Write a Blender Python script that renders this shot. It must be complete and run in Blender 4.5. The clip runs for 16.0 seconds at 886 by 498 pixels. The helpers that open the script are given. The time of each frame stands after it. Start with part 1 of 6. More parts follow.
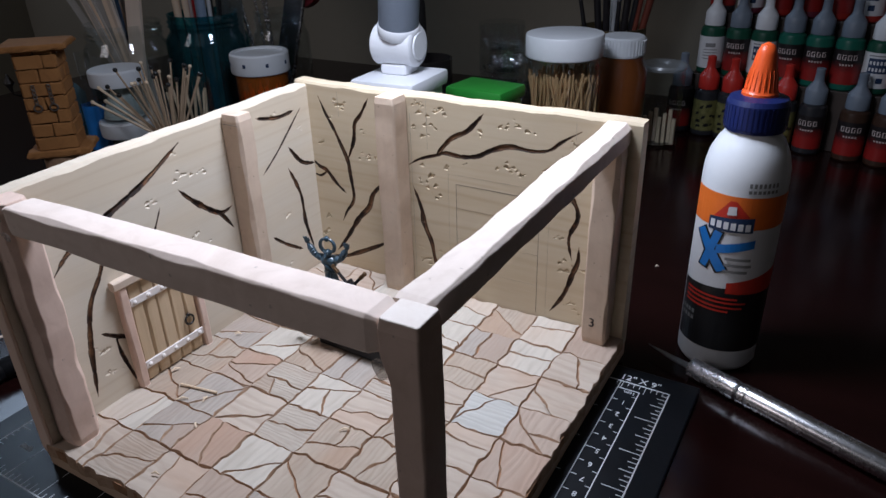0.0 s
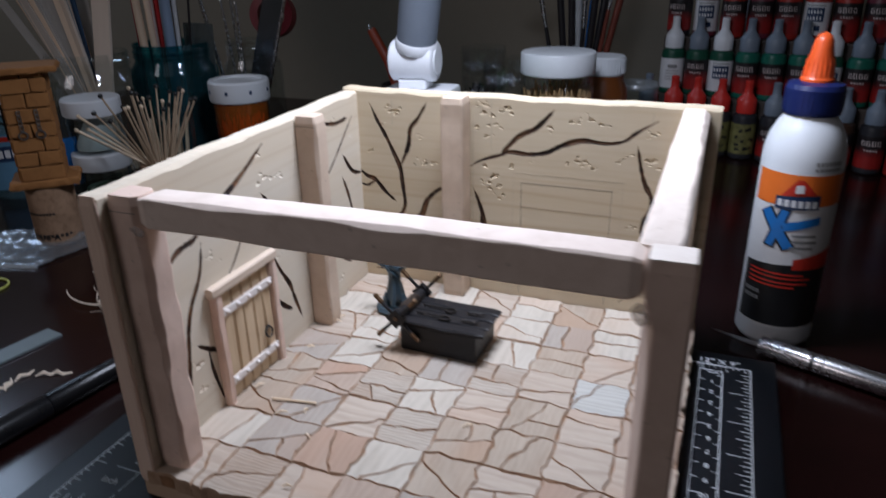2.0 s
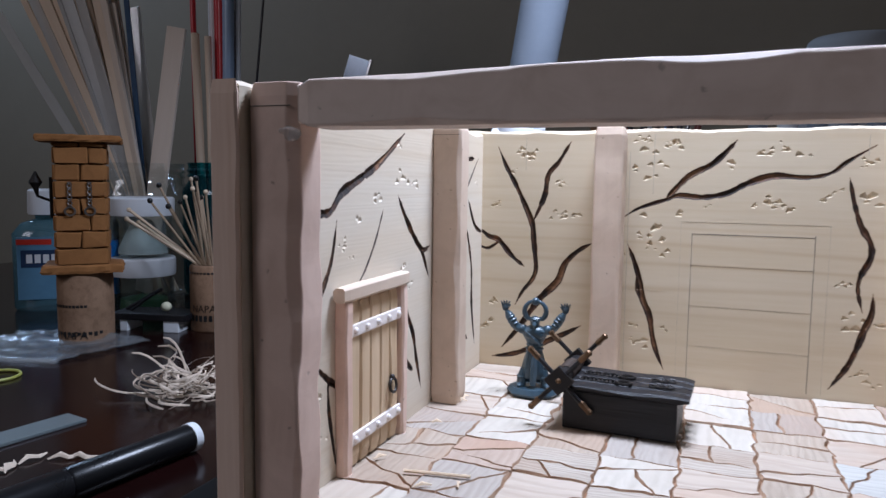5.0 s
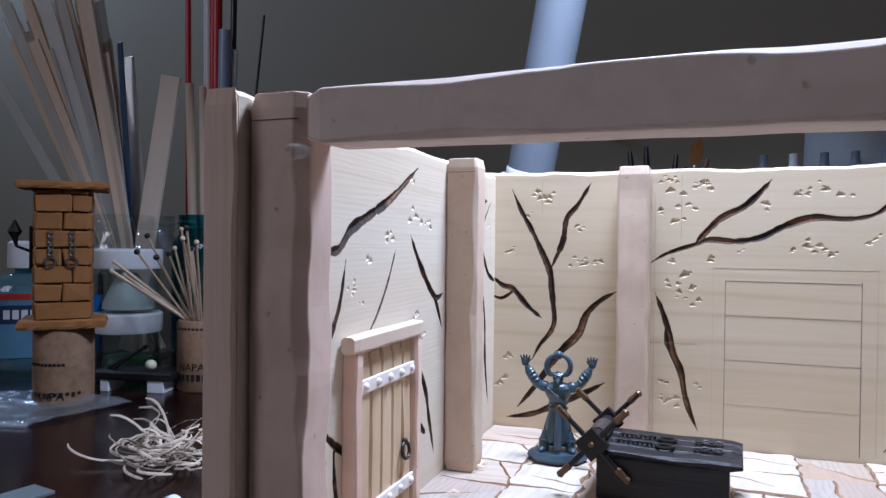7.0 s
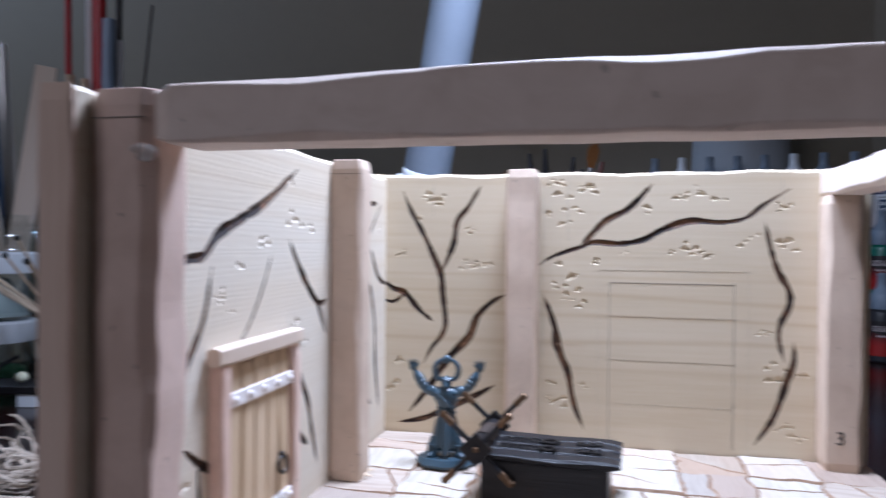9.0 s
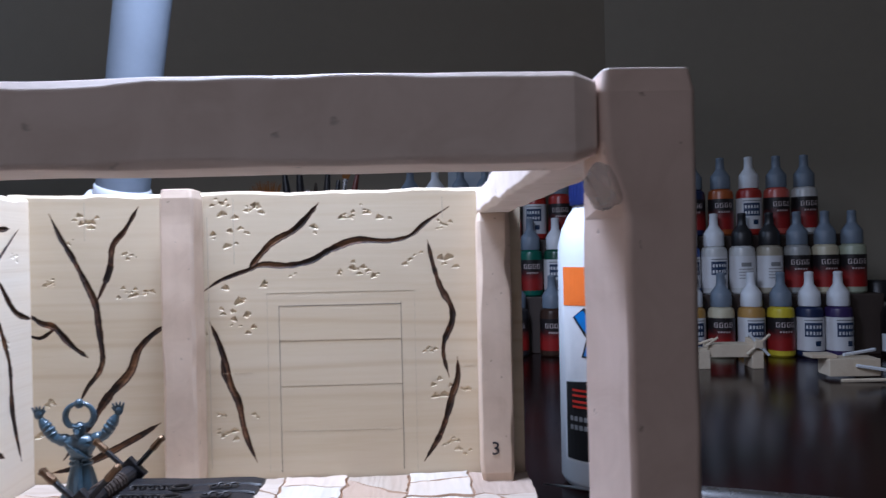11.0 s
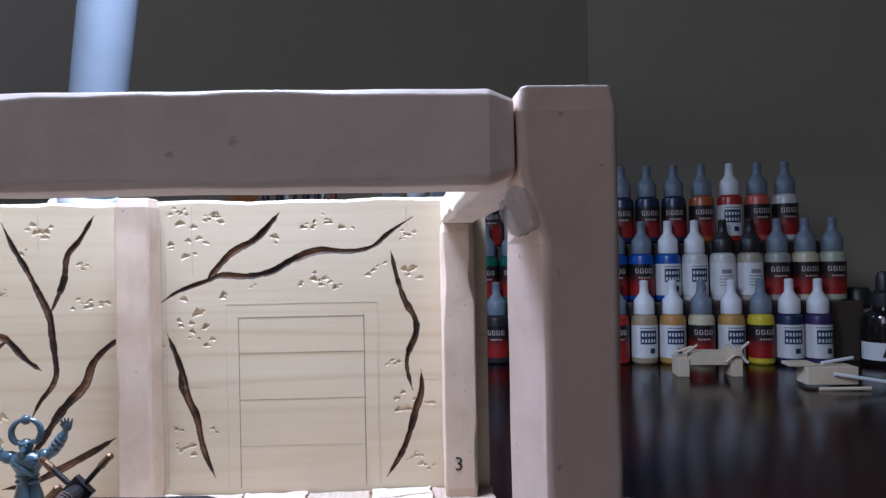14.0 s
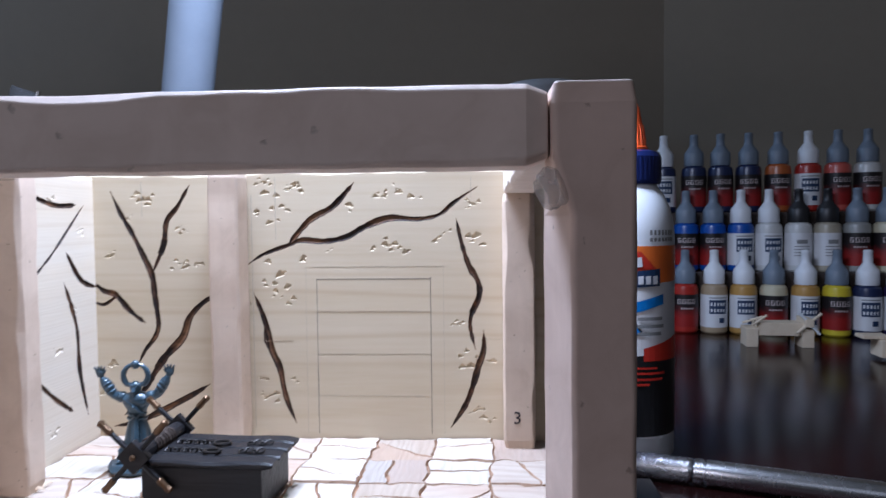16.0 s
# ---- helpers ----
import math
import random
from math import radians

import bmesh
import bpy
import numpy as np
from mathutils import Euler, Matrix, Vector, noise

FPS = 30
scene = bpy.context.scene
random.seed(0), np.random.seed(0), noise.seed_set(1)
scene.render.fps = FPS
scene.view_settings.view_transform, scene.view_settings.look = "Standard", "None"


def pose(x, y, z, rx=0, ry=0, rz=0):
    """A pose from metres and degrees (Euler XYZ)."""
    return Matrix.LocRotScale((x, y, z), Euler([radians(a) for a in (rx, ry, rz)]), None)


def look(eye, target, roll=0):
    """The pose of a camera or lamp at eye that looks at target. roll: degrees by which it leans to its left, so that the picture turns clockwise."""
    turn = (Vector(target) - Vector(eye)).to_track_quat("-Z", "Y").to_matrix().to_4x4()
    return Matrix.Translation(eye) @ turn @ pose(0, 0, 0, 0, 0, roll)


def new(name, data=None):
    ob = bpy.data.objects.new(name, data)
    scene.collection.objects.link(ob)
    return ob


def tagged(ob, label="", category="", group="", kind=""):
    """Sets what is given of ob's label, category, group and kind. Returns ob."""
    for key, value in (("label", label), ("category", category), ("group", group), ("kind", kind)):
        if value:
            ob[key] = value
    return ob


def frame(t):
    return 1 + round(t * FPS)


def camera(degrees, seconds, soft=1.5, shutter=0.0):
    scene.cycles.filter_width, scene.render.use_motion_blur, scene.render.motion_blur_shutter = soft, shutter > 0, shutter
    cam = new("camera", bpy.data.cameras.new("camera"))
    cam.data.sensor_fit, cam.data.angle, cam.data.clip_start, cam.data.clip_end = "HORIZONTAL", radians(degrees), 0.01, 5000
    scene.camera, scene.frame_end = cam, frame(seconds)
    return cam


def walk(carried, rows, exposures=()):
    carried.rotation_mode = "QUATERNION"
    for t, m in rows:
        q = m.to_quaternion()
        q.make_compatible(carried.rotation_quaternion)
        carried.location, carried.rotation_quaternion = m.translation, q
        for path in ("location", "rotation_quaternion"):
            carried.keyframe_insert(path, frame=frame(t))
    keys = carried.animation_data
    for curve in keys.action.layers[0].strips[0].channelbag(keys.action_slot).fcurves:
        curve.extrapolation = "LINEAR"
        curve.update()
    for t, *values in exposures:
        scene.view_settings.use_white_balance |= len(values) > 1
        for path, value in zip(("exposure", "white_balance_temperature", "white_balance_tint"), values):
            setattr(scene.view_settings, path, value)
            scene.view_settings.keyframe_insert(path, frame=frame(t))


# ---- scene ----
LAMP_W, SIDE_W, FRONT_W, REAR_W = 2.55, 6.0, 6.8, 0.7
cam = camera(64.02, 16.0, soft=1.4, shutter=0.6)
PATH = [
    (0, (0.2882, -0.3271, 0.2212), (0.1511, -0.0972, 0.0859), -1.68),
    (0.5, (0.2809, -0.3274, 0.2160), (0.1494, -0.0955, 0.0784), -1.47),
    (1, (0.2692, -0.3360, 0.2136), (0.1433, -0.1018, 0.0747), -1.23),
    (1.5, (0.2457, -0.3552, 0.2023), (0.1247, -0.1170, 0.0657), -1.86),
    (2, (0.2037, -0.3784, 0.1978), (0.1021, -0.1219, 0.0800), -1.10),
    (2.5, (0.1716, -0.3754, 0.1747), (0.0690, -0.1105, 0.0782), -0.56),
    (3, (0.1606, -0.3779, 0.1522), (0.0583, -0.1037, 0.0865), -0.79),
    (3.5, (0.1464, -0.3684, 0.1350), (0.0403, -0.0941, 0.0760), -1.76),
    (4, (0.1428, -0.3608, 0.1197), (0.0423, -0.0819, 0.0739), 0.37),
    (4.5, (0.1282, -0.3554, 0.1024), (0.0210, -0.0776, 0.0659), 0.67),
    (7, (0.0963, -0.3271, 0.0880), (-0.0092, -0.0463, 0.0845), 0.64),
    (7.5, (0.0952, -0.3269, 0.0892), (-0.0088, -0.0455, 0.0875), 0.47),
    (8, (0.0938, -0.3279, 0.0902), (-0.0093, -0.0462, 0.0896), 0.44),
    (8.5, (0.0933, -0.3264, 0.0905), (-0.0043, -0.0427, 0.0908), 0.61),
    (9, (0.1038, -0.3193, 0.0897), (0.0343, -0.0275, 0.0863), 0.53),
    (9.5, (0.1197, -0.3111, 0.0886), (0.0861, -0.0130, 0.0861), 0.62),
    (10, (0.1393, -0.3076, 0.0913), (0.1276, -0.0078, 0.0889), -0.45),
    (12.5, (0.1757, -0.2908, 0.0973), (0.1904, 0.0088, 0.0985), -1.02),
    (13, (0.1758, -0.2914, 0.0976), (0.1910, 0.0082, 0.0989), -0.99),
    (13.5, (0.1762, -0.2930, 0.0986), (0.1886, 0.0068, 0.0987), -1.09),
    (14, (0.1769, -0.2943, 0.0991), (0.1879, 0.0055, 0.0989), -1.05),
    (14.5, (0.1769, -0.2963, 0.1000), (0.1855, 0.0036, 0.0997), -1.13),
    (15, (0.1783, -0.3033, 0.1020), (0.1766, -0.0034, 0.0962), -1.18),
    (15.5, (0.1782, -0.3070, 0.1011), (0.1710, -0.0072, 0.0924), -1.12),
    (16, (0.1811, -0.3130, 0.0997), (0.1610, -0.0140, 0.0859), -0.63),
]
EXPOSURES = [(0, -1.10, 5750, 12.5), (1.5, -1.07, 5730, 12.5), (2.5, -0.99, 5720, 13), (3.5, -0.78, 5580, 13), (4.5, -0.58, 5450, 13), (8, -0.32, 5120, 14.5), (9.5, -0.37, 5120, 14.5), (10, -0.60, 5170, 14.5), (12.5, -0.12, 5080, 13.5), (16, -0.18, 5080, 13.5)]
walk(cam, [(t, look(e, g, r)) for t, e, g, r in PATH], EXPOSURES)

# ---- world and light ----
world = bpy.data.worlds.new("room_air")
scene.world = world
world.use_nodes = True
world.node_tree.nodes["Background"].inputs[0].default_value = (0.5, 0.55, 0.62, 1)
world.node_tree.nodes["Background"].inputs[1].default_value = 0.022


def area(name, m, power, sx, sy, colour, shape="RECTANGLE", spread=180):
    d = bpy.data.lights.new(name, "AREA")
    d.energy, d.shape, d.size, d.size_y, d.color, d.spread = power, shape, sx, sy, colour, radians(spread)
    ob = new(name, d)
    ob.matrix_world = m
    return ob


HEAD = Vector((0.090, -0.045, 0.340))
area("desk_lamp_light", look(HEAD, HEAD + Vector((0.02, 0.0, -1))), LAMP_W, 0.10, 0.10, (0.93, 0.95, 1.0), "DISK", 158)
area("side_window_light", look((-1.26, 0.38, 0.98), (0.0, 0.0, 0.1)), SIDE_W, 0.30, 0.38, (0.72, 0.86, 1.0))
# two added fill lamps behind the camera, brightening camera-facing wood; no known source
area("rear_window_light", look((0.4, -1.58, 0.95), (0.2, 0.1, 0.1)), REAR_W, 1.0, 0.7, (1.0, 0.96, 0.92))
area("front_window_light", look((-0.86, -1.58, 0.85), (0.0, -0.15, 0.05)), FRONT_W, 0.7, 0.6, (1.0, 0.87, 0.79))

# ---- materials ----


def nodes_of(name):
    m = bpy.data.materials.new(name)
    m.use_nodes = True
    nt = m.node_tree
    return m, nt, nt.nodes["Principled BSDF"]


def coords(nt, stretch=(1, 1, 1)):
    tc = nt.nodes.new("ShaderNodeTexCoord")
    mp = nt.nodes.new("ShaderNodeMapping")
    mp.inputs["Scale"].default_value = stretch
    info = nt.nodes.new("ShaderNodeObjectInfo")
    mul = nt.nodes.new("ShaderNodeMath")
    mul.operation = "MULTIPLY"
    mul.inputs[1].default_value = 37.0
    nt.links.new(info.outputs["Random"], mul.inputs[0])
    nt.links.new(mul.outputs[0], mp.inputs["Location"])
    nt.links.new(tc.outputs["Object"], mp.inputs["Vector"])
    return mp.outputs["Vector"], info.outputs["Random"]


def noise_tex(nt, vec, scale, detail=4.0, rough=0.6, dist=0.0):
    n = nt.nodes.new("ShaderNodeTexNoise")
    n.inputs["Scale"].default_value, n.inputs["Detail"].default_value = scale, detail
    n.inputs["Roughness"].default_value, n.inputs["Distortion"].default_value = rough, dist
    nt.links.new(vec, n.inputs["Vector"])
    return n.outputs["Fac"]


def ramp(nt, fac, stops):
    r = nt.nodes.new("ShaderNodeValToRGB")
    while len(r.color_ramp.elements) < len(stops):
        r.color_ramp.elements.new(0.5)
    for e, (p, c) in zip(r.color_ramp.elements, stops):
        e.position, e.color = p, (*c, 1) if len(c) == 3 else c
    nt.links.new(fac, r.inputs["Fac"])
    return r.outputs["Color"]


def mix(nt, fac, a, b, mode="MIX"):
    m = nt.nodes.new("ShaderNodeMix")
    m.data_type, m.blend_type = "RGBA", mode
    for value, sock in ((fac, m.inputs[0]), (a, m.inputs[6]), (b, m.inputs[7])):
        if isinstance(value, (int, float)):
            sock.default_value = value
        elif isinstance(value, tuple):
            sock.default_value = (*value, 1)
        else:
            nt.links.new(value, sock)
    return m.outputs[2]


def bump(nt, bsdf, height, strength, distance):
    b = nt.nodes.new("ShaderNodeBump")
    b.inputs["Strength"].default_value, b.inputs["Distance"].default_value = strength, distance
    nt.links.new(height, b.inputs["Height"])
    nt.links.new(b.outputs["Normal"], bsdf.inputs["Normal"])


def plain(name, colour, rough=0.5, metal=0.0, vary=0.12, size=0.01, relief=0.0, spec=0.5, coat=0.0):
    """Paint, plastic or metal: the colour with blotches of the given size and finer specks."""
    m, nt, b = nodes_of(name)
    vec, _ = coords(nt)
    big, fine = noise_tex(nt, vec, 1 / size, 3), noise_tex(nt, vec, 9 / size, 2)
    dark = tuple(c * (1 - vary) for c in colour)
    light = tuple(min(1.0, c * (1 + vary)) for c in colour)
    col = mix(nt, 0.3, ramp(nt, big, [(0.3, dark), (0.7, light)]), ramp(nt, fine, [(0.3, dark), (0.7, light)]))
    nt.links.new(col, b.inputs["Base Color"])
    rr = nt.nodes.new("ShaderNodeMapRange")
    rr.inputs["To Min"].default_value, rr.inputs["To Max"].default_value = rough * 0.85, min(1, rough * 1.2)
    nt.links.new(big, rr.inputs["Value"])
    nt.links.new(rr.outputs["Result"], b.inputs["Roughness"])
    b.inputs["Metallic"].default_value = metal
    b.inputs["Specular IOR Level"].default_value = spec
    b.inputs["Coat Weight"].default_value = coat
    if relief:
        bump(nt, b, fine, 0.5, relief)
    return m


def wood(name, pale, deep, stretch, scale=90, rough=0.65, relief=0.00025, pits=0.0, burn=False, rings=0.0, lines=0.0, stain=None, spec=0.3, faint=1.0):
    """Bare wood with grain drawn out along one axis, slow tone changes and, if asked, small dents or scorched lines."""
    m, nt, b = nodes_of(name)
    vec, rnd = coords(nt, stretch)
    tc = nt.nodes.new("ShaderNodeTexCoord")
    warp = noise_tex(nt, vec, scale * 0.35, 2, 0.5, 0.6)
    grain = noise_tex(nt, vec, scale, 5, 0.65, 0.4)
    fine = noise_tex(nt, vec, scale * 6, 3)
    col = ramp(nt, warp, [(0.32, deep), (0.5, tuple((p + d) / 2 for p, d in zip(pale, deep))), (0.68, pale)])
    col = mix(nt, 0.55, col, ramp(nt, grain, [(0.3, deep), (0.52, pale), (0.8, pale)]))
    col = mix(nt, 0.22, col, ramp(nt, fine, [(0.3, deep), (0.7, pale)]))
    if rings:
        w = nt.nodes.new("ShaderNodeTexWave")
        w.bands_direction = "X" if stretch[0] > stretch[1] else "Y"
        w.inputs["Scale"].default_value, w.inputs["Distortion"].default_value = rings, 9.0
        w.inputs["Detail"].default_value, w.inputs["Detail Scale"].default_value = 2.0, 1.2
        nt.links.new(vec, w.inputs["Vector"])
        strong = ramp(nt, noise_tex(nt, vec, 45, 2), [(0.38, (0.06, 0.06, 0.06)), (0.72, (0.34, 0.34, 0.34))])
        col = mix(nt, strong, col, ramp(nt, w.outputs["Fac"], [(0.05, tuple(c * 0.80 for c in deep)), (0.55, pale)]))
    if stain:
        patchy = noise_tex(nt, vec, 9, 3, 0.55, 0.8)
        col = mix(nt, ramp(nt, patchy, [(0.50, (0, 0, 0)), (0.72, (0.75, 0.75, 0.75))]), col, stain)
    height = mix(nt, 0.5, grain, w.outputs["Color"]) if rings else grain
    if lines:
        w = nt.nodes.new("ShaderNodeTexWave")
        w.bands_direction = "Z"
        w.inputs["Scale"].default_value, w.inputs["Distortion"].default_value = lines, 7.0
        w.inputs["Detail"].default_value, w.inputs["Detail Scale"].default_value = 2.0, 0.9
        nt.links.new(vec, w.inputs["Vector"])
        thin = ramp(nt, w.outputs["Fac"], [(0.0, (1, 1, 1)), (0.10, (0.35, 0.35, 0.35)), (0.32, (0, 0, 0))])
        thin = mix(nt, 1.0, thin, ramp(nt, noise_tex(nt, vec, 26, 2), [(0.40, (0, 0, 0)), (0.62, (0.46 * faint, 0.46 * faint, 0.46 * faint))]), "MULTIPLY")
        col = mix(nt, thin, col, tuple(c * f for c, f in zip(deep, (0.80, 0.70, 0.60))))
        fine_w = nt.nodes.new("ShaderNodeTexWave")
        fine_w.bands_direction = "Z"
        fine_w.inputs["Scale"].default_value, fine_w.inputs["Distortion"].default_value = lines * 4.5, 9.0
        nt.links.new(vec, fine_w.inputs["Vector"])
        height = mix(nt, 0.9, fine_w.outputs["Color"], grain)
    if pits:
        v = nt.nodes.new("ShaderNodeTexVoronoi")
        v.inputs["Scale"].default_value = pits
        bent = nt.nodes.new("ShaderNodeMix")
        bent.data_type, bent.inputs[0].default_value = "VECTOR", 0.002
        rough_n = nt.nodes.new("ShaderNodeTexNoise")
        rough_n.inputs["Scale"].default_value = pits * 6
        nt.links.new(tc.outputs["Object"], rough_n.inputs["Vector"])
        nt.links.new(tc.outputs["Object"], bent.inputs[4])
        nt.links.new(rough_n.outputs["Color"], bent.inputs[5])
        nt.links.new(bent.outputs[1], v.inputs["Vector"])
        dents = ramp(nt, v.outputs["Distance"], [(0.0, (0, 0, 0)), (0.06, (0.3, 0.3, 0.3)), (0.10, (1, 1, 1))])
        sparse = noise_tex(nt, tc.outputs["Object"], pits * 0.7, 1)
        keep = ramp(nt, sparse, [(0.60, (1, 1, 1)), (0.65, (0, 0, 0))])
        gone = nt.nodes.new("ShaderNodeInvert")
        nt.links.new(keep, gone.inputs["Color"])
        dents = mix(nt, 1.0, dents, gone.outputs["Color"], "LIGHTEN")
        col = mix(nt, dents, tuple(c * 0.62 for c in deep), col)
        blot = noise_tex(nt, tc.outputs["Object"], 85, 4, 0.6, 0.7)
        col = mix(nt, 1.0, col, ramp(nt, blot, [(0.30, (0.90, 0.88, 0.86)), (0.50, (0.98, 0.975, 0.97)), (0.70, (1.04, 1.04, 1.04))]), "MULTIPLY")
        height = mix(nt, 0.45, mix(nt, 0.35, dents, grain), blot)
    if burn:
        at = nt.nodes.new("ShaderNodeAttribute")
        at.attribute_name = "burn"
        edge = mix(nt, 0.12, at.outputs["Fac"], fine, "LINEAR_LIGHT")
        streak = ramp(nt, noise_tex(nt, tc.outputs["Object"], 190, 3), [(0.46, (0.012, 0.006, 0.004)), (0.60, (0.042, 0.017, 0.008)), (0.74, (0.16, 0.066, 0.026))])
        rim = mix(nt, ramp(nt, edge, [(0.36, (0, 0, 0)), (0.5, (0.75, 0.75, 0.75))]), col, (0.16, 0.072, 0.028))
        bare = ramp(nt, noise_tex(nt, tc.outputs["Object"], 55, 2), [(0.48, (0, 0, 0)), (0.62, (0.85, 0.85, 0.85))])
        core = mix(nt, 1.0, ramp(nt, edge, [(0.66, (0, 0, 0)), (0.90, (1, 1, 1))]), bare, "MULTIPLY")
        streak = mix(nt, core, streak, ramp(nt, fine, [(0.3, (0.10, 0.043, 0.018)), (0.7, (0.27, 0.145, 0.07))]))
        col = mix(nt, ramp(nt, edge, [(0.47, (0, 0, 0)), (0.54, (1, 1, 1))]), rim, streak)
    nt.links.new(col, b.inputs["Base Color"])
    b.inputs["Roughness"].default_value = rough
    b.inputs["Specular IOR Level"].default_value = spec
    bump(nt, b, height, 0.6, relief)
    return m


def clear(name, tint=(1, 1, 1), rough=0.03, weight=1.0, ior=1.25):
    """Thin clear glass or plastic: tinted see-through, some milky share (1 - weight), gloss growing towards grazing view."""
    m, nt, b = nodes_of(name)
    vec, _ = coords(nt)
    col = mix(nt, 0.5, tint, ramp(nt, noise_tex(nt, vec, 120), [(0.3, tuple(c * 0.9 for c in tint)), (0.7, tint)]))
    see, milk, gloss = nt.nodes.new("ShaderNodeBsdfTransparent"), b, nt.nodes.new("ShaderNodeBsdfGlossy")
    nt.links.new(col, see.inputs["Color"])
    nt.links.new(col, milk.inputs["Base Color"])
    milk.inputs["Roughness"].default_value = 0.35
    gloss.inputs["Roughness"].default_value = rough
    gloss.inputs["Color"].default_value = (0.95, 0.97, 1.0, 1)
    body, skin = nt.nodes.new("ShaderNodeMixShader"), nt.nodes.new("ShaderNodeMixShader")
    body.inputs[0].default_value = 1 - weight
    nt.links.new(see.outputs[0], body.inputs[1])
    nt.links.new(milk.outputs[0], body.inputs[2])
    lw = nt.nodes.new("ShaderNodeLayerWeight")
    lw.inputs["Blend"].default_value = 0.5
    fac = ramp(nt, lw.outputs["Facing"], [(0.0, (0.035, 0.035, 0.035)), (0.6, (0.08, 0.08, 0.08)), (0.9, (0.35, 0.35, 0.35)), (1.0, (0.8, 0.8, 0.8))])
    nt.links.new(fac, skin.inputs[0])
    nt.links.new(body.outputs[0], skin.inputs[1])
    nt.links.new(gloss.outputs[0], skin.inputs[2])
    nt.links.new(skin.outputs[0], nt.nodes["Material Output"].inputs["Surface"])
    return m


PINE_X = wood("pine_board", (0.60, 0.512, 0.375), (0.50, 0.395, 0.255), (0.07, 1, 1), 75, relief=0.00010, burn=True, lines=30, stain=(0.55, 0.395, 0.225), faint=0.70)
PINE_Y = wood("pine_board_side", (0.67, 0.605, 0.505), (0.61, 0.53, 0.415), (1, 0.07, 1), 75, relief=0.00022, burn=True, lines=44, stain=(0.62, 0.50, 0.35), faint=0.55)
BASS_Z = wood("basswood_upright", (0.76, 0.585, 0.49), (0.67, 0.49, 0.40), (1, 1, 0.06), 60, relief=0.0004, pits=150, stain=(0.66, 0.46, 0.36))
INNER_Z = wood("basswood_inner_upright", (0.66, 0.53, 0.415), (0.57, 0.44, 0.33), (1, 1, 0.06), 60, relief=0.0004, pits=190, stain=(0.57, 0.445, 0.36))
BROWN_Z = wood("brownish_basswood_upright", (0.69, 0.55, 0.465), (0.60, 0.455, 0.375), (1, 1, 0.06), 60, relief=0.0004, pits=150, stain=(0.64, 0.48, 0.40))
# paler basswood for an upward face, lamp light painted into the tone
LIT_TOP = wood("lamplit_post_top", (0.84, 0.76, 0.68), (0.76, 0.66, 0.575), (1, 1, 0.3), 160, relief=0.0003)
END_Z = wood("brown_end_grain", (0.86, 0.68, 0.56), (0.64, 0.45, 0.33), (1, 1, 0.05), 150, relief=0.0003)
BASE_WOOD = wood("base_board_wood", (0.60, 0.44, 0.31), (0.45, 0.30, 0.19), (0.08, 1, 1), 70)
JOINT = plain("scorched_joint", (0.27, 0.142, 0.07), 0.9, vary=0.5, size=0.006, relief=0.0003)
TILE_SIDE = wood("scorched_tile_edge", (0.48, 0.335, 0.23), (0.28, 0.165, 0.09), (1, 1, 1), 300, 0.9)
TONES = {"w": ((0.57, 0.485, 0.405), (0.47, 0.39, 0.315), 70), "b": ((0.52, 0.475, 0.43), (0.43, 0.385, 0.34), 95), "p": ((0.51, 0.405, 0.325), (0.41, 0.305, 0.23), 55),
         "t": ((0.46, 0.36, 0.28), (0.35, 0.26, 0.19), 110), "g": ((0.43, 0.355, 0.30), (0.33, 0.265, 0.215), 120), "k": ((0.46, 0.34, 0.265), (0.36, 0.25, 0.185), 80),
         "h": ((0.48, 0.395, 0.325), (0.30, 0.225, 0.165), 150)}
TILE = {k: wood("tile_wood_" + k, tuple(f * v for f, v in zip((0.94, 1.0, 1.02), p)), tuple(f * v for f, v in zip((0.85, 0.90, 0.92), d)), (1, 0.26, 1) if k in "wtgk" else (0.26, 1, 1), 110, 0.8, relief=0.0005, rings=r, stain=tuple(a * f for a, f in zip(d, (1.05, 0.92, 0.83)))) for k, (p, d, r) in TONES.items()}
OAK = wood("door_plank_wood", (0.64, 0.49, 0.325), (0.47, 0.33, 0.195), (1, 1, 0.05), 160)
PUTTY = plain("white_putty", (0.80, 0.74, 0.70), 0.6, vary=0.06, size=0.004, relief=0.0002)
IRON = plain("dark_iron", (0.03, 0.026, 0.024), 0.5, 0.6, vary=0.3, size=0.003)
PENCIL = plain("pencil_graphite", (0.15, 0.13, 0.11), 0.7, vary=0.3, size=0.006)
PENCIL_FAINT = plain("faint_pencil", (0.40, 0.345, 0.265), 0.7, vary=0.15, size=0.006)
INK = plain("black_marker_ink", (0.02, 0.015, 0.02), 0.6)
GLUE = clear("dried_glue", (0.86, 0.84, 0.82), 0.22, 0.74)

# ---- mesh helpers ----


def mesh_of(name, bm, material, smooth=False):
    me = bpy.data.meshes.new(name)
    bmesh.ops.recalc_face_normals(bm, faces=bm.faces[:])
    bm.to_mesh(me)
    bm.free()
    for m in material if isinstance(material, (list, tuple)) else [material]:
        me.materials.append(m)
    if smooth:
        me.shade_smooth()
        me.set_sharp_from_angle(angle=radians(40))
    return me


def part(name, bm, material, parent, label="", smooth=False):
    ob = new(name, mesh_of(name, bm, material, smooth))
    ob.parent = parent
    return tagged(ob, label) if label else ob


def thing(name, label, category, m=None, group="", kind=""):
    ob = new(name)
    ob.empty_display_size = 0.01
    if m is not None:
        ob.matrix_world = m
    return tagged(ob, label, category, group, kind)


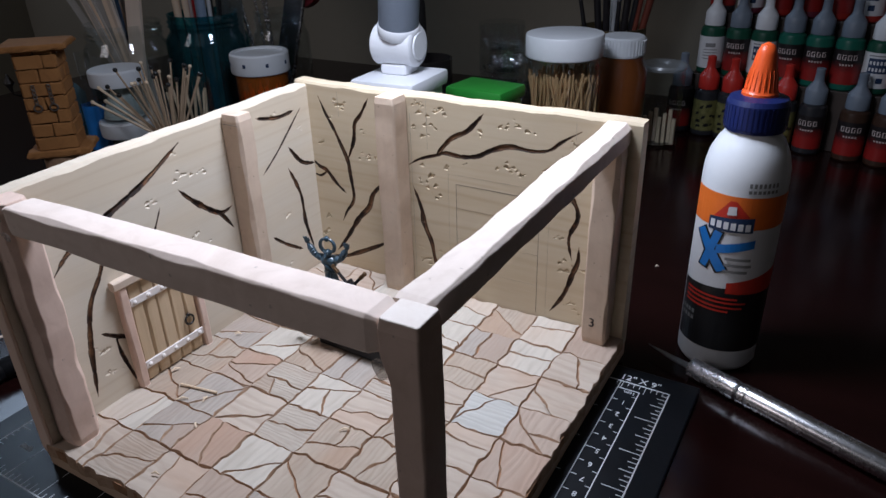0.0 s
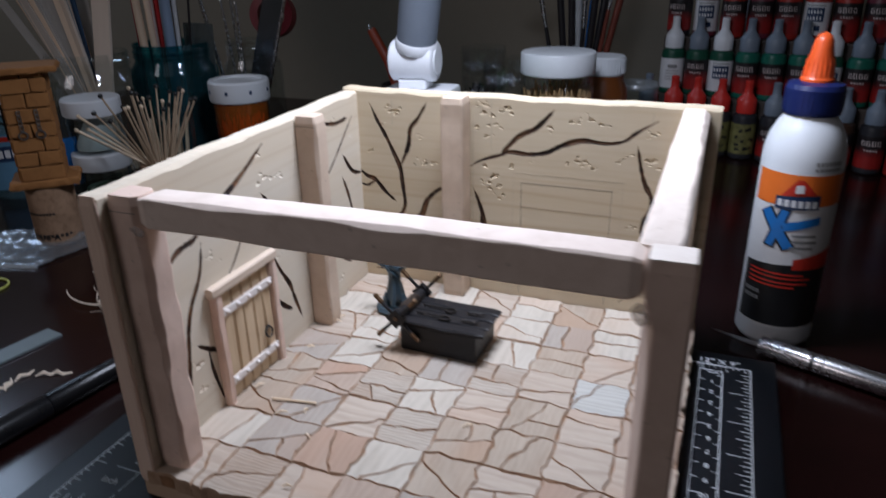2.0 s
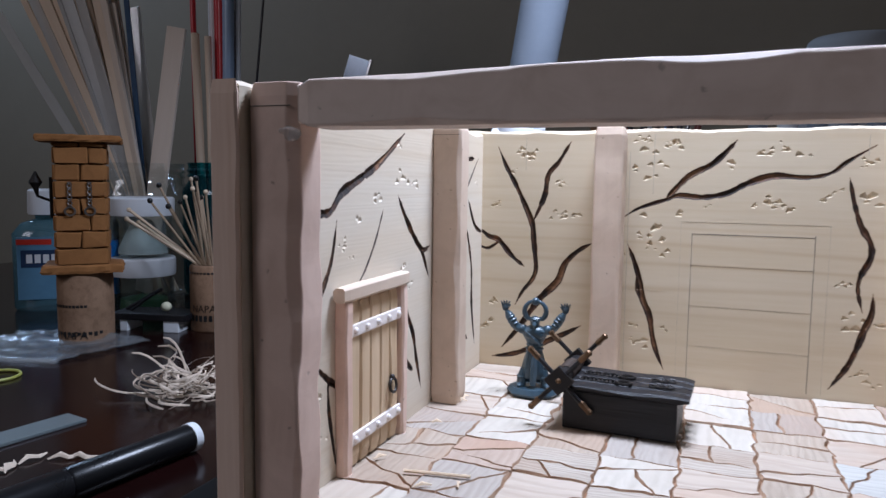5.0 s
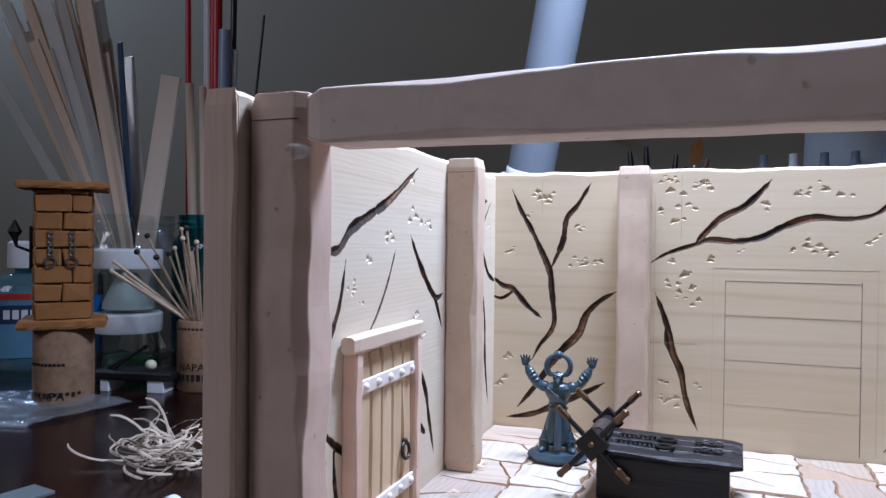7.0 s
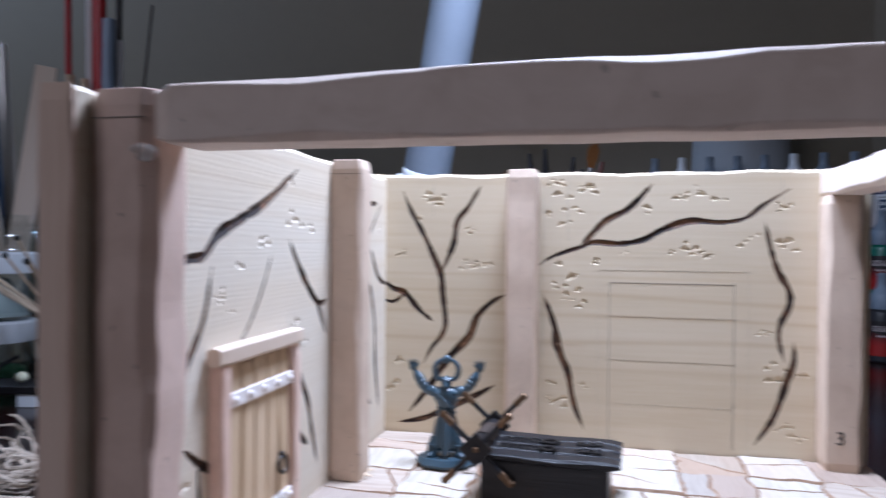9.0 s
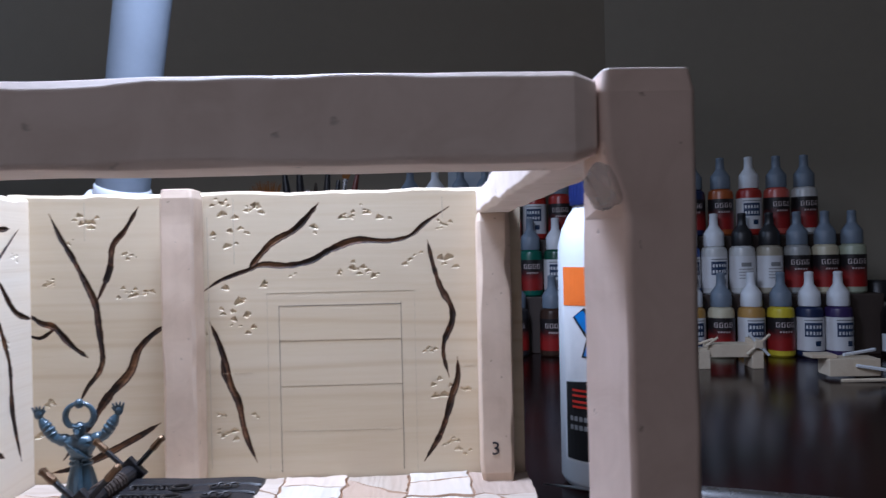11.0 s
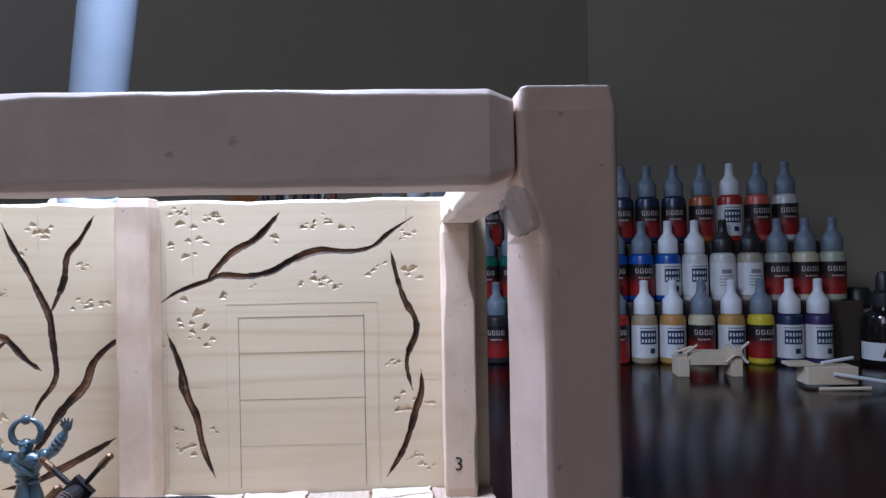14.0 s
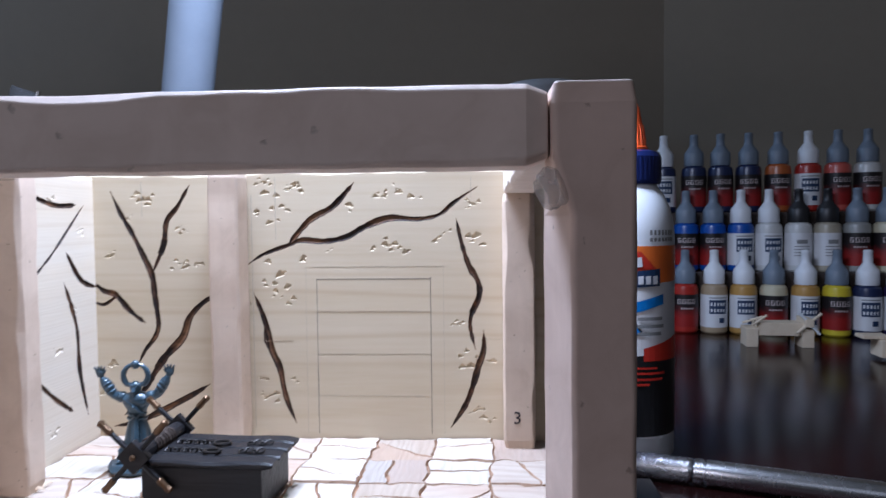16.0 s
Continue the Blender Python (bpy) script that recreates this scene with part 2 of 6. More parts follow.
def single(name, bm, material, label, category, m=None, group="", kind="", smooth=False):
    ob = new(name, mesh_of(name, bm, material, smooth))
    if m is not None:
        ob.matrix_world = m
    return tagged(ob, label, category, group, kind)


def box(x0, x1, y0, y1, z0, z1, bevel=0.0, bm=None, seg=2):
    own = bm is None
    b = bmesh.new()
    vs = bmesh.ops.create_cube(b, size=1)["verts"]
    for v in vs:
        v.co = Vector((x0 if v.co.x < 0 else x1, y0 if v.co.y < 0 else y1, z0 if v.co.z < 0 else z1))
    if bevel:
        bmesh.ops.bevel(b, geom=b.edges[:], offset=bevel, segments=seg, affect="EDGES", profile=0.6)
    return b if own else joined(bm, b)


def joined(bm, other, m=None):
    """Adds a bmesh to another and frees it."""
    if m is not None:
        bmesh.ops.transform(other, matrix=m, verts=other.verts[:])
    me = bpy.data.meshes.new("tmp")
    other.to_mesh(me)
    other.free()
    bm.from_mesh(me)
    bpy.data.meshes.remove(me)
    return bm


def lathe(profile, seg=32, squash=1.0):
    """A turned shape from (radius, height) pairs; a radius of 0 closes an end."""
    bm, rings = bmesh.new(), []
    for r, z in profile:
        if r < 1e-6:
            rings.append([bm.verts.new((0, 0, z))])
        else:
            rings.append([bm.verts.new((r * math.cos(2 * math.pi * k / seg), squash * r * math.sin(2 * math.pi * k / seg), z)) for k in range(seg)])
    for a, b in zip(rings, rings[1:]):
        for k in range(seg):
            q = [a[k % len(a)], a[(k + 1) % len(a)], b[(k + 1) % len(b)], b[k % len(b)]]
            q = list(dict.fromkeys(q))
            if len(q) > 2:
                bm.faces.new(q)
    return bm


def tube(points, radius, seg=8, ends=True, flat=1.0):
    """A round rod along points; radius a number or one per point."""
    bm, rings = bmesh.new(), []
    pts = [Vector(p) for p in points]
    rad = radius if isinstance(radius, (list, tuple)) else [radius] * len(pts)
    side = None
    for i, p in enumerate(pts):
        d = (pts[min(i + 1, len(pts) - 1)] - pts[max(i - 1, 0)]).normalized()
        if side is None:
            side = d.orthogonal().normalized()
        side = (side - d * side.dot(d)).normalized()
        up = d.cross(side)
        rings.append([bm.verts.new(p + rad[i] * (math.cos(2 * math.pi * k / seg) * side + flat * math.sin(2 * math.pi * k / seg) * up)) for k in range(seg)])
    for a, b in zip(rings, rings[1:]):
        for k in range(seg):
            bm.faces.new((a[k], a[(k + 1) % seg], b[(k + 1) % seg], b[k]))
    if ends:
        bm.faces.new(rings[0])
        bm.faces.new(rings[-1])
    return bm


def torus(major, minor, seg=20, sides=6, squash=1.0):
    bm, rings = bmesh.new(), []
    for i in range(seg):
        a = 2 * math.pi * i / seg
        rings.append([bm.verts.new(((major + minor * math.cos(2 * math.pi * k / sides)) * math.cos(a), squash * (major + minor * math.cos(2 * math.pi * k / sides)) * math.sin(a),
                                    minor * math.sin(2 * math.pi * k / sides))) for k in range(sides)])
    for i in range(seg):
        a, b = rings[i], rings[(i + 1) % seg]
        for k in range(sides):
            bm.faces.new((a[k], a[(k + 1) % sides], b[(k + 1) % sides], b[k]))
    return bm


def ball(r, m=None, seg=12):
    b = bmesh.new()
    bmesh.ops.create_uvsphere(b, u_segments=seg, v_segments=max(6, seg // 2), radius=r)
    if m is not None:
        bmesh.ops.transform(b, matrix=m, verts=b.verts[:])
    return b


def writing(words, size, m, material, parent, name="lettering", depth=0.0001):
    """Raised or printed letters as a mesh."""
    cu = bpy.data.curves.new(name, "FONT")
    cu.body, cu.size, cu.extrude, cu.align_x, cu.resolution_u = words, size, depth, "CENTER", 2
    tmp = bpy.data.objects.new("tmp_text", cu)
    scene.collection.objects.link(tmp)
    me = bpy.data.meshes.new_from_object(tmp.evaluated_get(bpy.context.evaluated_depsgraph_get()))
    bpy.data.objects.remove(tmp)
    me.materials.clear()
    me.materials.append(material)
    ob = new(name, me)
    ob.parent = parent
    ob.matrix_local = m
    return ob


def carved(length, w, d, seed, cut=0.0016, deep=(1, 1, 1, 1), step=0.0035, soft=0.00035, cap=0.0012, lean=(1, 1, 1, 1)):
    """A whittled square stick along +z, w by d, whose four edges are pared to an uneven width; deep: how much each edge is cut; lean: how far the cut runs along y."""
    bm, rings, n = bmesh.new(), [], max(3, int(length / step))
    for i in range(n + 1):
        z = length * i / n
        ch = []
        for e in range(4):
            k = noise.noise((z * 34 + seed * 7.3, e * 5.1, seed)) + 0.3 * noise.noise((z * 110, e * 3.3 + seed, 2.0))
            ch.append(0.0006 + cut * deep[e] * max(0.0, 0.30 + 0.9 * k))
        wob = 0.0004 * noise.noise((z * 60, seed, 9.0))
        x, y = w / 2 + wob, d / 2 - wob
        corner = ((x, y), (-x, y), (-x, -y), (x, -y))
        ring = []
        for e, (cx, cy) in enumerate(corner):
            sx, sy = (-1 if cx > 0 else 1), (-1 if cy > 0 else 1)
            a, b = Vector((cx, cy + sy * ch[e] * lean[e], z)), Vector((cx + sx * ch[e], cy, z))
            ring += [a, b] if e % 2 == 0 else [b, a]
        inset = cap if i in (0, n) else 0.0
        rings.append([bm.verts.new((v.x * (1 - inset / w), v.y * (1 - inset / d), v.z)) for v in ring])
    for a, b in zip(rings, rings[1:]):
        for k in range(8):
            bm.faces.new((a[k], a[(k + 1) % 8], b[(k + 1) % 8], b[k]))
    bm.faces.new(rings[0])
    bm.faces.new(rings[-1])
    if soft:
        bm.normal_update()
        edges = [e for e in bm.edges if len(e.link_faces) == 2 and e.calc_face_angle(0) > 0.35]
        bmesh.ops.bevel(bm, geom=edges, offset=soft, segments=2, affect="EDGES", profile=0.5)
    return bm


# ---- room shell and table ----
WALL = plain("olive_grey_wall_paint", (0.272, 0.240, 0.184), 0.85, vary=0.05, size=0.12, relief=0.0004)
CEIL = plain("ceiling_paint", (0.55, 0.54, 0.50), 0.9, vary=0.04, size=0.2)
CARPET = plain("dark_carpet", (0.10, 0.085, 0.07), 0.95, vary=0.3, size=0.02, relief=0.002)
TABLE = wood("dark_cherry_veneer", (0.0125, 0.0036, 0.0033), (0.006, 0.0019, 0.0018), (0.05, 1, 1), 40, 0.18, relief=0.00002, spec=0.25)
TZ = -0.0185


def wall_with_hole(name, m, length, height, thick, hole=None, label=""):
    """An upright wall along local x with a real opening x0, x1, z0, z1."""
    bm = bmesh.new()
    if hole is None:
        box(0, length, 0, thick, 0, height, bm=bm)
    else:
        a, b, c, d = hole
        for x0, x1, z0, z1 in ((0, a, 0, height), (b, length, 0, height), (a, b, 0, c), (a, b, d, height)):
            box(x0, x1, 0, thick, z0, z1, bm=bm)
    return single(name, bm, WALL, label, "wall", m, kind="structure")


FZ = -0.76
wall_with_hole("wall_back", pose(-1.45, 0.62, FZ), 1.45 + 0.404, 2.5, 0.1, None, "plain olive grey painted room wall")
corner_dir = math.degrees(math.atan2(-0.32, 1.1))
wall_with_hole("wall_right_back", pose(0.404, 0.62, FZ, 0, 0, corner_dir), 1.30, 2.5, 0.1, None, "plain olive grey wall meeting the back wall")
wall_with_hole("wall_right", pose(1.64, -1.75, FZ, 0, 0, 90), 2.1, 2.5, 0.1, None, "plain olive grey side wall of the room")
wall_with_hole("wall_left", pose(-1.32, -1.75, FZ, 0, 0, 90), 2.5, 2.5, 0.1, (1.80, 2.40, 1.2, 2.1), "olive grey side wall with a window opening")
# unseen wall; its opening is added to go with the fill lamps
wall_with_hole("wall_front", pose(-1.45, -1.7, FZ), 3.2, 2.5, 0.1, (0.25, 2.45, 1.2, 2.15), "unseen olive grey wall with an added opening")
single("floor", box(-1.5, 1.8, -1.8, 0.75, FZ - 0.1, FZ), CARPET, "dark brown carpeted room floor", "floor", kind="structure")
single("ceiling", box(-1.5, 1.8, -1.8, 0.75, FZ + 2.5, FZ + 2.6), CEIL, "off-white painted ceiling", "ceiling", kind="structure")

table = thing("table", "dark glossy reddish-brown cherry wood table", "table", pose(0, 0, 0))
part("tabletop", box(-0.75, 0.80, -0.42, 0.585, TZ - 0.03, TZ, 0.003), TABLE, table)
for lx, ly in ((-0.70, -0.37), (0.75, -0.37), (-0.70, 0.54), (0.75, 0.54)):
    part("leg", box(lx - 0.03, lx + 0.03, ly - 0.03, ly + 0.03, FZ, TZ - 0.031, 0.003), TABLE, table)

# ---- wooden room model ----
model = thing("wooden_room_model", "unpainted handmade wooden miniature dungeon room with carved cracks", "diorama")
BASE_Z = -0.0155
TILE0, PITCH = (0.0035, -0.0025), 0.02538
base = part("base_board", box(-0.0040, 0.2055, -0.2035, 0.0085, BASE_Z, -0.0068, 0.0008), BASE_WOOD, model, "plain wooden base board")


def smooth_line(pts, n=7):
    p = np.array([pts[0], *pts, pts[-1]], float)
    out = []
    for i in range(1, len(p) - 2):
        for t in np.linspace(0, 1, n, endpoint=False):
            a, b, c, d = p[i - 1], p[i], p[i + 1], p[i + 2]
            out.append(0.5 * (2 * b + (c - a) * t + (2 * a - 5 * b + 4 * c - d) * t**2 + (3 * b - a - 3 * c + d) * t**3))
    return np.array([*out, p[-2]])


def carved_board(name, length, z0, height, thick, top, cracks, chips, place, material, label, step=0.4, bite=1.0):
    """A board with a relief of gouged cracks and chips on one face; millimetres along the board and up, place(u, depth, z) -> x, y, z in metres."""
    nu, nv = int(length / step), int((height - z0) / step)
    u = np.linspace(0, length, nu + 1)[:, None] * np.ones((1, nv + 1))
    s = np.ones((nu + 1, 1)) * np.linspace(0, 1, nv + 1)[None]
    tops = np.array([top(a) for a in np.linspace(0, length, nu + 1)])[:, None]
    v = z0 + s * (tops - z0)
    depth, burn = np.zeros_like(u), np.zeros_like(u)
    for width, pts in cracks:
        line = smooth_line(pts)
        run = np.r_[0, np.cumsum(np.hypot(*np.diff(line, axis=0).T))]
        for k, (a, b) in enumerate(zip(line, line[1:])):
            lo, hi = np.minimum(a, b) - 3.5, np.maximum(a, b) + 3.5
            i0, i1 = max(0, int(lo[0] / step)), min(nu + 1, int(hi[0] / step) + 2)
            j0, j1 = max(0, int((lo[1] - z0) / step) - 6), min(nv + 1, int((hi[1] - z0) / step) + 8)
            if i0 >= i1 or j0 >= j1:
                continue
            uu, vv = u[i0:i1, j0:j1], v[i0:i1, j0:j1]
            d = b - a
            t = np.clip(((uu - a[0]) * d[0] + (vv - a[1]) * d[1]) / (d @ d + 1e-9), 0, 1)
            far = np.hypot(uu - a[0] - t * d[0], vv - a[1] - t * d[1])
            q = (run[k] + t * (run[k + 1] - run[k])) / run[-1]
            half = 0.96 * width * (0.22 + 0.78 * np.sin(np.pi * np.clip(0.08 + 0.84 * q, 0, 1)) ** 0.8) * (1 + 0.45 * noise.noise((run[k] * 0.16, width * 9, pts[0][0])) + 0.30 * noise.noise((run[k] * 0.8, width * 5, pts[0][0])))
            half = half * np.clip(np.minimum(q, 1 - q) * 12, 0.25, 1)
            burn[i0:i1, j0:j1] = np.maximum(burn[i0:i1, j0:j1], np.clip(0.5 + (half - far) * 0.5, 0, 1))
            depth[i0:i1, j0:j1] = np.maximum(depth[i0:i1, j0:j1], 0.9 * np.clip((half - far) / max(width, 0.3), 0, 1))
    rng = np.random.RandomState(7)
    for cu, cv, size, count in chips:
        for n in range(int(2.6 * count)):
            spread = size * 1.7 if n else 0.0
            px, pz = cu + rng.uniform(-1.5, 1.5) * spread, cv + rng.uniform(-0.8, 0.8) * spread
            r, turn = size * rng.uniform(0.3, 0.85), rng.uniform(-0.4, 0.4)
            i0, i1 = max(0, int((px - 4) / step)), min(nu + 1, int((px + 4) / step))
            j0, j1 = max(0, int((pz - 4 - z0) / step)), min(nv + 1, int((pz + 4 - z0) / step) + 3)
            if i0 >= i1 or j0 >= j1:
                continue
            du, dv = u[i0:i1, j0:j1] - px, v[i0:i1, j0:j1] - pz
            du, dv = du * math.cos(turn) + dv * math.sin(turn), dv * math.cos(turn) - du * math.sin(turn)
            r *= 1.25
            wide, lean = rng.uniform(0.65, 1.15), rng.uniform(-0.3, 0.3)
            across = (du - lean * dv) / wide
            lower = (dv + 0.5 * r) * 1.9
            upper = (0.85 * r - dv - 0.8 * np.abs(across)) * rng.uniform(0.55, 0.8)
            flank = (r - np.abs(across)) * 1.3
            cone = np.minimum(np.minimum(lower, upper), flank)
            depth[i0:i1, j0:j1] = np.maximum(depth[i0:i1, j0:j1], bite * np.clip(cone, 0, 1.3))
    # pared top edge
    fall = v - (tops - 1.2 - 1.4 * np.array([max(0, noise.noise((a * 0.06, length, 3.0))) for a in np.linspace(0, length, nu + 1)])[:, None])
    depth = np.maximum(depth, np.clip(fall, 0, 3) * 0.8)
    co = np.stack(place(u / 1000, depth / 1000, v / 1000), -1).reshape(-1, 3)
    back = np.stack(place(u / 1000, np.full_like(u, thick) / 1000, v / 1000), -1)
    idx = np.arange((nu + 1) * (nv + 1)).reshape(nu + 1, nv + 1)
    quads = np.stack([idx[:-1, :-1], idx[1:, :-1], idx[1:, 1:], idx[:-1, 1:]], -1).reshape(-1, 4).tolist()
    verts = co.tolist()
    rim = [idx[i, 0] for i in range(nu + 1)] + [idx[nu, j] for j in range(1, nv + 1)] + [idx[i, nv] for i in range(nu - 1, -1, -1)] + [idx[0, j] for j in range(nv - 1, 0, -1)]
    flat = back.reshape(-1, 3)
    start = len(verts)
    verts += [flat[i].tolist() for i in rim]
    k = len(rim)
    for i in range(k):
        j = (i + 1) % k
        quads.append([int(rim[j]), int(rim[i]), start + i, start + j])
    quads.append([start + i for i in range(k - 1, -1, -1)])
    me = bpy.data.meshes.new(name)
    me.from_pydata(verts, [], quads)
    at = me.attributes.new("burn", "FLOAT", "POINT")
    at.data.foreach_set("value", np.r_[burn.ravel(), np.zeros(k)].astype(np.float32))
    me.materials.append(material)
    me.update()
    ob = new(name, me)
    ob.parent = model
    return tagged(ob, label)


def back_top(u):
    return 120.6 + 1.1 * noise.noise((u * 0.045, 1.7, 0)) + 0.35 * noise.noise((u * 0.15, 4.0, 0))


def left_top(u):
    return 119.2 + 0.8 * noise.noise((u * 0.04, 8.7, 0)) + 0.3 * noise.noise((u * 0.2, 5.0, 0))


# cracks: half width, then points along the board and up, in millimetres; the back board starts 9 mm behind the corner
BACK_CRACKS = [
    (1.25, [(70.5, 78.1), (78.7, 83.4), (90.4, 87.5), (96.6, 89.7), (106.6, 89.1), (116.7, 90.9), (125.3, 95.5), (136.3, 99.2), (148.8, 98.6), (158.3, 100.4), (165.5, 106.1), (175.4, 112.6)]),
    (1.35, [(90.2, 87.0), (95.1, 93.2), (101.3, 99.3), (109.9, 103.9), (115.5, 109.3), (120.5, 115.2)]),
    (1.3, [(73.9, 66.2), (77.6, 57.0), (80.5, 47.5), (81.9, 39.7), (85.3, 31.9), (87.0, 22.5), (89.2, 14.6), (92.6, 6.6)]),
    (0.8, [(78.7, 50.7), (79.2, 44.5), (81.1, 39.0)])]
BACK_CRACKS += [
    (1.3, [(166.0, 98.7), (168.3, 87.9), (171.3, 78.3), (175.5, 70.4), (175.8, 64.0), (172.5, 56.2), (171.9, 49.9), (174.1, 40.4)]),
    (1.3, [(177.7, 48.9), (177.7, 40.3), (175.2, 32.5), (173.0, 24.7), (169.4, 15.4), (162.9, 5.2)]),
    (1.3, [(8.3, 112.7), (13.0, 102.2), (17.9, 93.6), (22.8, 83.5), (26.8, 74.2), (27.7, 66.5), (28.6, 58.8), (29.2, 51.1), (27.2, 45.6), (22.6, 39.8), (18.7, 32.4)]),
    (1.2, [(45.3, 115.0), (39.5, 105.3), (34.4, 98.8), (32.7, 88.3), (27.2, 75.4)])]
BACK_CRACKS += [
    (1.3, [(-0.9, 71.0), (3.9, 67.2), (9.4, 65.3), (16.4, 57.6), (23.1, 52.4)]),
    (0.9, [(-0.8, 62.0), (4.0, 61.0), (9.9, 64.9)]),
    (1.6, [(58.0, 66.2), (50.3, 61.6), (44.0, 54.9), (40.3, 45.6), (31.3, 36.0), (20.9, 20.7), (12.1, 9.7)]),
    (1.4, [(7.0, 4.4), (18.4, 6.7), (29.0, 11.4), (43.2, 18.7), (52.6, 24.2)])]
BACK_CHIPS = [(79.3, 116, 1.5, 3), (85.3, 109.8, 2.6, 1), (93.1, 113.6, 1.6, 4), (76, 102.9, 2.0, 1), (85.9, 98.8, 2.2, 1), (87.5, 105.1, 1.9, 2), (130.2, 109, 1.9, 2),
              (139.7, 112, 1.7, 2), (145.9, 108.8, 1.9, 1), (118.5, 105.3, 2.4, 1), (134.6, 90.1, 1.9, 1), (140.8, 86.1, 1.8, 4), (156.5, 88.9, 1.9, 1), (160.5, 92.4, 1.5, 1),
              (173, 88.6, 2.2, 2), (172.5, 105.2, 1.4, 3), (81, 80.2, 1.9, 1), (88.6, 75.4, 2.4, 1), (89.3, 68.4, 2.2, 1), (80.1, 69.3, 2.0, 2)]
BACK_CHIPS += [(83.1, 64.6, 1.6, 1), (89.9, 61.3, 2.4, 1), (72.3, 61, 1.4, 1), (79.4, 26.6, 1.3, 2), (80.9, 19.1, 1.7, 4), (91.7, 27, 1.4, 1), (166.1, 53.2, 1.3, 2), (167.4, 37.5, 2.3, 1),
               (168.1, 32.7, 2.3, 1), (179.2, 35.6, 1.7, 2), (174.8, 13.6, 1.5, 2), (178.7, 9.6, 1.6, 2), (108.1, 84.7, 1.2, 1), (97.2, 82.2, 1.8, 1), (129.1, 86.3, 1.4, 1),
               (23.7, 109.3, 1.9, 4), (15.8, 100.1, 1.5, 1), (39.8, 79.4, 1.6, 4), (42.2, 94.9, 1.3, 3), (5.8, 32.9, 1.6, 3), (3.4, 22, 1.9, 2), (50.1, 79.6, 1.4, 2), (9, 84, 1.4, 3)]
BACK_CRACKS = [(w, [(a + 9.0, b) for a, b in pts]) for w, pts in BACK_CRACKS]
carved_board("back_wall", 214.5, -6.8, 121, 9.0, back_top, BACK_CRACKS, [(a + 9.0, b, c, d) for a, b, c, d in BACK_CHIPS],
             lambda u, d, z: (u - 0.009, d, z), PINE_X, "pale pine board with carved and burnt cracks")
# the side board runs from front to back; u = 0 at its front end, 203.5 mm before the corner
LEFT_CRACKS = [
    (1.5, [(-181, 75.0), (-172.4, 82.5), (-165.4, 84.7), (-158.3, 85.5), (-151.8, 90.7), (-142.9, 94.1), (-127.0, 99.8), (-115.9, 105.0), (-101.5, 112.8)]),
    (1.3, [(-154.5, 82.5), (-158.6, 68.9), (-168.3, 54.6), (-173.2, 37.4), (-175.4, 22.5), (-177.3, 8.3)]),
    (0.55, [(-120.2, 84.8), (-126.2, 74.5), (-134.2, 64.9), (-140.9, 59.5)]),
    (1.3, [(-107.4, 89.6), (-99.8, 80.9), (-88.2, 70.5), (-81, 66.8), (-74.0, 68.0)])]
LEFT_CRACKS += [
    (1.1, [(-89.2, 71.0), (-82.0, 65.4), (-75.0, 55.0)]),
    (1.2, [(-105.2, 57.8), (-98.5, 44.7), (-91.4, 33.5), (-88.1, 23.7), (-82.5, 9.0)]),
    (1.3, [(-103.8, 30.0), (-98.0, 23.6), (-91.6, 19.0)]),
    (1.1, [(-167, 38), (-159.1, 32.2), (-151, 27.4)])]
LEFT_CRACKS += [
    (0.9, [(-160.4, 33), (-159.6, 21.6), (-155.1, 3.0)]),
    (1.2, [(-46, 109.8), (-29.1, 106.0), (-14.0, 106.4)]),
    (0.7, [(-7.8, 106.4), (-21.2, 95.2), (-33.3, 85.3), (-46.5, 76.4)]),
    (1.4, [(-22.6, 86.1), (-12.2, 73.6), (0.0, 69.0)])]
LEFT_CRACKS += [
    (1.3, [(-25.0, 73.4), (-16.6, 53.6), (-15.1, 33.7), (-9.5, 12.5)]),
    (1.2, [(-46, 36), (-34.3, 26.0), (-21.0, 17.0)])]
LEFT_CHIPS = [(-103.1, 96.3, 2.4, 2), (-140.7, 82.7, 2.4, 1), (-122.2, 88.5, 2.2, 1), (-92, 94.7, 1.6, 2), (-101.8, 61.6, 1.5, 3), (-96.1, 53.2, 1.6, 2), (-153, 74.5, 1.6, 2),
              (-146.2, 70, 1.3, 1), (-170, 30, 2.0, 3), (-126.6, 90, 1.5, 2), (-95.4, 37.3, 1.5, 2), (-166, 16, 2.0, 2), (-20, 60, 1.5, 3), (-34, 108, 1.5, 3), (-30, 45, 1.6, 2),
              (-12, 95, 1.3, 3), (-185, 100, 1.5, 2), (-105, 108, 1.4, 2), (-60, 20, 1.5, 2), (-35, 12, 1.5, 3)]
LEFT_CRACKS = [(w, [(a + 203.5, b) for a, b in pts]) for w, pts in LEFT_CRACKS]
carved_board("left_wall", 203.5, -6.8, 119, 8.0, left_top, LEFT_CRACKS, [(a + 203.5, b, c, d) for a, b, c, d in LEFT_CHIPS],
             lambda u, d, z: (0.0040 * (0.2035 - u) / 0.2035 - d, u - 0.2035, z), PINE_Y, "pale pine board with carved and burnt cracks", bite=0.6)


# thin facing on the front end of the side board
b = carved(0.1262, 0.0082, 0.0016, 41, 0.0001, soft=0.0)
bmesh.ops.transform(b, matrix=pose(0.0001, -0.2042, -0.0068), verts=b.verts[:])
part("end_facing", b, END_Z, model, "brown end grain of the side board")


def stick(name, bm, m, label="", material=BASS_Z):
    bmesh.ops.transform(bm, matrix=m, verts=bm.verts[:])
    return part(name, bm, material, model, label)


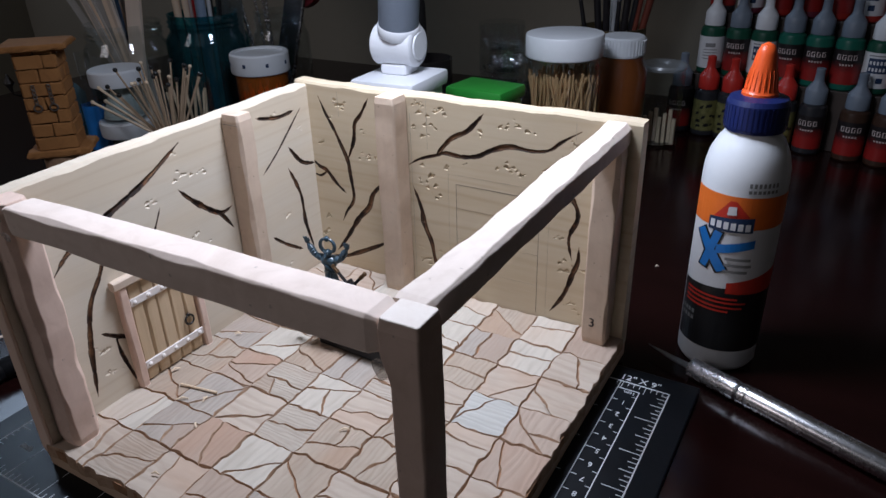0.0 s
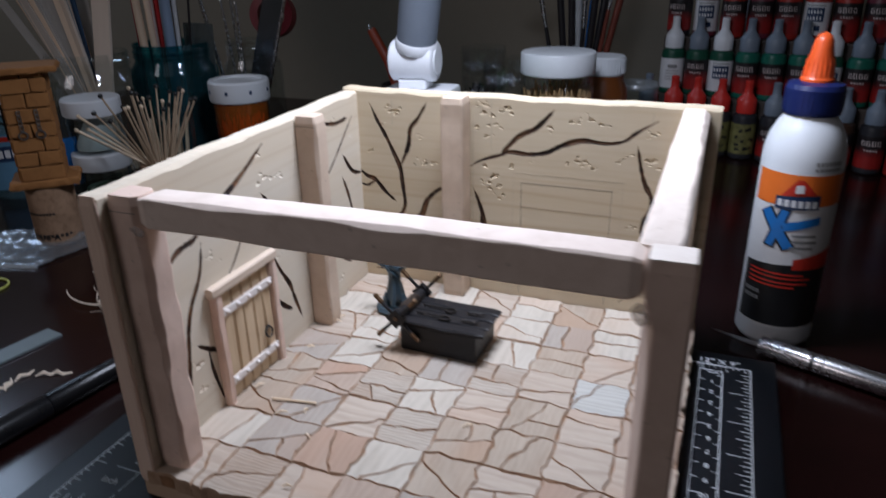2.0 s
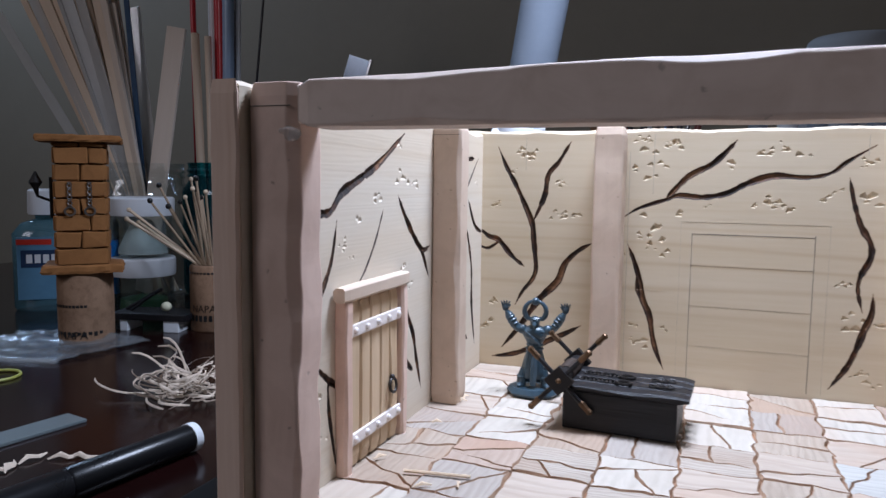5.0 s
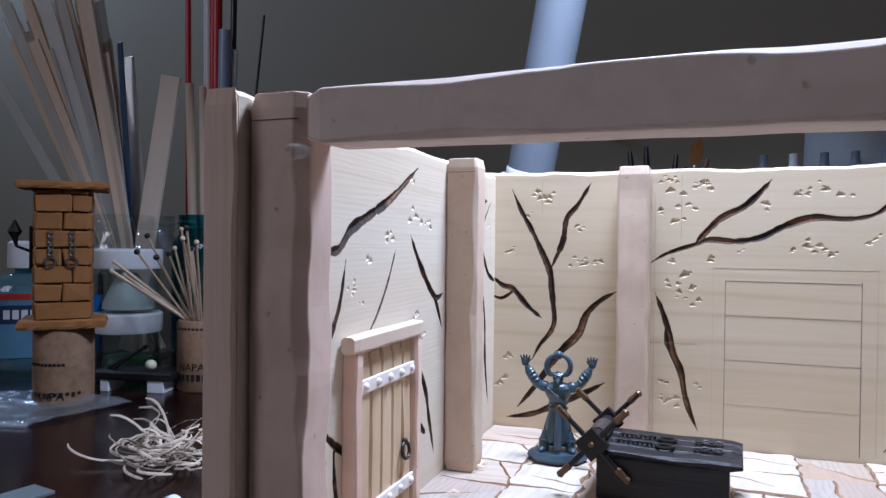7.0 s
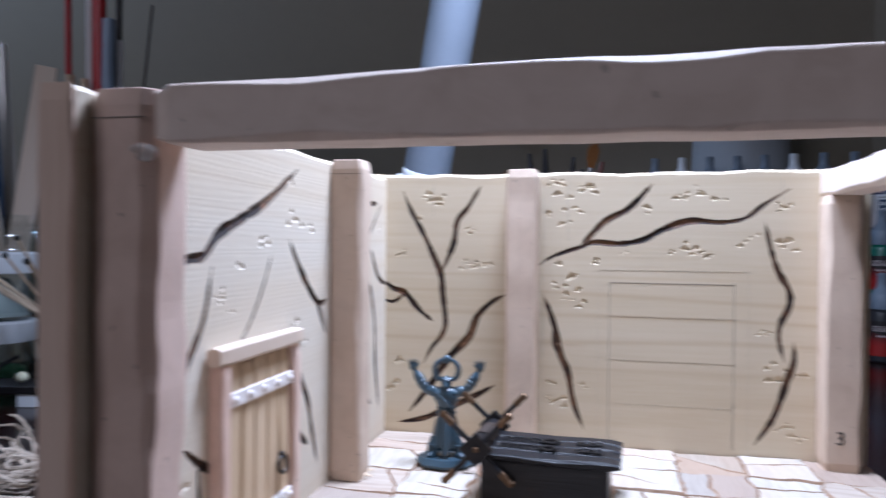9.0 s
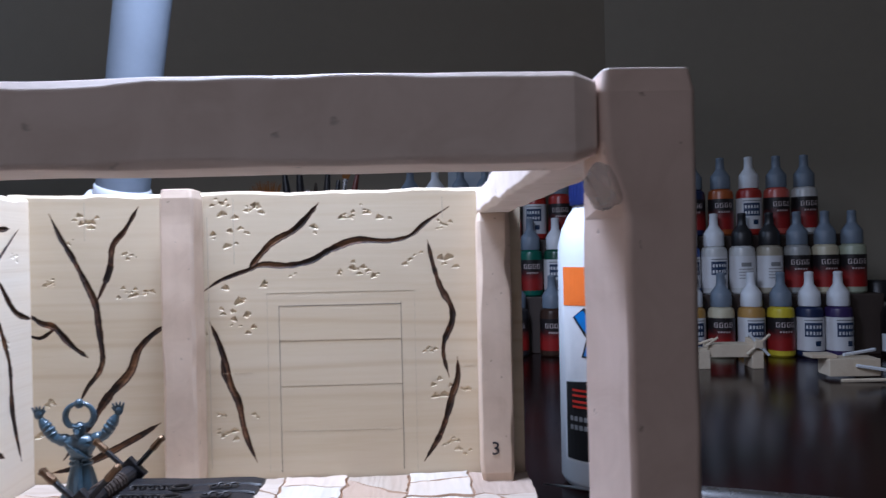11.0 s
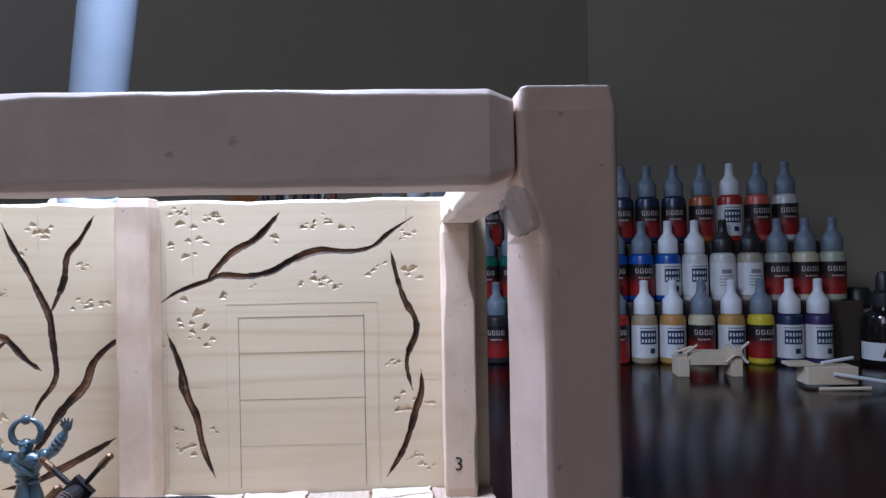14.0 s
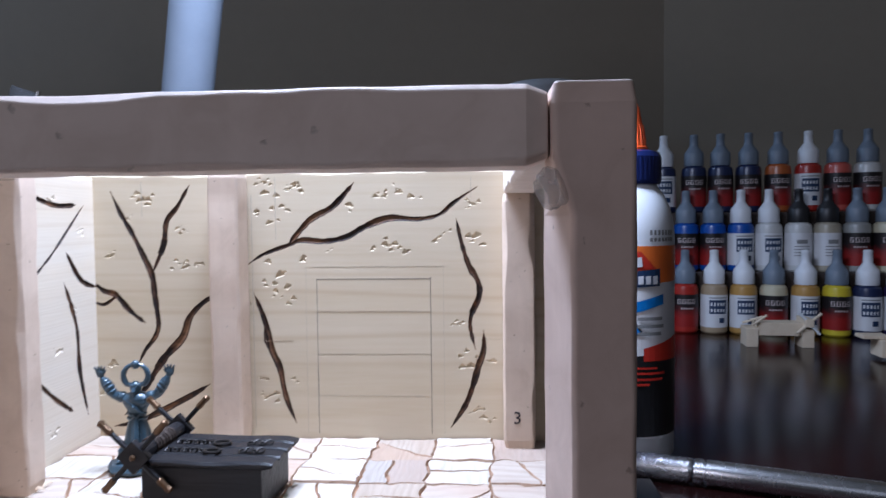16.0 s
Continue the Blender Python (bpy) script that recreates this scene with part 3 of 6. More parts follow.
stick("post", carved(0.1190, 0.0135, 0.013, 1, 0.0022, (1.6, 0.3, 0.1, 1.5)), pose(0.0109, -0.1935, 0))
b = carved(0.1209, 0.0136, 0.013, 2, 0.0014, (0.5, 0.3, 0.25, 0.7), cap=0.0013)
for v in b.verts:  # the inner front edge is pared back below the joint with the beam
    if v.co.x < -0.003 and v.co.y < 0:
        v.co.x += 0.0031 * min(1.0, max(0.0, (0.1085 - v.co.z) / 0.008))
for f in b.faces:  # top end in paler wood: the lamp's brightness put into its colour
    f.material_index = int(f.calc_center_median().z > 0.1198)
stick("post", b, pose(0.1974, -0.1935, 0, 0, 0, 1), "slightly browner carved post", [BROWN_Z, LIT_TOP])
stick("post", carved(0.1196, 0.0125, 0.0112, 3, 0.0018, (1.2, 0.3, 0.3, 1.2)), pose(0.0077, -0.0664, 0), "", INNER_Z)
stick("post", carved(0.1210, 0.0133, 0.0138, 4, 0.0015, (0.3, 0.3, 0.6, 0.8)), pose(0.0656, -0.0071, 0), "", INNER_Z)
stick("post", carved(0.1092, 0.0135, 0.013, 5, 0.0018, (1.0, 0.3, 0.9, 1.5)), pose(0.1930, -0.0068, 0), "", INNER_Z)
for x, y, z in ((0.0020, -0.0723, 0.1142), (0.0050, -0.2003, 0.1130)):
    part("pencil_line", box(x, x + 0.0112, y, y + 0.0004, z, z + 0.00018), PENCIL, model)
FRONT_BEAM = wood("basswood_front_beam", (0.84, 0.745, 0.665), (0.77, 0.66, 0.575), (0.06, 1, 1), 60, relief=0.0004, pits=120, stain=(0.72, 0.56, 0.47))
SIDE_BEAM = wood("basswood_side_beam", (0.78, 0.68, 0.60), (0.70, 0.59, 0.51), (1, 0.06, 1), 60, relief=0.0004, pits=120, stain=(0.68, 0.54, 0.45))
b = carved(0.1727, 0.0131, 0.0131, 11, 0.0017, (0.9, 0.5, 0.8, 0.8), cap=0.0026, soft=0.0003, lean=(1, 1, 1.2, 1))
bmesh.ops.transform(b, matrix=pose(0.0177, -0.1935, 0.1135, 0, 90, 0), verts=b.verts[:])
for v in b.verts:
    q = (v.co.x - 0.0177) / 0.1714
    v.co.z = 0.1135 + (v.co.z - 0.1135) * (0.86 + 0.14 * min(1, 2 * q)) + 0.0006 * min(1, 2 * q)
part("front_beam", b, FRONT_BEAM, model)
b = carved(0.1935, 0.0131, 0.0108, 12, 0.0022, (1.0, 1.0, 1.3, 1.3))
bmesh.ops.transform(b, matrix=pose(0.1935, -0.1868, 0.1145, -90, 0, 0), verts=b.verts[:])
part("side_beam", b, SIDE_BEAM, model)
# dried glue at the front corner joint
b = ball(0.0028, None, 24)
for v in b.verts:
    v.co *= 1 + 0.32 * noise.noise(v.co * 420) + 0.16 * noise.noise(v.co * 1100)
bmesh.ops.transform(b, matrix=Matrix.Translation((0.1909, -0.1994, 0.1040)) @ Matrix.Diagonal((0.95, 0.40, 1.15, 1)), verts=b.verts[:])
part("glue_blob", b, GLUE, model, "dried translucent glue drip", True)
b = ball(0.0030, None, 24)
for v in b.verts:
    v.co *= 1 + 0.40 * noise.noise(v.co * 380 + Vector((3, 1, 2)))
bmesh.ops.transform(b, matrix=Matrix.Translation((0.0158, -0.1999, 0.1064)) @ Matrix.Diagonal((1.05, 0.10, 0.62, 1)), verts=b.verts[:])
part("glue_smear", b, GLUE, model, "dried whitish glue smear", True)
# number written on the back right post
writing("3", 0.0076, pose(0.1920, -0.0135, 0.0110, 90, 0, 0), INK, model, "written_number")

# pencil layout on the back board
for x0, z0, x1, z1 in ((98, 77.6, 160, 77.8), (103, 72, 154.4, 72.8), (154.4, 73, 154.2, 2), (103, 72, 102.9, 2), (103, 57.4, 154.2, 57.8), (103, 38.4, 154.2, 38.3),
                       (103, 19.7, 154.2, 19.3), (72, 44.7, 92, 44.2), (85.2, 118, 84.6, 90), (98, 77.6, 98, 2), (160, 77.8, 160, 2),
                       (172.4, 117, 172.4, 108), (22.8, 117, 22.8, 101), (73.6, 110, 73.6, 4), (178, 45, 185, 45)):
    lx, lz = (max(abs(x1 - x0), 0.2) if abs(x1 - x0) > 1 else 0.25) / 1000, max(0.0 if abs(z1 - z0) < 1 else abs(z1 - z0), 0.24 if 70 < z0 < 75 else 0.14 if z0 > 70 else 0.05) / 1000
    if x0 in (98, 160) and abs(x1 - x0) < 1:
        lx = 0.00012
    main = (x0, z0) in ((103, 72), (154.4, 73), (103, 57.4), (103, 38.4))
    part("pencil_line", box(min(x0, x1) / 1000, min(x0, x1) / 1000 + lx, -0.00008, 0.00004, min(z0, z1) / 1000, min(z0, z1) / 1000 + lz), PENCIL if main else PENCIL_FAINT, model)

# door on the side board
door = part("door", box(0.0022, 0.0042, -0.151, -0.1135, 0.0006, 0.057), OAK, model, "miniature plank door with putty straps")
for k in range(5):
    y0 = -0.1508 + 0.00745 * k
    b = carved(0.0555 - 0.0008 * (k % 2), 0.0071, 0.0016, 20 + k, 0.0006, soft=0.0)
    bmesh.ops.transform(b, matrix=pose(0.0048, y0 + 0.0037, 0.0008, 0, 0, 90), verts=b.verts[:])
    part("plank", b, OAK, door)
for y0, w, hgt, seed in ((-0.1535, 0.0055, 0.0568, 31), (-0.1107, 0.0052, 0.0568, 32)):
    b = carved(hgt, 0.0046, w * 0.9, seed, 0.0008, soft=0.0002, cap=0.0004)
    bmesh.ops.transform(b, matrix=pose(0.0050, y0, 0.0), verts=b.verts[:])
    part("door_post", b, BASS_Z, door)
b = carved(0.0495, 0.0044, 0.0050, 33, 0.0014, (0.3, 1.2, 1.0, 0.2), soft=0.0001, cap=0.0005)
bmesh.ops.transform(b, matrix=pose(0.0056, -0.1578, 0.0592, -90, 0, 0), verts=b.verts[:])
part("lintel", b, wood("lintel_wood", (0.66, 0.54, 0.43), (0.55, 0.43, 0.33), (1, 0.06, 1), 90), door)
for z in (0.0466, 0.0102):
    b = box(0.0054, 0.0064, -0.1508, -0.1130, z - 0.0021, z + 0.0021, 0.0005)
    for k in range(5):
        joined(b, ball(0.00125, Matrix.Translation((0.0064, -0.1485 + 0.0082 * k, z)), 8))
    part("strap", b, PUTTY, door, "white putty strap with rivets")
b = torus(0.0026, 0.00055)
bmesh.ops.transform(b, matrix=pose(0.0068, -0.1205, 0.0212, 0, 82, 0), verts=b.verts[:])
part("ring_handle", joined(b, ball(0.0011, Matrix.Translation((0.0064, -0.1205, 0.0240)), 8)), IRON, door, "small dark iron ring", True)


def cut(poly, p, ang):
    """Splits a polygon by the line through p at the angle."""
    n = Vector((-math.sin(ang), math.cos(ang)))
    sides = ([], [])
    for a, b in zip(poly, poly[1:] + poly[:1]):
        da, db = (a - p).dot(n), (b - p).dot(n)
        sides[da < 0].append(a)
        if da * db < 0:
            c = a + (b - a) * (da / (da - db))
            sides[0].append(c)
            sides[1].append(c)
    return [s for s in sides if len(s) > 2]


def flagstone(poly, z, seed):
    """One chip-edged floor piece from its outline."""
    pts = []
    for a, b in zip(poly, poly[1:] + poly[:1]):
        n = max(1, round((b - a).length / 0.0032))
        pts += [a + (b - a) * (k / n) for k in range(n)]
    pts = [p + 0.0021 * Vector((noise.noise((p.x * 130, p.y * 130, 1.0)), noise.noise((p.x * 130, p.y * 130, 7.0)))) + 0.0007 * Vector((noise.noise((p.x * 420, p.y * 420, 3.0)), noise.noise((p.x * 420, p.y * 420, 9.0)))) for p in pts]
    mid = sum(pts, Vector((0, 0))) / len(pts)
    bm, n = bmesh.new(), len(pts)

    def ring(inset, zz, tilt=0.0):
        out = []
        for k, p in enumerate(pts):
            t = (pts[(k + 1) % n] - pts[k - 1]).normalized()
            wide = inset * (1 + 1.6 * max(0.0, noise.noise((p.x * 210, p.y * 210, 4.0))))
            q = p + wide * Vector((-t.y, t.x))
            out.append(bm.verts.new((q.x, q.y, zz + tilt * (q.x - mid.x) + 0.5 * tilt * (q.y - mid.y))))
        return out
    tilt = 0.02 * math.sin(seed * 2.7)
    low, high, cap = ring(0.00008, -0.0066), ring(0.00016, z - 0.0012, tilt), ring(0.00050, z, tilt)
    for a, b in ((low, high), (high, cap)):
        for k in range(n):
            f = bm.faces.new((a[k], a[(k + 1) % n], b[(k + 1) % n], b[k]))
            f.material_index = 1
    bm.faces.new(cap)
    return bm


TILE_ROWS = ("ppwpwtwk", "wpppwgwp", "pwtpwtpp", "gwtghpbk", "tkhwptpk", "tgphttpp", "wgkwtpkp", "phpkgtpw")
# the knife cuts that split each floor tile: start and end in tenths of the tile, from its back left corner
CUT_ROWS = ("05a6 40a7 0603 1075 03a5 01a8 04a2 -",
            "70a6 0a63 04a5 5065 04a8 404a 05a4 407a",
            "60a8 05a7 3062 04a6 407a 05a5 a23a 046a",
            "08a3 09a4 05a9 404a 06a7+4045 08a5 5009 3546+06a6",
            "08a4+3045 06a2+27a9 05a6+365a 05a1+548a 07a5 612a+46a6 03a4 105a",
            "03a9 743a 0aa4 06a4 07a4+506a 703a 049a 603a",
            "715a 08a3+537a 307a 2aa3 02a9 06a4+404a 703a 04a7",
            "608a 07a3 305a 06a5 04a8 702a 05a3 406a")


def knife_cuts(poly, code, x0, y1):
    """The pieces of a tile after its cuts; a second cut splits only the piece it lies in."""
    pieces = [poly]
    for one in ([] if code == "-" else code.split("+")):
        u0, v0, u1, v1 = (int(ch, 11) / 10 for ch in one)
        a, c = Vector((x0 + PITCH * u0, y1 - PITCH * v0)), Vector((x0 + PITCH * u1, y1 - PITCH * v1))
        mid, ang = (a + c) / 2, math.atan2(c.y - a.y, c.x - a.x)
        home = min(pieces, key=lambda q: (sum(q, Vector((0, 0))) / len(q) - mid).length) if len(pieces) > 1 else pieces[0]
        pieces = [q for q in pieces if q is not home] + (cut(home, mid, ang) or [home])
    return pieces


bed = part("joint_bed", box(TILE0[0] + 0.0004, 0.2060, -0.2049, -0.0002, -0.0066, -0.0016), JOINT, model, "burnt brown joints between the floor pieces")
rnd = random.Random(5)
for r in range(8):
    for c in range(8):
        x0, y1 = TILE0[0] + PITCH * c, TILE0[1] - PITCH * r
        top = y1 + (0.0024 if r == 0 else 0.0)
        lft = x0 - (0.0030 if c == 0 else 0.0)
        polys = [[Vector((lft, y1 - PITCH)), Vector((x0 + PITCH, y1 - PITCH)), Vector((x0 + PITCH, top)), Vector((lft, top))]]
        polys = knife_cuts(polys[0], CUT_ROWS[r].split()[c], x0, y1)
        z = rnd.uniform(-0.0004, 0.0003)
        for q in polys:
            part("flagstone", flagstone(q, z + rnd.uniform(-0.00015, 0.00015), rnd.random() * 9), [TILE[TILE_ROWS[r][c]], TILE_SIDE], base)

# ---- on the model's floor ----
PLASTIC_BLUE = plain("grey_blue_plastic", (0.043, 0.074, 0.100), 0.30, vary=0.15, size=0.004, relief=0.0001)
BLACKWOOD = wood("black_stained_wood", (0.014, 0.013, 0.015), (0.004, 0.0035, 0.004), (0.08, 1, 1), 260, 0.45, relief=0.0008)
BRASS = plain("worn_brass", (0.12, 0.07, 0.036), 0.45, 0.7, vary=0.3, size=0.002)


def limb(bm, points, radius, seg=8):
    return joined(bm, tube(points, radius, seg))


fig = bmesh.new()
b = lathe([(0, 0), (0.0125, 0), (0.0132, 0.0012), (0.0118, 0.0034), (0, 0.0034)], 8)
joined(fig, b, Matrix.Diagonal((0.93, 0.75, 1, 1)))
# skirt, waist and chest
b = lathe([(0, 0.0050), (0.0048, 0.0048), (0.0056, 0.0072), (0.0053, 0.0110), (0.0046, 0.0155), (0.0035, 0.0198), (0.0031, 0.0215), (0.0039, 0.0240), (0.0055, 0.0268), (0.0059, 0.0288), (0.0046, 0.0303), (0.0018, 0.0312), (0, 0.0312)], 28, 0.70)
for v in b.verts:
    if v.co.z < 0.020:
        a = math.atan2(v.co.y, v.co.x)
        deep_fold = 1 + (0.11 * math.sin(7 * a) + 0.05 * math.sin(13 * a + 1)) * min(1, (0.020 - v.co.z) / 0.008)
        v.co.x, v.co.y = v.co.x * deep_fold, v.co.y * deep_fold
        if v.co.z < 0.008:
            v.co.z += 0.0022 * max(0, -math.sin(a)) * abs(math.cos(a)) * 2
joined(fig, b)
for z, rad in ((0.0206, 0.0036), (0.0224, 0.0034)):
    joined(fig, torus(rad, 0.0006, 20, 5, 0.74), Matrix.Translation((0, 0, z)))
joined(fig, ball(0.0012, Matrix.Translation((0, -0.0030, 0.0214)) @ Matrix.Diagonal((1.1, 0.6, 1, 1)), 10))
limb(fig, [(0, -0.0026, 0.0206), (0.0002, -0.0044, 0.0130), (0, -0.0052, 0.0048)], [0.0013, 0.0018, 0.0015], 6)
limb(fig, [(-0.0042, -0.0026, 0.0290), (0, -0.0043, 0.0258), (0.0030, -0.0026, 0.0228)], [0.0006, 0.0008, 0.0006], 6)
for s in (-1, 1):
    joined(fig, ball(0.0022, Matrix.Translation((s * 0.0021, -0.0022, 0.0272)) @ Matrix.Diagonal((1.05, 0.75, 0.8, 1)), 10))
    # boots under the skirt
    limb(fig, [(s * 0.0044, -0.0006, 0.0112), (s * 0.0052, -0.0012, 0.0072), (s * 0.0054, -0.0014, 0.0042), (s * 0.0054, -0.0014, 0.0034)], [0.0016, 0.0023, 0.0021, 0.0023], 9)
    limb(fig, [(s * 0.0054, -0.0010, 0.0042), (s * 0.0062, -0.0042, 0.0041), (s * 0.0064, -0.0052, 0.0040)], [0.0016, 0.0014, 0.0006], 8)
    joined(fig, torus(0.0021, 0.0005, 12, 5), Matrix.Translation((s * 0.0051, -0.0011, 0.0080)))
    # raised arms with layered bracers
    joined(fig, ball(0.0027, Matrix.Translation((s * 0.0056, -0.0003, 0.0292)) @ Matrix.Diagonal((1, 0.9, 0.85, 1)), 12))
    limb(fig, [(s * 0.0050, 0, 0.0288), (s * 0.0084, -0.0006, 0.0302), (s * 0.0094, -0.0008, 0.0315), (s * 0.0116, -0.0010, 0.0352), (s * 0.0128, -0.0010, 0.0374)], [0.0021, 0.0018, 0.0019, 0.0019, 0.0010], 9)
    for q, rad in ((0.0, 0.0021), (0.32, 0.0023), (0.62, 0.0022), (0.85, 0.0019)):
        joined(fig, tube([(0, 0, -0.0007), (0, 0, 0.0002), (0, 0, 0.0008)], [rad * 0.85, rad, rad * 0.8], 10), Matrix.Translation((s * (0.0092 + 0.0029 * q), -0.0009, 0.0314 + 0.0048 * q)) @ pose(0, 0, 0, 0, s * 30, 0))
    palm = Vector((s * 0.0134, -0.0010, 0.0388))
    joined(fig, ball(0.0016, Matrix.Translation(palm) @ Matrix.Diagonal((1, 0.6, 1.1, 1)), 10))
    for k in range(4):
        tip = palm + Vector((0.0013 * (k - 1.5), -0.0007, 0.0034 - 0.0004 * abs(k - 1.5)))
        limb(fig, [palm + Vector((0.0008 * (k - 1.5), 0, 0.0006)), palm * 0.45 + tip * 0.55 + Vector((0.0002 * (k - 1.5), 0.0002, 0)), tip], [0.00058, 0.0005, 0.0003], 6)
    limb(fig, [palm, palm + Vector((-s * 0.0014, -0.0002, 0.0004)), palm + Vector((-s * 0.0023, -0.0003, 0.0014))], [0.0007, 0.0006, 0.0003], 6)
    # horns curling to a ring
    limb(fig, [(s * 0.0016, -0.0008, 0.0340)] + [(s * (0.0048 * math.sin(a)), -0.0006, 0.0376 - 0.0046 * math.cos(a)) for a in np.linspace(0.75, 2.95, 9)], [0.0009, 0.0011, 0.0012, 0.0012, 0.0011, 0.0011, 0.001, 0.0009, 0.0008, 0.0007], 8)
    joined(fig, ball(0.0006, Matrix.Translation((s * 0.0009, -0.0034, 0.0335)), 6))
# masked head: brow, snout and beard
joined(fig, ball(0.0024, Matrix.Translation((0, -0.0010, 0.0330)) @ Matrix.Diagonal((0.95, 1.0, 1.1, 1)), 14))
limb(fig, [(-0.0019, -0.0026, 0.0346), (0, -0.0034, 0.0340), (0.0019, -0.0026, 0.0346)], [0.0005, 0.0007, 0.0005], 6)
limb(fig, [(0, -0.0028, 0.0336), (0, -0.0042, 0.0318), (0, -0.0036, 0.0298)], [0.0010, 0.0009, 0.0004], 7)
joined(fig, ball(0.0018, Matrix.Translation((0, -0.0006, 0.0420)), 12))
single("figurine", fig, PLASTIC_BLUE, "grey-blue plastic horned robed figurine with raised arms", "figurine", pose(0.0398, -0.042, 0.0002, 0, 0, 8), smooth=True)

rack = thing("torture_rack_model", "black stained miniature wooden rack table with brass-tipped windlass", "miniature", pose(0.0605, -0.067, 0.0003, 0, 0, -2))
part("chest", box(0.001, 0.0435, -0.0145, 0.0145, 0, 0.0148, 0.0006), BLACKWOOD, rack)
for k in range(4):
    b = carved(0.0485, 0.0026, 0.0074, 50 + k, 0.0008, soft=0.0)
    bmesh.ops.transform(b, matrix=pose(-0.001, -0.0117 + 0.0078 * k, 0.0161, 0, 90, 0), verts=b.verts[:])
    part("plank", b, BLACKWOOD, rack)
for y in (-0.0162, 0.0162):
    b = box(-0.0042, 0.0042, y - 0.0014, y + 0.0014, 0.0146, 0.0230, 0.0004)
    bmesh.ops.rotate(b, verts=b.verts[:], cent=(0, y, 0.019), matrix=Matrix.Rotation(radians(45), 3, "Y"))
    hub = part("windlass_hub", b, BLACKWOOD, rack)
    part("axle_pin", joined(bmesh.new(), ball(0.0011, Matrix.Translation((0, y * 1.10, 0.019)), 8)), BRASS, hub)
    for k in range(4):
        d = Vector((math.cos(radians(47 + 90 * k)), 0, math.sin(radians(47 + 90 * k))))
        c = Vector((0, y, 0.019))
        spoke = part("spoke", tube([c + d * 0.003, c + d * 0.0158], 0.00095, 8), BLACKWOOD, rack)
        part("brass_tip", tube([c + d * 0.0112, c + d * 0.0120, c + d * 0.0150, c + d * 0.0165, c + d * 0.0172], [0.0011, 0.00135, 0.00115, 0.0014, 0.0006], 8), BRASS, spoke, "worn brass spoke tip")
part("roller", tube([(0, -0.016, 0.019), (0, 0.016, 0.019)], 0.0030, 14), BLACKWOOD, rack)
b = bmesh.new()
for k in range(9):
    joined(b, torus(0.0032, 0.0005, 14, 5), Matrix.Translation((0, -0.006 + 0.0015 * k, 0.019)) @ pose(0, 0, 0, 88, 0, 6 * (k % 3)))
part("rope", b, plain("dark_rope", (0.045, 0.028, 0.018), 0.8, vary=0.3, size=0.002), rack, "wound brown rope")
for y in (-0.0055, 0.0035):
    b = bmesh.new()
    for k in range(9):
        joined(b, torus(0.0010, 0.00032, 8, 5), Matrix.Translation((0.0065 + 0.0016 * k, y, 0.0180)) @ pose(0, 0, 0, 30 + 90 * (k % 2), 0, 0))
    part("chain", b, IRON, rack)
    b = torus(0.0029, 0.0006, 16, 6, 0.75)
    part("shackle", joined(bmesh.new(), b, pose(0.0228, y - 0.0005, 0.0181)), IRON, rack)
for y in (-0.0052, 0.0035):
    b = bmesh.new()
    for k in range(4):
        joined(b, torus(0.0014, 0.0004, 10, 5), pose(0.0335 + 0.0021 * k, y + 0.0007 * (k % 2), 0.0181, 20 * (k % 2)))
    part("chain", b, IRON, rack)

PALE_STICK = wood("pale_stick_wood", (0.72, 0.58, 0.42), (0.58, 0.43, 0.28), (1, 1, 0.1), 120)
b = bmesh.new()
for x, y, a, l in ((0.013, -0.098, 20, 0.004), (0.030, -0.155, 35, 0.006), (0.043, -0.150, 100, 0.004), (0.009, -0.140, 60, 0.005), (0.012, -0.068, 10, 0.005), (0.014, -0.064, 75, 0.0045),
                   (0.055, -0.165, 140, 0.004), (0.115, -0.135, 40, 0.005), (0.060, -0.195, 15, 0.004)):
    joined(b, tube([(0, 0, 0), (l / 2, 0.0004, 0.0008), (l, 0, 0.0002)], [0.0003, 0.0007, 0.0003], 5, True, 0.5), pose(x, y, 0.0008, 0, 0, a))
single("floor_shavings", b, PALE_STICK, "tiny pale wood shavings left on the tiles", "shavings", kind="stuff")
single("matchstick", tube([(0, 0, 0), (0.022, 0, 0)], 0.0006, 6), PALE_STICK, "thin pale sliver of wood lying on tiles", "stick", pose(0.0225, -0.1455, 0.0012, 0, 0, 10))

# ---- cutting mat ----
MATV = plain("mat_vinyl", (0.006, 0.0075, 0.010), 0.36, vary=0.2, size=0.01, relief=0.00008, spec=0.22)
MATL = plain("mat_print", (0.66, 0.69, 0.71), 0.6, vary=0.1, size=0.01)
mat_thing = thing("cutting_mat", "black self-healing cutting mat with white ruled scales", "cutting mat")
MX0, MX1, MY0, MY1, MZ = -0.0422, 0.2372, -0.2196, -0.0164, -0.0156
part("sheet", box(-0.0560, 0.2500, -0.2330, -0.0030, TZ, MZ, 0.0008), MATV, mat_thing)


def line(bm, x0, y0, x1, y1, w=0.0004):
    return box(min(x0, x1) - w / 2, max(x0, x1) + w / 2, min(y0, y1) - w / 2, max(y0, y1) + w / 2, MZ, MZ + 0.00008, bm=bm)


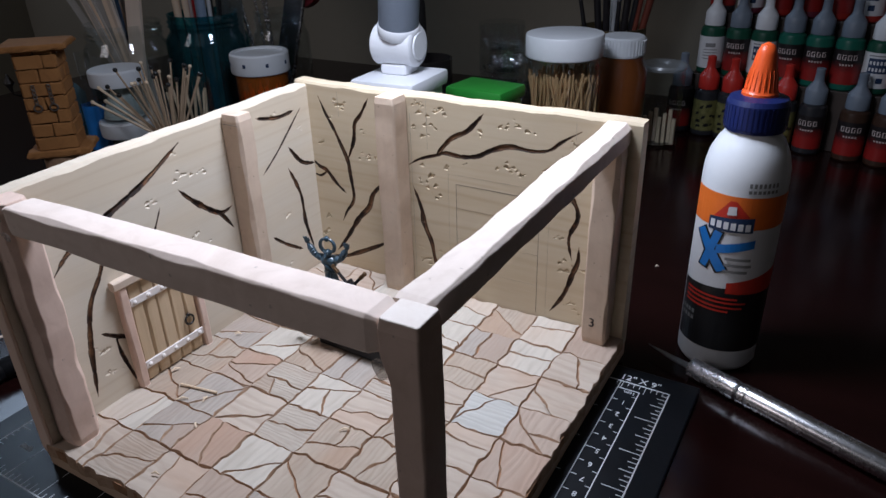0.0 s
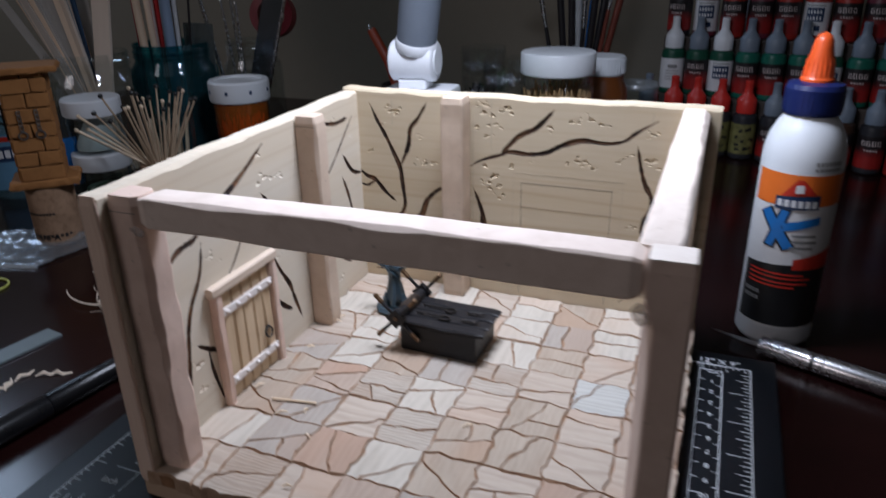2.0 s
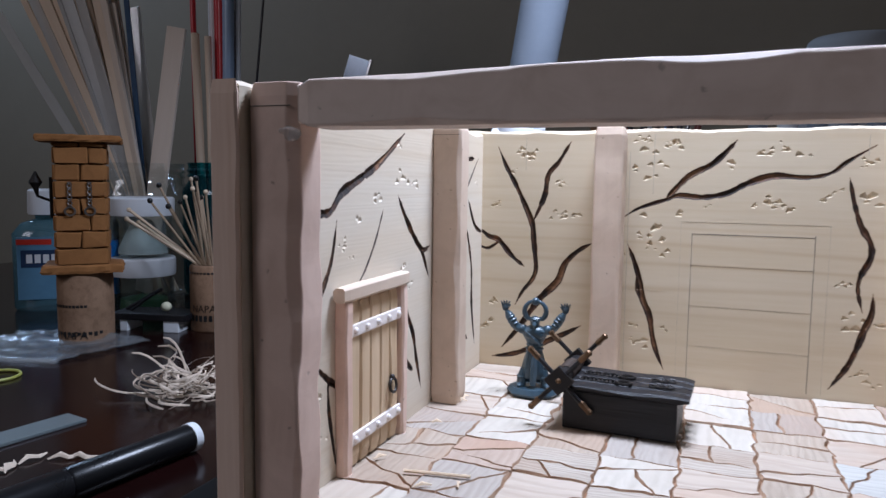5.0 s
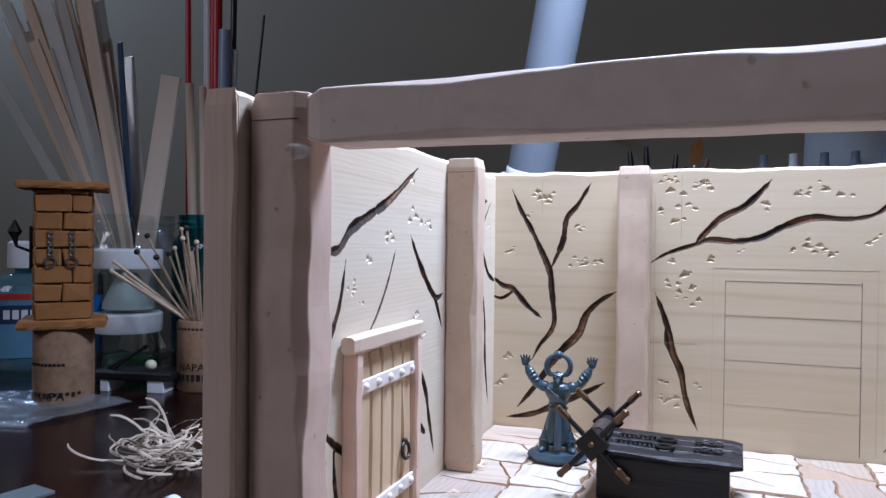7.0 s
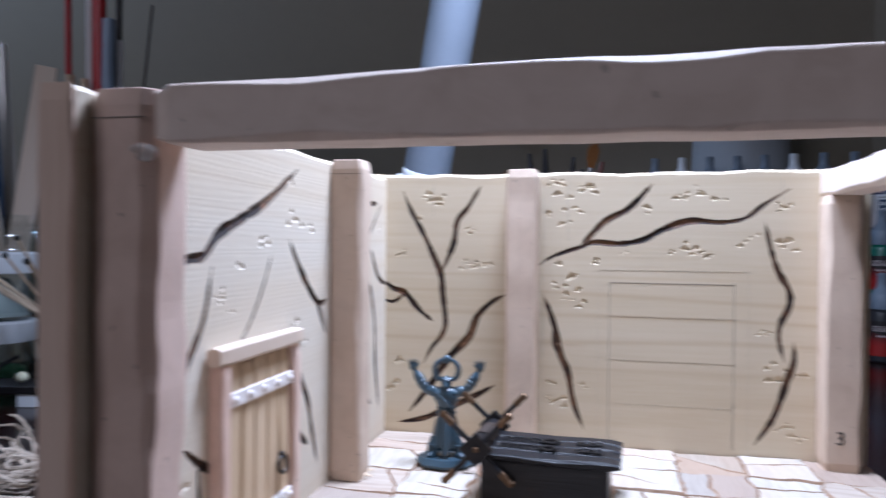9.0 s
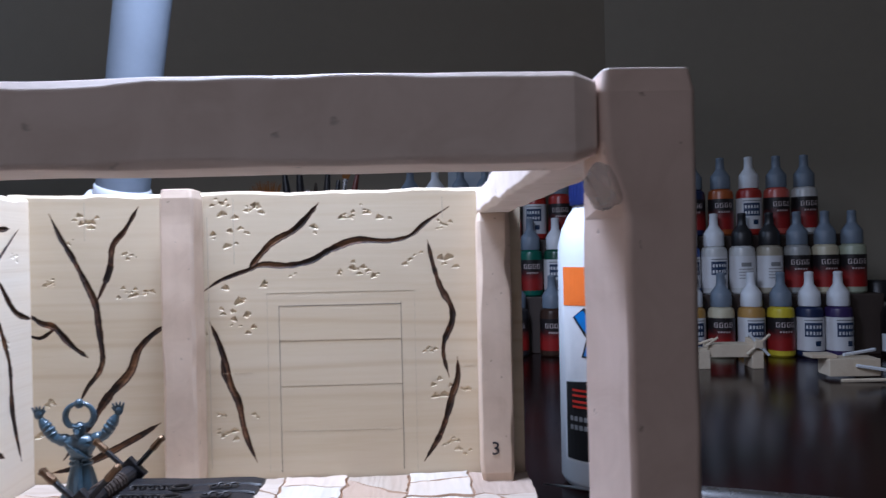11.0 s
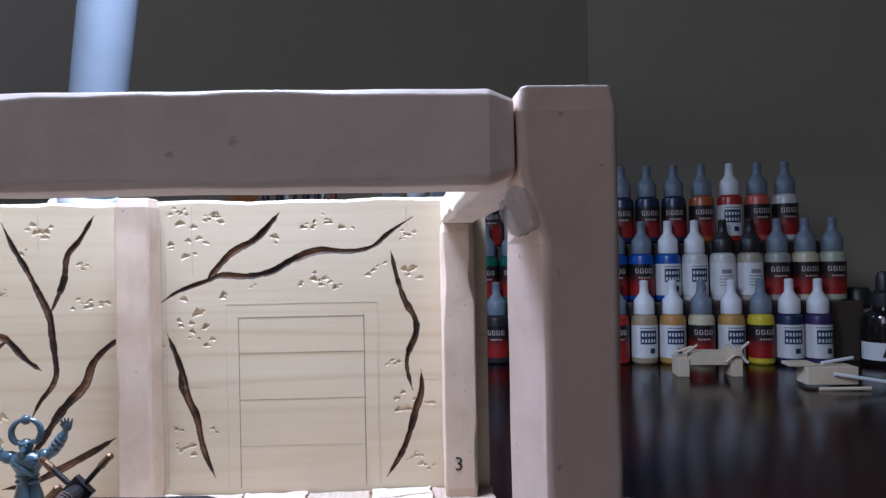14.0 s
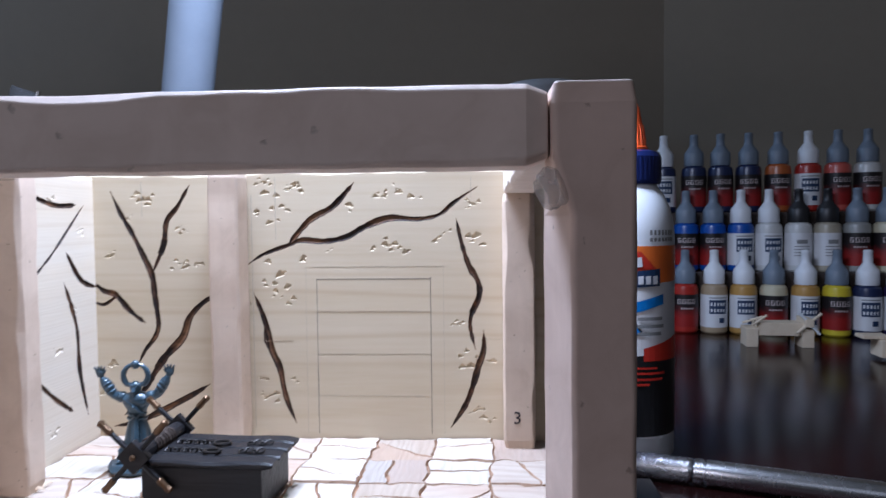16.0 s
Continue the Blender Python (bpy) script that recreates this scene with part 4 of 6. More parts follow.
INCH = 0.0254
b = bmesh.new()
for a in ((MX0, MY0, MX1, MY0), (MX0, MY1, MX1, MY1), (MX0, MY0, MX0, MY1), (MX1, MY0, MX1, MY1)):
    line(b, *a, 0.0007)
part("border", b, MATL, mat_thing)
b = bmesh.new()
for k in range(1, 88):
    n = 0.0105 if k % 8 == 0 else 0.0065 if k % 4 == 0 else 0.0045 if k % 2 == 0 else 0.003
    line(b, MX0 + k * INCH / 8, MY0, MX0 + k * INCH / 8, MY0 + n)
    if k < 64:
        line(b, MX1, MY1 - k * INCH / 8, MX1 - n, MY1 - k * INCH / 8)
        line(b, MX0, MY1 - k * INCH / 8, MX0 + n * 0.6, MY1 - k * INCH / 8)
part("inch_scale", b, MATL, mat_thing)
b = bmesh.new()
for k in range(1, 11):
    line(b, MX0 + k * INCH, MY0 + 0.013, MX0 + k * INCH, MY1, 0.0003)
for k in range(1, 8):
    line(b, MX0 + 0.013, MY0 + k * INCH, MX1 - 0.030, MY0 + k * INCH, 0.0003)
line(b, MX1 - 0.014, MY1 - 0.006, MX1 - 0.014, MY0, 0.0005)
line(b, MX1 - 0.0255, MY1 - 0.006, MX1 - 0.0255, MY0, 0.0005)
line(b, MX1 - 0.0255, MY1 - 0.006, MX1 - 0.014, MY1 - 0.006, 0.0005)
for k in range(1, 20):
    line(b, MX1 - 0.0255, MY1 - 0.006 - 0.01 * k, MX1 - (0.0225 if k % 5 else 0.0205), MY1 - 0.006 - 0.01 * k)
    line(b, MX1 - 0.014, MY1 - 0.011 - 0.01 * (k - 1), MX1 - 0.0165, MY1 - 0.011 - 0.01 * (k - 1), 0.0003)
for k in range(1, 10):
    line(b, MX1 - 0.003 * k, MY1, MX1 - 0.003 * k, MY1 - (0.006 if k % 4 == 0 else 0.003), 0.0003)
part("grid", b, MATL, mat_thing)
writing('12" X 9"', 0.0062, pose(MX1 - 0.016, MY1 + 0.0018, MZ + 0.0001), MATL, mat_thing)
for k in range(1, 19):
    writing(str(k), 0.0044, pose(MX1 - 0.0190, MY1 - 0.0060 - 0.01 * k, MZ + 0.0001, 0, 0, 180), MATL, mat_thing, "scale_number")
writing("1cm", 0.0036, pose(MX1 - 0.0185, MY1 - 0.0072, MZ + 0.0001, 0, 0, 180), MATL, mat_thing)
writing("inch", 0.0050, pose(MX0 + 0.0168, MY0 + 0.0155, MZ + 0.0001), MATL, mat_thing)
writing("1", 0.0052, pose(MX0 + 0.0225, MY0 + 0.030, MZ + 0.0001, 0, 0, 90), MATL, mat_thing, "scale_number")

# ---- glue bottle ----


def patch(r, c0, c1, c2, c3, n=10, lift=0.0, bm=None):
    """A piece of print wrapped on a cylinder: four corners as (degrees, height), in order round the piece."""
    bm = bmesh.new() if bm is None else bm
    m = max(1, int(max(abs(c3[0] - c0[0]), abs(c2[0] - c1[0])) / 6))
    grid_ = []
    for i in range(n + 1):
        s, col = i / n, []
        for k in range(m + 1):
            t = k / m
            a, z = (((1 - s) * (1 - t)) * c0[q] + s * (1 - t) * c1[q] + s * t * c2[q] + (1 - s) * t * c3[q] for q in (0, 1))
            col.append(bm.verts.new(((r + lift) * math.cos(radians(a)), (r + lift) * math.sin(radians(a)), z)))
        grid_.append(col)
    for a, b_ in zip(grid_, grid_[1:]):
        for k in range(m):
            bm.faces.new((a[k], b_[k], b_[k + 1], a[k + 1]))
    return bm


def wrap(r, a0, a1, z0, z1, lift=0.0002, bm=None, n=10):
    return patch(r, (a0, z0), (a1, z0), (a1, z1), (a0, z1), n, lift, bm)


WHITE_PL = plain("white_plastic", (0.70, 0.72, 0.745), 0.35, vary=0.03, size=0.02)
NAVY = plain("navy_plastic", (0.012, 0.020, 0.10), 0.35, vary=0.1, size=0.01)
ORANGE = plain("orange_plastic", (0.80, 0.11, 0.02), 0.35, vary=0.08, size=0.01)
P_ORANGE = plain("orange_print", (0.74, 0.16, 0.02), 0.4, vary=0.05)
P_BLACK = plain("black_print", (0.012, 0.012, 0.013), 0.35, vary=0.1)
P_BLUE = plain("blue_print", (0.02, 0.16, 0.48), 0.4, vary=0.1)
P_RED = plain("red_print", (0.50, 0.03, 0.015), 0.4, vary=0.08)
P_WHITE = plain("white_print", (0.66, 0.66, 0.67), 0.45, vary=0.04)
P_GREY = plain("grey_print", (0.22, 0.22, 0.22), 0.5, vary=0.1)
P_NAVY = plain("navy_print", (0.015, 0.035, 0.09), 0.45, vary=0.1)
glue = thing("glue_bottle", "white plastic glue bottle with orange cap and orange-black label", "bottle", pose(0.2492, 0.0384, TZ))
GR = 0.0206
part("bottle_body", lathe([(0, 0.0012), (0.016, 0), (0.0188, 0.0010), (GR, 0.0040), (GR, 0.1080), (0.0202, 0.1140), (0.0186, 0.1210), (0.0155, 0.1275), (0.0132, 0.1305), (0.0126, 0.1335), (0, 0.1335)], 48), WHITE_PL, glue, "", True)
b = lathe([(0.0130, 0.1325), (0.0140, 0.1325), (0.0144, 0.1340), (0.0144, 0.1455), (0.0134, 0.1478), (0.0085, 0.1490), (0, 0.1490)], 48)
for k in range(40):
    a = 2 * math.pi * k / 40
    joined(b, box(-0.0005, 0.0005, 0.0141, 0.0146, 0.1345, 0.1450), Matrix.Rotation(a, 4, "Z"))
part("screw_cap", b, NAVY, glue, "ribbed dark blue screw cap", False)
b = lathe([(0, 0.1485), (0.0084, 0.1485), (0.0084, 0.1502), (0.0073, 0.1515), (0.0064, 0.1590), (0.0051, 0.1650), (0.0044, 0.1690), (0.0030, 0.1720), (0, 0.1735)], 32)
for k in range(20):
    a = 2 * math.pi * k / 20
    joined(b, tube([(0.0073, 0, 0.1515), (0.0065, 0, 0.1580), (0.0058, 0, 0.1610)], 0.0004, 5), Matrix.Rotation(a, 4, "Z"))
part("nozzle", b, ORANGE, glue, "orange twist nozzle", True)
lab = part("label", wrap(GR, -161, 8, 0.0135, 0.1035, 0.0001, n=30), P_WHITE, glue)
part("orange_band", patch(GR, (-161, 0.0855), (8, 0.0870), (8, 0.1035), (-161, 0.1035), 24, 0.0003), P_ORANGE, lab)
part("black_band", patch(GR, (-158, 0.0145), (6, 0.0145), (6, 0.0560), (-158, 0.0500), 24, 0.0003), P_BLACK, lab)
part("red_band", patch(GR, (-84, 0.0500), (6, 0.0500), (6, 0.0640), (-84, 0.0560), 12, 0.0004), P_RED, lab)
part("badge", patch(GR, (-122, 0.0840), (-62, 0.0850), (-62, 0.0930), (-122, 0.0910), 8, 0.0006), P_NAVY, lab)
b = patch(GR, (-116, 0.0915), (-68, 0.0930), (-88, 0.1010), (-96, 0.1010), 8, 0.0005)
part("badge_roof", b, P_RED, lab)
b = patch(GR, (-98, 0.0935), (-86, 0.0940), (-87, 0.0985), (-97, 0.0980), 4, 0.0008)
for k in range(6):
    patch(GR, (-119 + 9.3 * k, 0.0858), (-112.5 + 9.3 * k, 0.0859), (-112.5 + 9.3 * k, 0.0898), (-119 + 9.3 * k, 0.0896), 3, 0.0008, b)
part("badge_print", b, P_WHITE, lab)
b = patch(GR, (-140, 0.0808), (-128, 0.0838), (-88, 0.0635), (-100, 0.0612), 8, 0.0005)
patch(GR, (-128, 0.0630), (-117, 0.0622), (-100, 0.0832), (-111, 0.0840), 8, 0.0006, b)
patch(GR, (-106, 0.0715), (-56, 0.0765), (-56, 0.0812), (-106, 0.0765), 8, 0.0005, b)
part("logo_shape", b, P_BLUE, lab, "bold blue crossed logo shape")
b = patch(GR, (-143, 0.0803), (-126, 0.0850), (-85, 0.0635), (-102, 0.0602), 8, 0.0004)
patch(GR, (-131, 0.0622), (-114, 0.0612), (-97, 0.0840), (-113, 0.0850), 8, 0.00042, b)
part("logo_outline", b, P_BLACK, lab)
b = bmesh.new()
for k, (z, w) in enumerate(((0.0690, 34), (0.0655, 36), (0.0620, 32))):
    wrap(GR, -92, -92 + w, z, z + 0.0016, 0.0006, b, 6)
part("small_print", b, P_GREY, lab, "rows of unreadable small print")
b = bmesh.new()
for k, (z, w) in enumerate(((0.0462, 80), (0.0438, 92), (0.0410, 88), (0.0386, 70))):
    wrap(GR, -146, -146 + w, z, z + 0.0011, 0.0006, b, 10)
part("red_print_block", b, P_RED, lab)
b = bmesh.new()
for z, w in ((0.0325, 26), (0.0285, 28)):
    for k in range(4):
        wrap(GR, -150 + 7 * k, -150 + 7 * k + 5, z, z + 0.0022, 0.0006, b, 2)
part("volume_print", b, P_GREY, lab)
b = bmesh.new()
for k in range(7):
    wrap(GR, -76 + 6 * k, -72.5 + 6 * k, 0.1085, 0.1108, 0.0002, b, 2)
    wrap(GR, -76 + 6 * k, -72 + 6 * k, 0.1055, 0.1072, 0.0002, b, 2)
part("date_stamp", b, P_GREY, glue, "dark stamped dots")

# ---- craft knife ----
STEEL = plain("brushed_aluminium", (0.74, 0.74, 0.76), 0.26, 1.0, vary=0.06, size=0.004)
BLADE = plain("blade_steel", (0.45, 0.45, 0.46), 0.3, 1.0, vary=0.1)
kn_dir = Vector((0.0930, -0.0358, 0)).normalized()
knife = thing("craft_knife", "silver aluminium craft knife with knurled collar on the table", "knife", Matrix.Translation((0.2415, 0.0093, TZ + 0.0058)) @ Vector((1, 0, 0)).rotation_difference(kn_dir).to_matrix().to_4x4())
part("handle", tube([(0.0295, 0, 0), (0.030, 0, 0), (0.0335, 0, 0), (0.034, 0, 0), (0.0345, 0, 0), (0.035, 0, 0), (0.138, 0, 0), (0.1395, 0, 0)],
                    [0.0050, 0.0055, 0.0055, 0.0050, 0.0050, 0.0056, 0.0056, 0.0048], 32), STEEL, knife, "", True)
b = tube([(0, 0, 0), (0.0008, 0, 0), (0.0275, 0, 0), (0.029, 0, 0)], [0.0038, 0.0050, 0.0054, 0.0050], 32)
for s in (-1, 1):
    for k in range(32):
        a0 = 2 * math.pi * k / 32
        joined(b, tube([(0.001 + 0.026 * q, 0.00525 * math.cos(a0 + s * 2.6 * q), 0.00525 * math.sin(a0 + s * 2.6 * q)) for q in np.linspace(0, 1, 10)], 0.00021, 4))
part("knurled_collar", b, STEEL, knife, "diamond knurled collar")
b = bmesh.new()
outline = [(0.001, -0.0026), (-0.0095, -0.0026), (-0.0275, 0.0008), (-0.0100, 0.0016), (0.001, 0.0026)]
vs = [[b.verts.new((x, y, z)) for x, y in outline] for z in (-0.00025, 0.00025)]
b.faces.new(vs[0])
b.faces.new(vs[1])
for k in range(5):
    b.faces.new((vs[0][k], vs[0][(k + 1) % 5], vs[1][(k + 1) % 5], vs[1][k]))
part("blade", b, BLADE, knife, "pointed steel blade")

# ---- desk lamp ----
LAMPW = plain("white_lamp_plastic", (0.78, 0.79, 0.82), 0.4, vary=0.03, size=0.03)
LAMPG = plain("satin_silver_tube", (0.205, 0.235, 0.285), 0.6, 0.1, vary=0.05, size=0.02, spec=0.3)
jx, jy, jz = -0.0163, 0.127, 0.1187
lamp = thing("desk_lamp", "white and silver articulated desk lamp standing behind the model", "lamp", pose(jx, jy, 0, 0, 0, 4))
b = box(-0.022, 0.026, -0.030, 0.022, TZ, 0.090, 0.004)
part("base", joined(b, box(-0.025, 0.029, -0.034, 0.026, 0.086, 0.098, 0.0035)), LAMPW, lamp, "", True)
part("neck", box(-0.011, 0.011, -0.010, 0.010, 0.098, 0.106, 0.002), LAMPW, lamp)
j = part("joint", tube([(-0.0175, 0, jz), (-0.0172, 0, jz), (-0.0160, 0, jz), (0.0160, 0, jz), (0.0172, 0, jz), (0.0175, 0, jz)], [0.0125, 0.0140, 0.0152, 0.0152, 0.0140, 0.0125], 40), LAMPW, lamp, "", True)
for s in (-1, 1):
    part("joint_cover", tube([(s * 0.0174, 0, jz), (s * 0.0186, 0, jz)], [0.0105, 0.0098], 32), LAMPW, j)
ax = Vector((0.22, -0.27, 1)).normalized()
o = Vector((0, 0, jz))
part("collar", tube([o + ax * 0.009, o + ax * 0.0105, o + ax * 0.0165, o + ax * 0.0175], [0.0150, 0.0158, 0.0158, 0.0150], 40), LAMPW, lamp, "", True)
part("arm", tube([o + ax * 0.016, o + ax * 0.30], 0.0150, 40), LAMPG, lamp, "", True)
head = part("head", joined(bmesh.new(), lathe([(0, 0.050), (0.030, 0.046), (0.062, 0.022), (0.066, 0.002), (0.062, 0.002), (0.058, 0.020), (0, 0.034)], 40)), LAMPW, lamp, "round white lamp head", True)
head.location = lamp.matrix_world.inverted() @ (HEAD + Vector((0, 0, 0.002)))

# ---- paint bottles on their stepped rack ----
PAINTS = {"k": (0.03, 0.03, 0.035), "g": (0.014, 0.085, 0.05), "G": (0.016, 0.135, 0.092), "n": (0.02, 0.03, 0.09), "b": (0.02, 0.09, 0.42), "r": (0.42, 0.03, 0.02), "o": (0.45, 0.12, 0.03),
          "s": (0.60, 0.12, 0.09), "w": (0.70, 0.70, 0.68), "t": (0.42, 0.32, 0.20), "c": (0.66, 0.60, 0.42), "y": (0.72, 0.58, 0.03), "O": (0.52, 0.30, 0.08), "p": (0.05, 0.03, 0.12),
          "m": (0.16, 0.03, 0.05), "e": (0.38, 0.38, 0.36), "l": (0.48, 0.52, 0.38), "d": (0.055, 0.028, 0.018), "B": (0.45, 0.40, 0.30)}
PAINT = {k: plain("paint_" + k if k.islower() else "paint_dark_" + k.lower(), tuple(0.8 * c for c in v), 0.3, vary=0.06, size=0.01) for k, v in PAINTS.items()}
CAPS = {"g": plain("grey_cap_plastic", (0.17, 0.205, 0.255), 0.45, vary=0.06), "w": plain("white_cap_plastic", (0.72, 0.735, 0.76), 0.4, vary=0.03),
        "r": plain("red_cap_plastic", (0.55, 0.03, 0.02), 0.4, vary=0.06), "k": plain("black_cap_plastic", (0.02, 0.02, 0.022), 0.4, vary=0.1)}
P_OLIVE = plain("olive_print", (0.15, 0.14, 0.045), 0.5, vary=0.5, size=0.006)
CAP_WORD, LABEL_WORD = {"g": "grey", "w": "white", "r": "red", "k": "black"}, {"r": "black-red", "m": "white and navy", "o": "olive", "s": "plain white", "d": "dark"}
COLOUR_WORD = {"k": "black", "g": "green", "G": "green", "n": "navy", "b": "blue", "r": "red", "o": "orange", "s": "salmon", "w": "white", "t": "tan", "c": "cream", "y": "yellow", "O": "ochre",
               "p": "purple", "m": "maroon", "e": "grey", "l": "pale green", "d": "dark brown", "B": "beige"}
BR = 0.0126
MESHES = {}


def shared(key, build, material, smooth=True):
    if key not in MESHES:
        MESHES[key] = mesh_of(key[0], build(), material, smooth)
    return MESHES[key]


def bit(name, me, parent):
    ob = new(name, me)
    ob.parent = parent
    return ob


def fading_print(name, low, high, z0, z1):
    """Label print that runs from one ink at the foot to another at the head."""
    m, nt, b = nodes_of(name)
    tc, sep, rr = nt.nodes.new("ShaderNodeTexCoord"), nt.nodes.new("ShaderNodeSeparateXYZ"), nt.nodes.new("ShaderNodeMapRange")
    nt.links.new(tc.outputs["Object"], sep.inputs["Vector"])
    wobble = noise_tex(nt, tc.outputs["Object"], 160, 3)
    add = nt.nodes.new("ShaderNodeMath")
    add.operation, add.inputs[1].default_value = "MULTIPLY_ADD", 0.010
    nt.links.new(wobble, add.inputs[0])
    nt.links.new(sep.outputs["Z"], add.inputs[2])
    nt.links.new(add.outputs[0], rr.inputs["Value"])
    rr.inputs["From Min"].default_value, rr.inputs["From Max"].default_value = z0 + 0.005, z1 + 0.005
    nt.links.new(mix(nt, rr.outputs["Result"], low, high), b.inputs["Base Color"])
    b.inputs["Roughness"].default_value = 0.4
    return m


P_FADE = fading_print("red_to_black_print", (0.27, 0.014, 0.012), (0.014, 0.011, 0.012), 0.0165, 0.0270)


def paint_bottle(cap, style, paint, m):
    ob = thing("paint_bottle", f"{COLOUR_WORD[paint]} dropper paint bottle, {CAP_WORD[cap]} cap, {LABEL_WORD[style]} label", "bottle", m, "paint bottles on the rack")
    bit("bottle_body", shared(("bottle_body", paint), lambda: lathe([(0, 0.0008), (0.0110, 0), (BR, 0.0018), (BR, 0.0425), (0.0118, 0.0465), (0.0085, 0.0490), (0.0080, 0.0510), (0, 0.0510)], 28), PAINT[paint]), ob)
    bit("dropper_cap", shared(("dropper_cap", cap), lambda: lathe([(0.0070, 0.0490), (0.0098, 0.0490), (0.0101, 0.0500), (0.0099, 0.0618), (0.0093, 0.0630), (0.0049, 0.0692), (0.0044, 0.0705), (0.0040, 0.0790), (0.0043, 0.0796), (0.0040, 0.0818), (0.0016, 0.0825), (0, 0.0825)], 24), CAPS[cap]), ob)
    base_m = {"r": P_FADE, "m": P_WHITE, "o": P_OLIVE, "s": P_WHITE, "d": P_NAVY}[style]
    lab_ = bit("label", shared(("label", style), lambda: wrap(BR, -210, 30, 0.0065, 0.0385, 0.0002, n=28), base_m), ob)
    if style == "r":
        def words():
            w = bmesh.new()
            for k in range(4):
                wrap(BR, -132 + 21 * k, -118 + 21 * k, 0.0292, 0.0298, 0.0006, w, 3)
                wrap(BR, -132 + 21 * k, -118 + 21 * k, 0.0334, 0.0340, 0.0006, w, 3)
                wrap(BR, -133 + 21 * k, -129 + 21 * k, 0.0292, 0.0340, 0.0006, w, 2)
                wrap(BR, -122 + 21 * k, -118 + 21 * k, 0.0292, 0.0325, 0.0006, w, 2)
            for k in range(5):
                wrap(BR, -118 + 11 * k, -111 + 11 * k, 0.0240, 0.0256, 0.0006, w, 2)
            return w
        bit("label_print", shared(("label_print", "r"), words, plain("pale_print", (0.50, 0.42, 0.40), 0.5, vary=0.2, size=0.002)), lab_)
    elif style in "md":
        bit("dark_block", shared(("dark_block", style), lambda: wrap(BR, -128, -52, 0.0200, 0.0335, 0.0004, n=8), P_NAVY if style == "m" else P_BLUE), lab_)

        def words():
            w = bmesh.new()
            for row in range(2):
                for k in range(5):
                    wrap(BR, -122 + 13 * k, -114.5 + 13 * k, 0.0278 - 0.006 * row, 0.0310 - 0.006 * row, 0.0006, w, 2)
            return w
        bit("label_print", shared(("label_print", "m"), words, P_WHITE), lab_)
        bit("label_stamp", shared(("label_stamp", "m"), lambda: wrap(BR, -86, -62, 0.0110, 0.0160, 0.0004, n=4), P_NAVY), lab_)
        bit("top_line", shared(("top_line", "m"), lambda: wrap(BR, -130, -50, 0.0352, 0.0362, 0.0004, n=8), P_GREY), lab_)
    elif style == "s":
        def words():
            w = wrap(BR, -112, -68, 0.0280, 0.0320, 0.0004)
            for k in range(4):
                wrap(BR, -122, -58, 0.0250 - 0.003 * k, 0.0258 - 0.003 * k, 0.0004, w)
            return w
        bit("label_print", shared(("label_print", "s"), words, P_GREY), lab_)
    else:
        def words():
            w = bmesh.new()
            rr = random.Random(3)
            for k in range(12):
                a, z = rr.uniform(-150, -40), rr.uniform(0.009, 0.034)
                patch(BR, (a, z), (a + rr.uniform(8, 26), z + 0.001), (a + 18, z + rr.uniform(0.002, 0.005)), (a + 3, z + 0.003), 3, 0.0004, w)
            return w
        bit("label_picture", shared(("label_picture", "o"), words, P_BLACK), lab_)
    return ob


# each row: caps, labels and paints; places along the rack in millimetres; distance from the middle row; height of its step
ROWS = (("grk rok rok rok rok grk grd grd grk grr wmt wmO grc wmO gry wmn wmp", (127, 155, 179, 204, 230, 257, 293, 320, 348, 375, 402, 429, 456, 484, 511, 537, 563), -0.025, TZ),
        ("wsg grg wmg grG grG grG wmg grG grG grb grb wmb wmw ksw ksB gre grc grl", (148, 174, 199, 225, 250, 276, 302, 329, 355, 382, 408, 434, 460, 487, 513, 539, 565, 590), 0.0, 0.0410),
        ("grk wmm grr grm grr wmr grr grm wmn grn grn grn gro wmr grs grw", (149, 177, 205, 232, 258, 285, 312, 339, 366, 396, 422, 449, 477, 505, 532, 559), 0.025, 0.1005))
RACK_TURN = math.degrees(math.atan(-0.17))
for codes, places, shift, z in ROWS:
    for mm_x, code in zip(places, codes.split()):
        px = mm_x / 1000
        paint_bottle(*code, pose(px, 0.4465 + shift - 0.17 * (px - 0.3), z, 0, 0, RACK_TURN * 0.5 + random.uniform(-9, 9)))
RACKM = plain("dark_rack_board", (0.05, 0.035, 0.028), 0.6, vary=0.2, size=0.02)
stand = thing("paint_rack", "dark stepped board rack holding rows of paint", "rack", pose(0.365, 0.43545, 0, 0, 0, RACK_TURN))
part("step", box(-0.235, 0.252, -0.0118, 0.0119, TZ, 0.0407, 0.001), RACKM, stand)
part("step", box(-0.235, 0.240, 0.0122, 0.0375, TZ, 0.1002, 0.001), RACKM, stand)

# ---- jars and tools behind the model ----
GLASS = clear("clear_glass", (0.94, 0.96, 0.96), 0.02)
TEAL = clear("teal_glass", (0.14, 0.48, 0.54), 0.05, 0.95)
AMBER = clear("amber_plastic", (0.92, 0.36, 0.05), 0.12, 0.85)
BROWN_AMBER = clear("dark_amber_plastic", (0.30, 0.09, 0.02), 0.1, 0.5)
HAZE = clear("hazy_plastic", (0.80, 0.83, 0.85), 0.25, 0.75)
PICK = plain("toothpick_wood", (0.60, 0.37, 0.18), 0.6, vary=0.15, size=0.004)
CORK = wood("cork", (0.29, 0.18, 0.11), (0.14, 0.08, 0.045), (1, 1, 1), 240, 0.9, 0.0005)
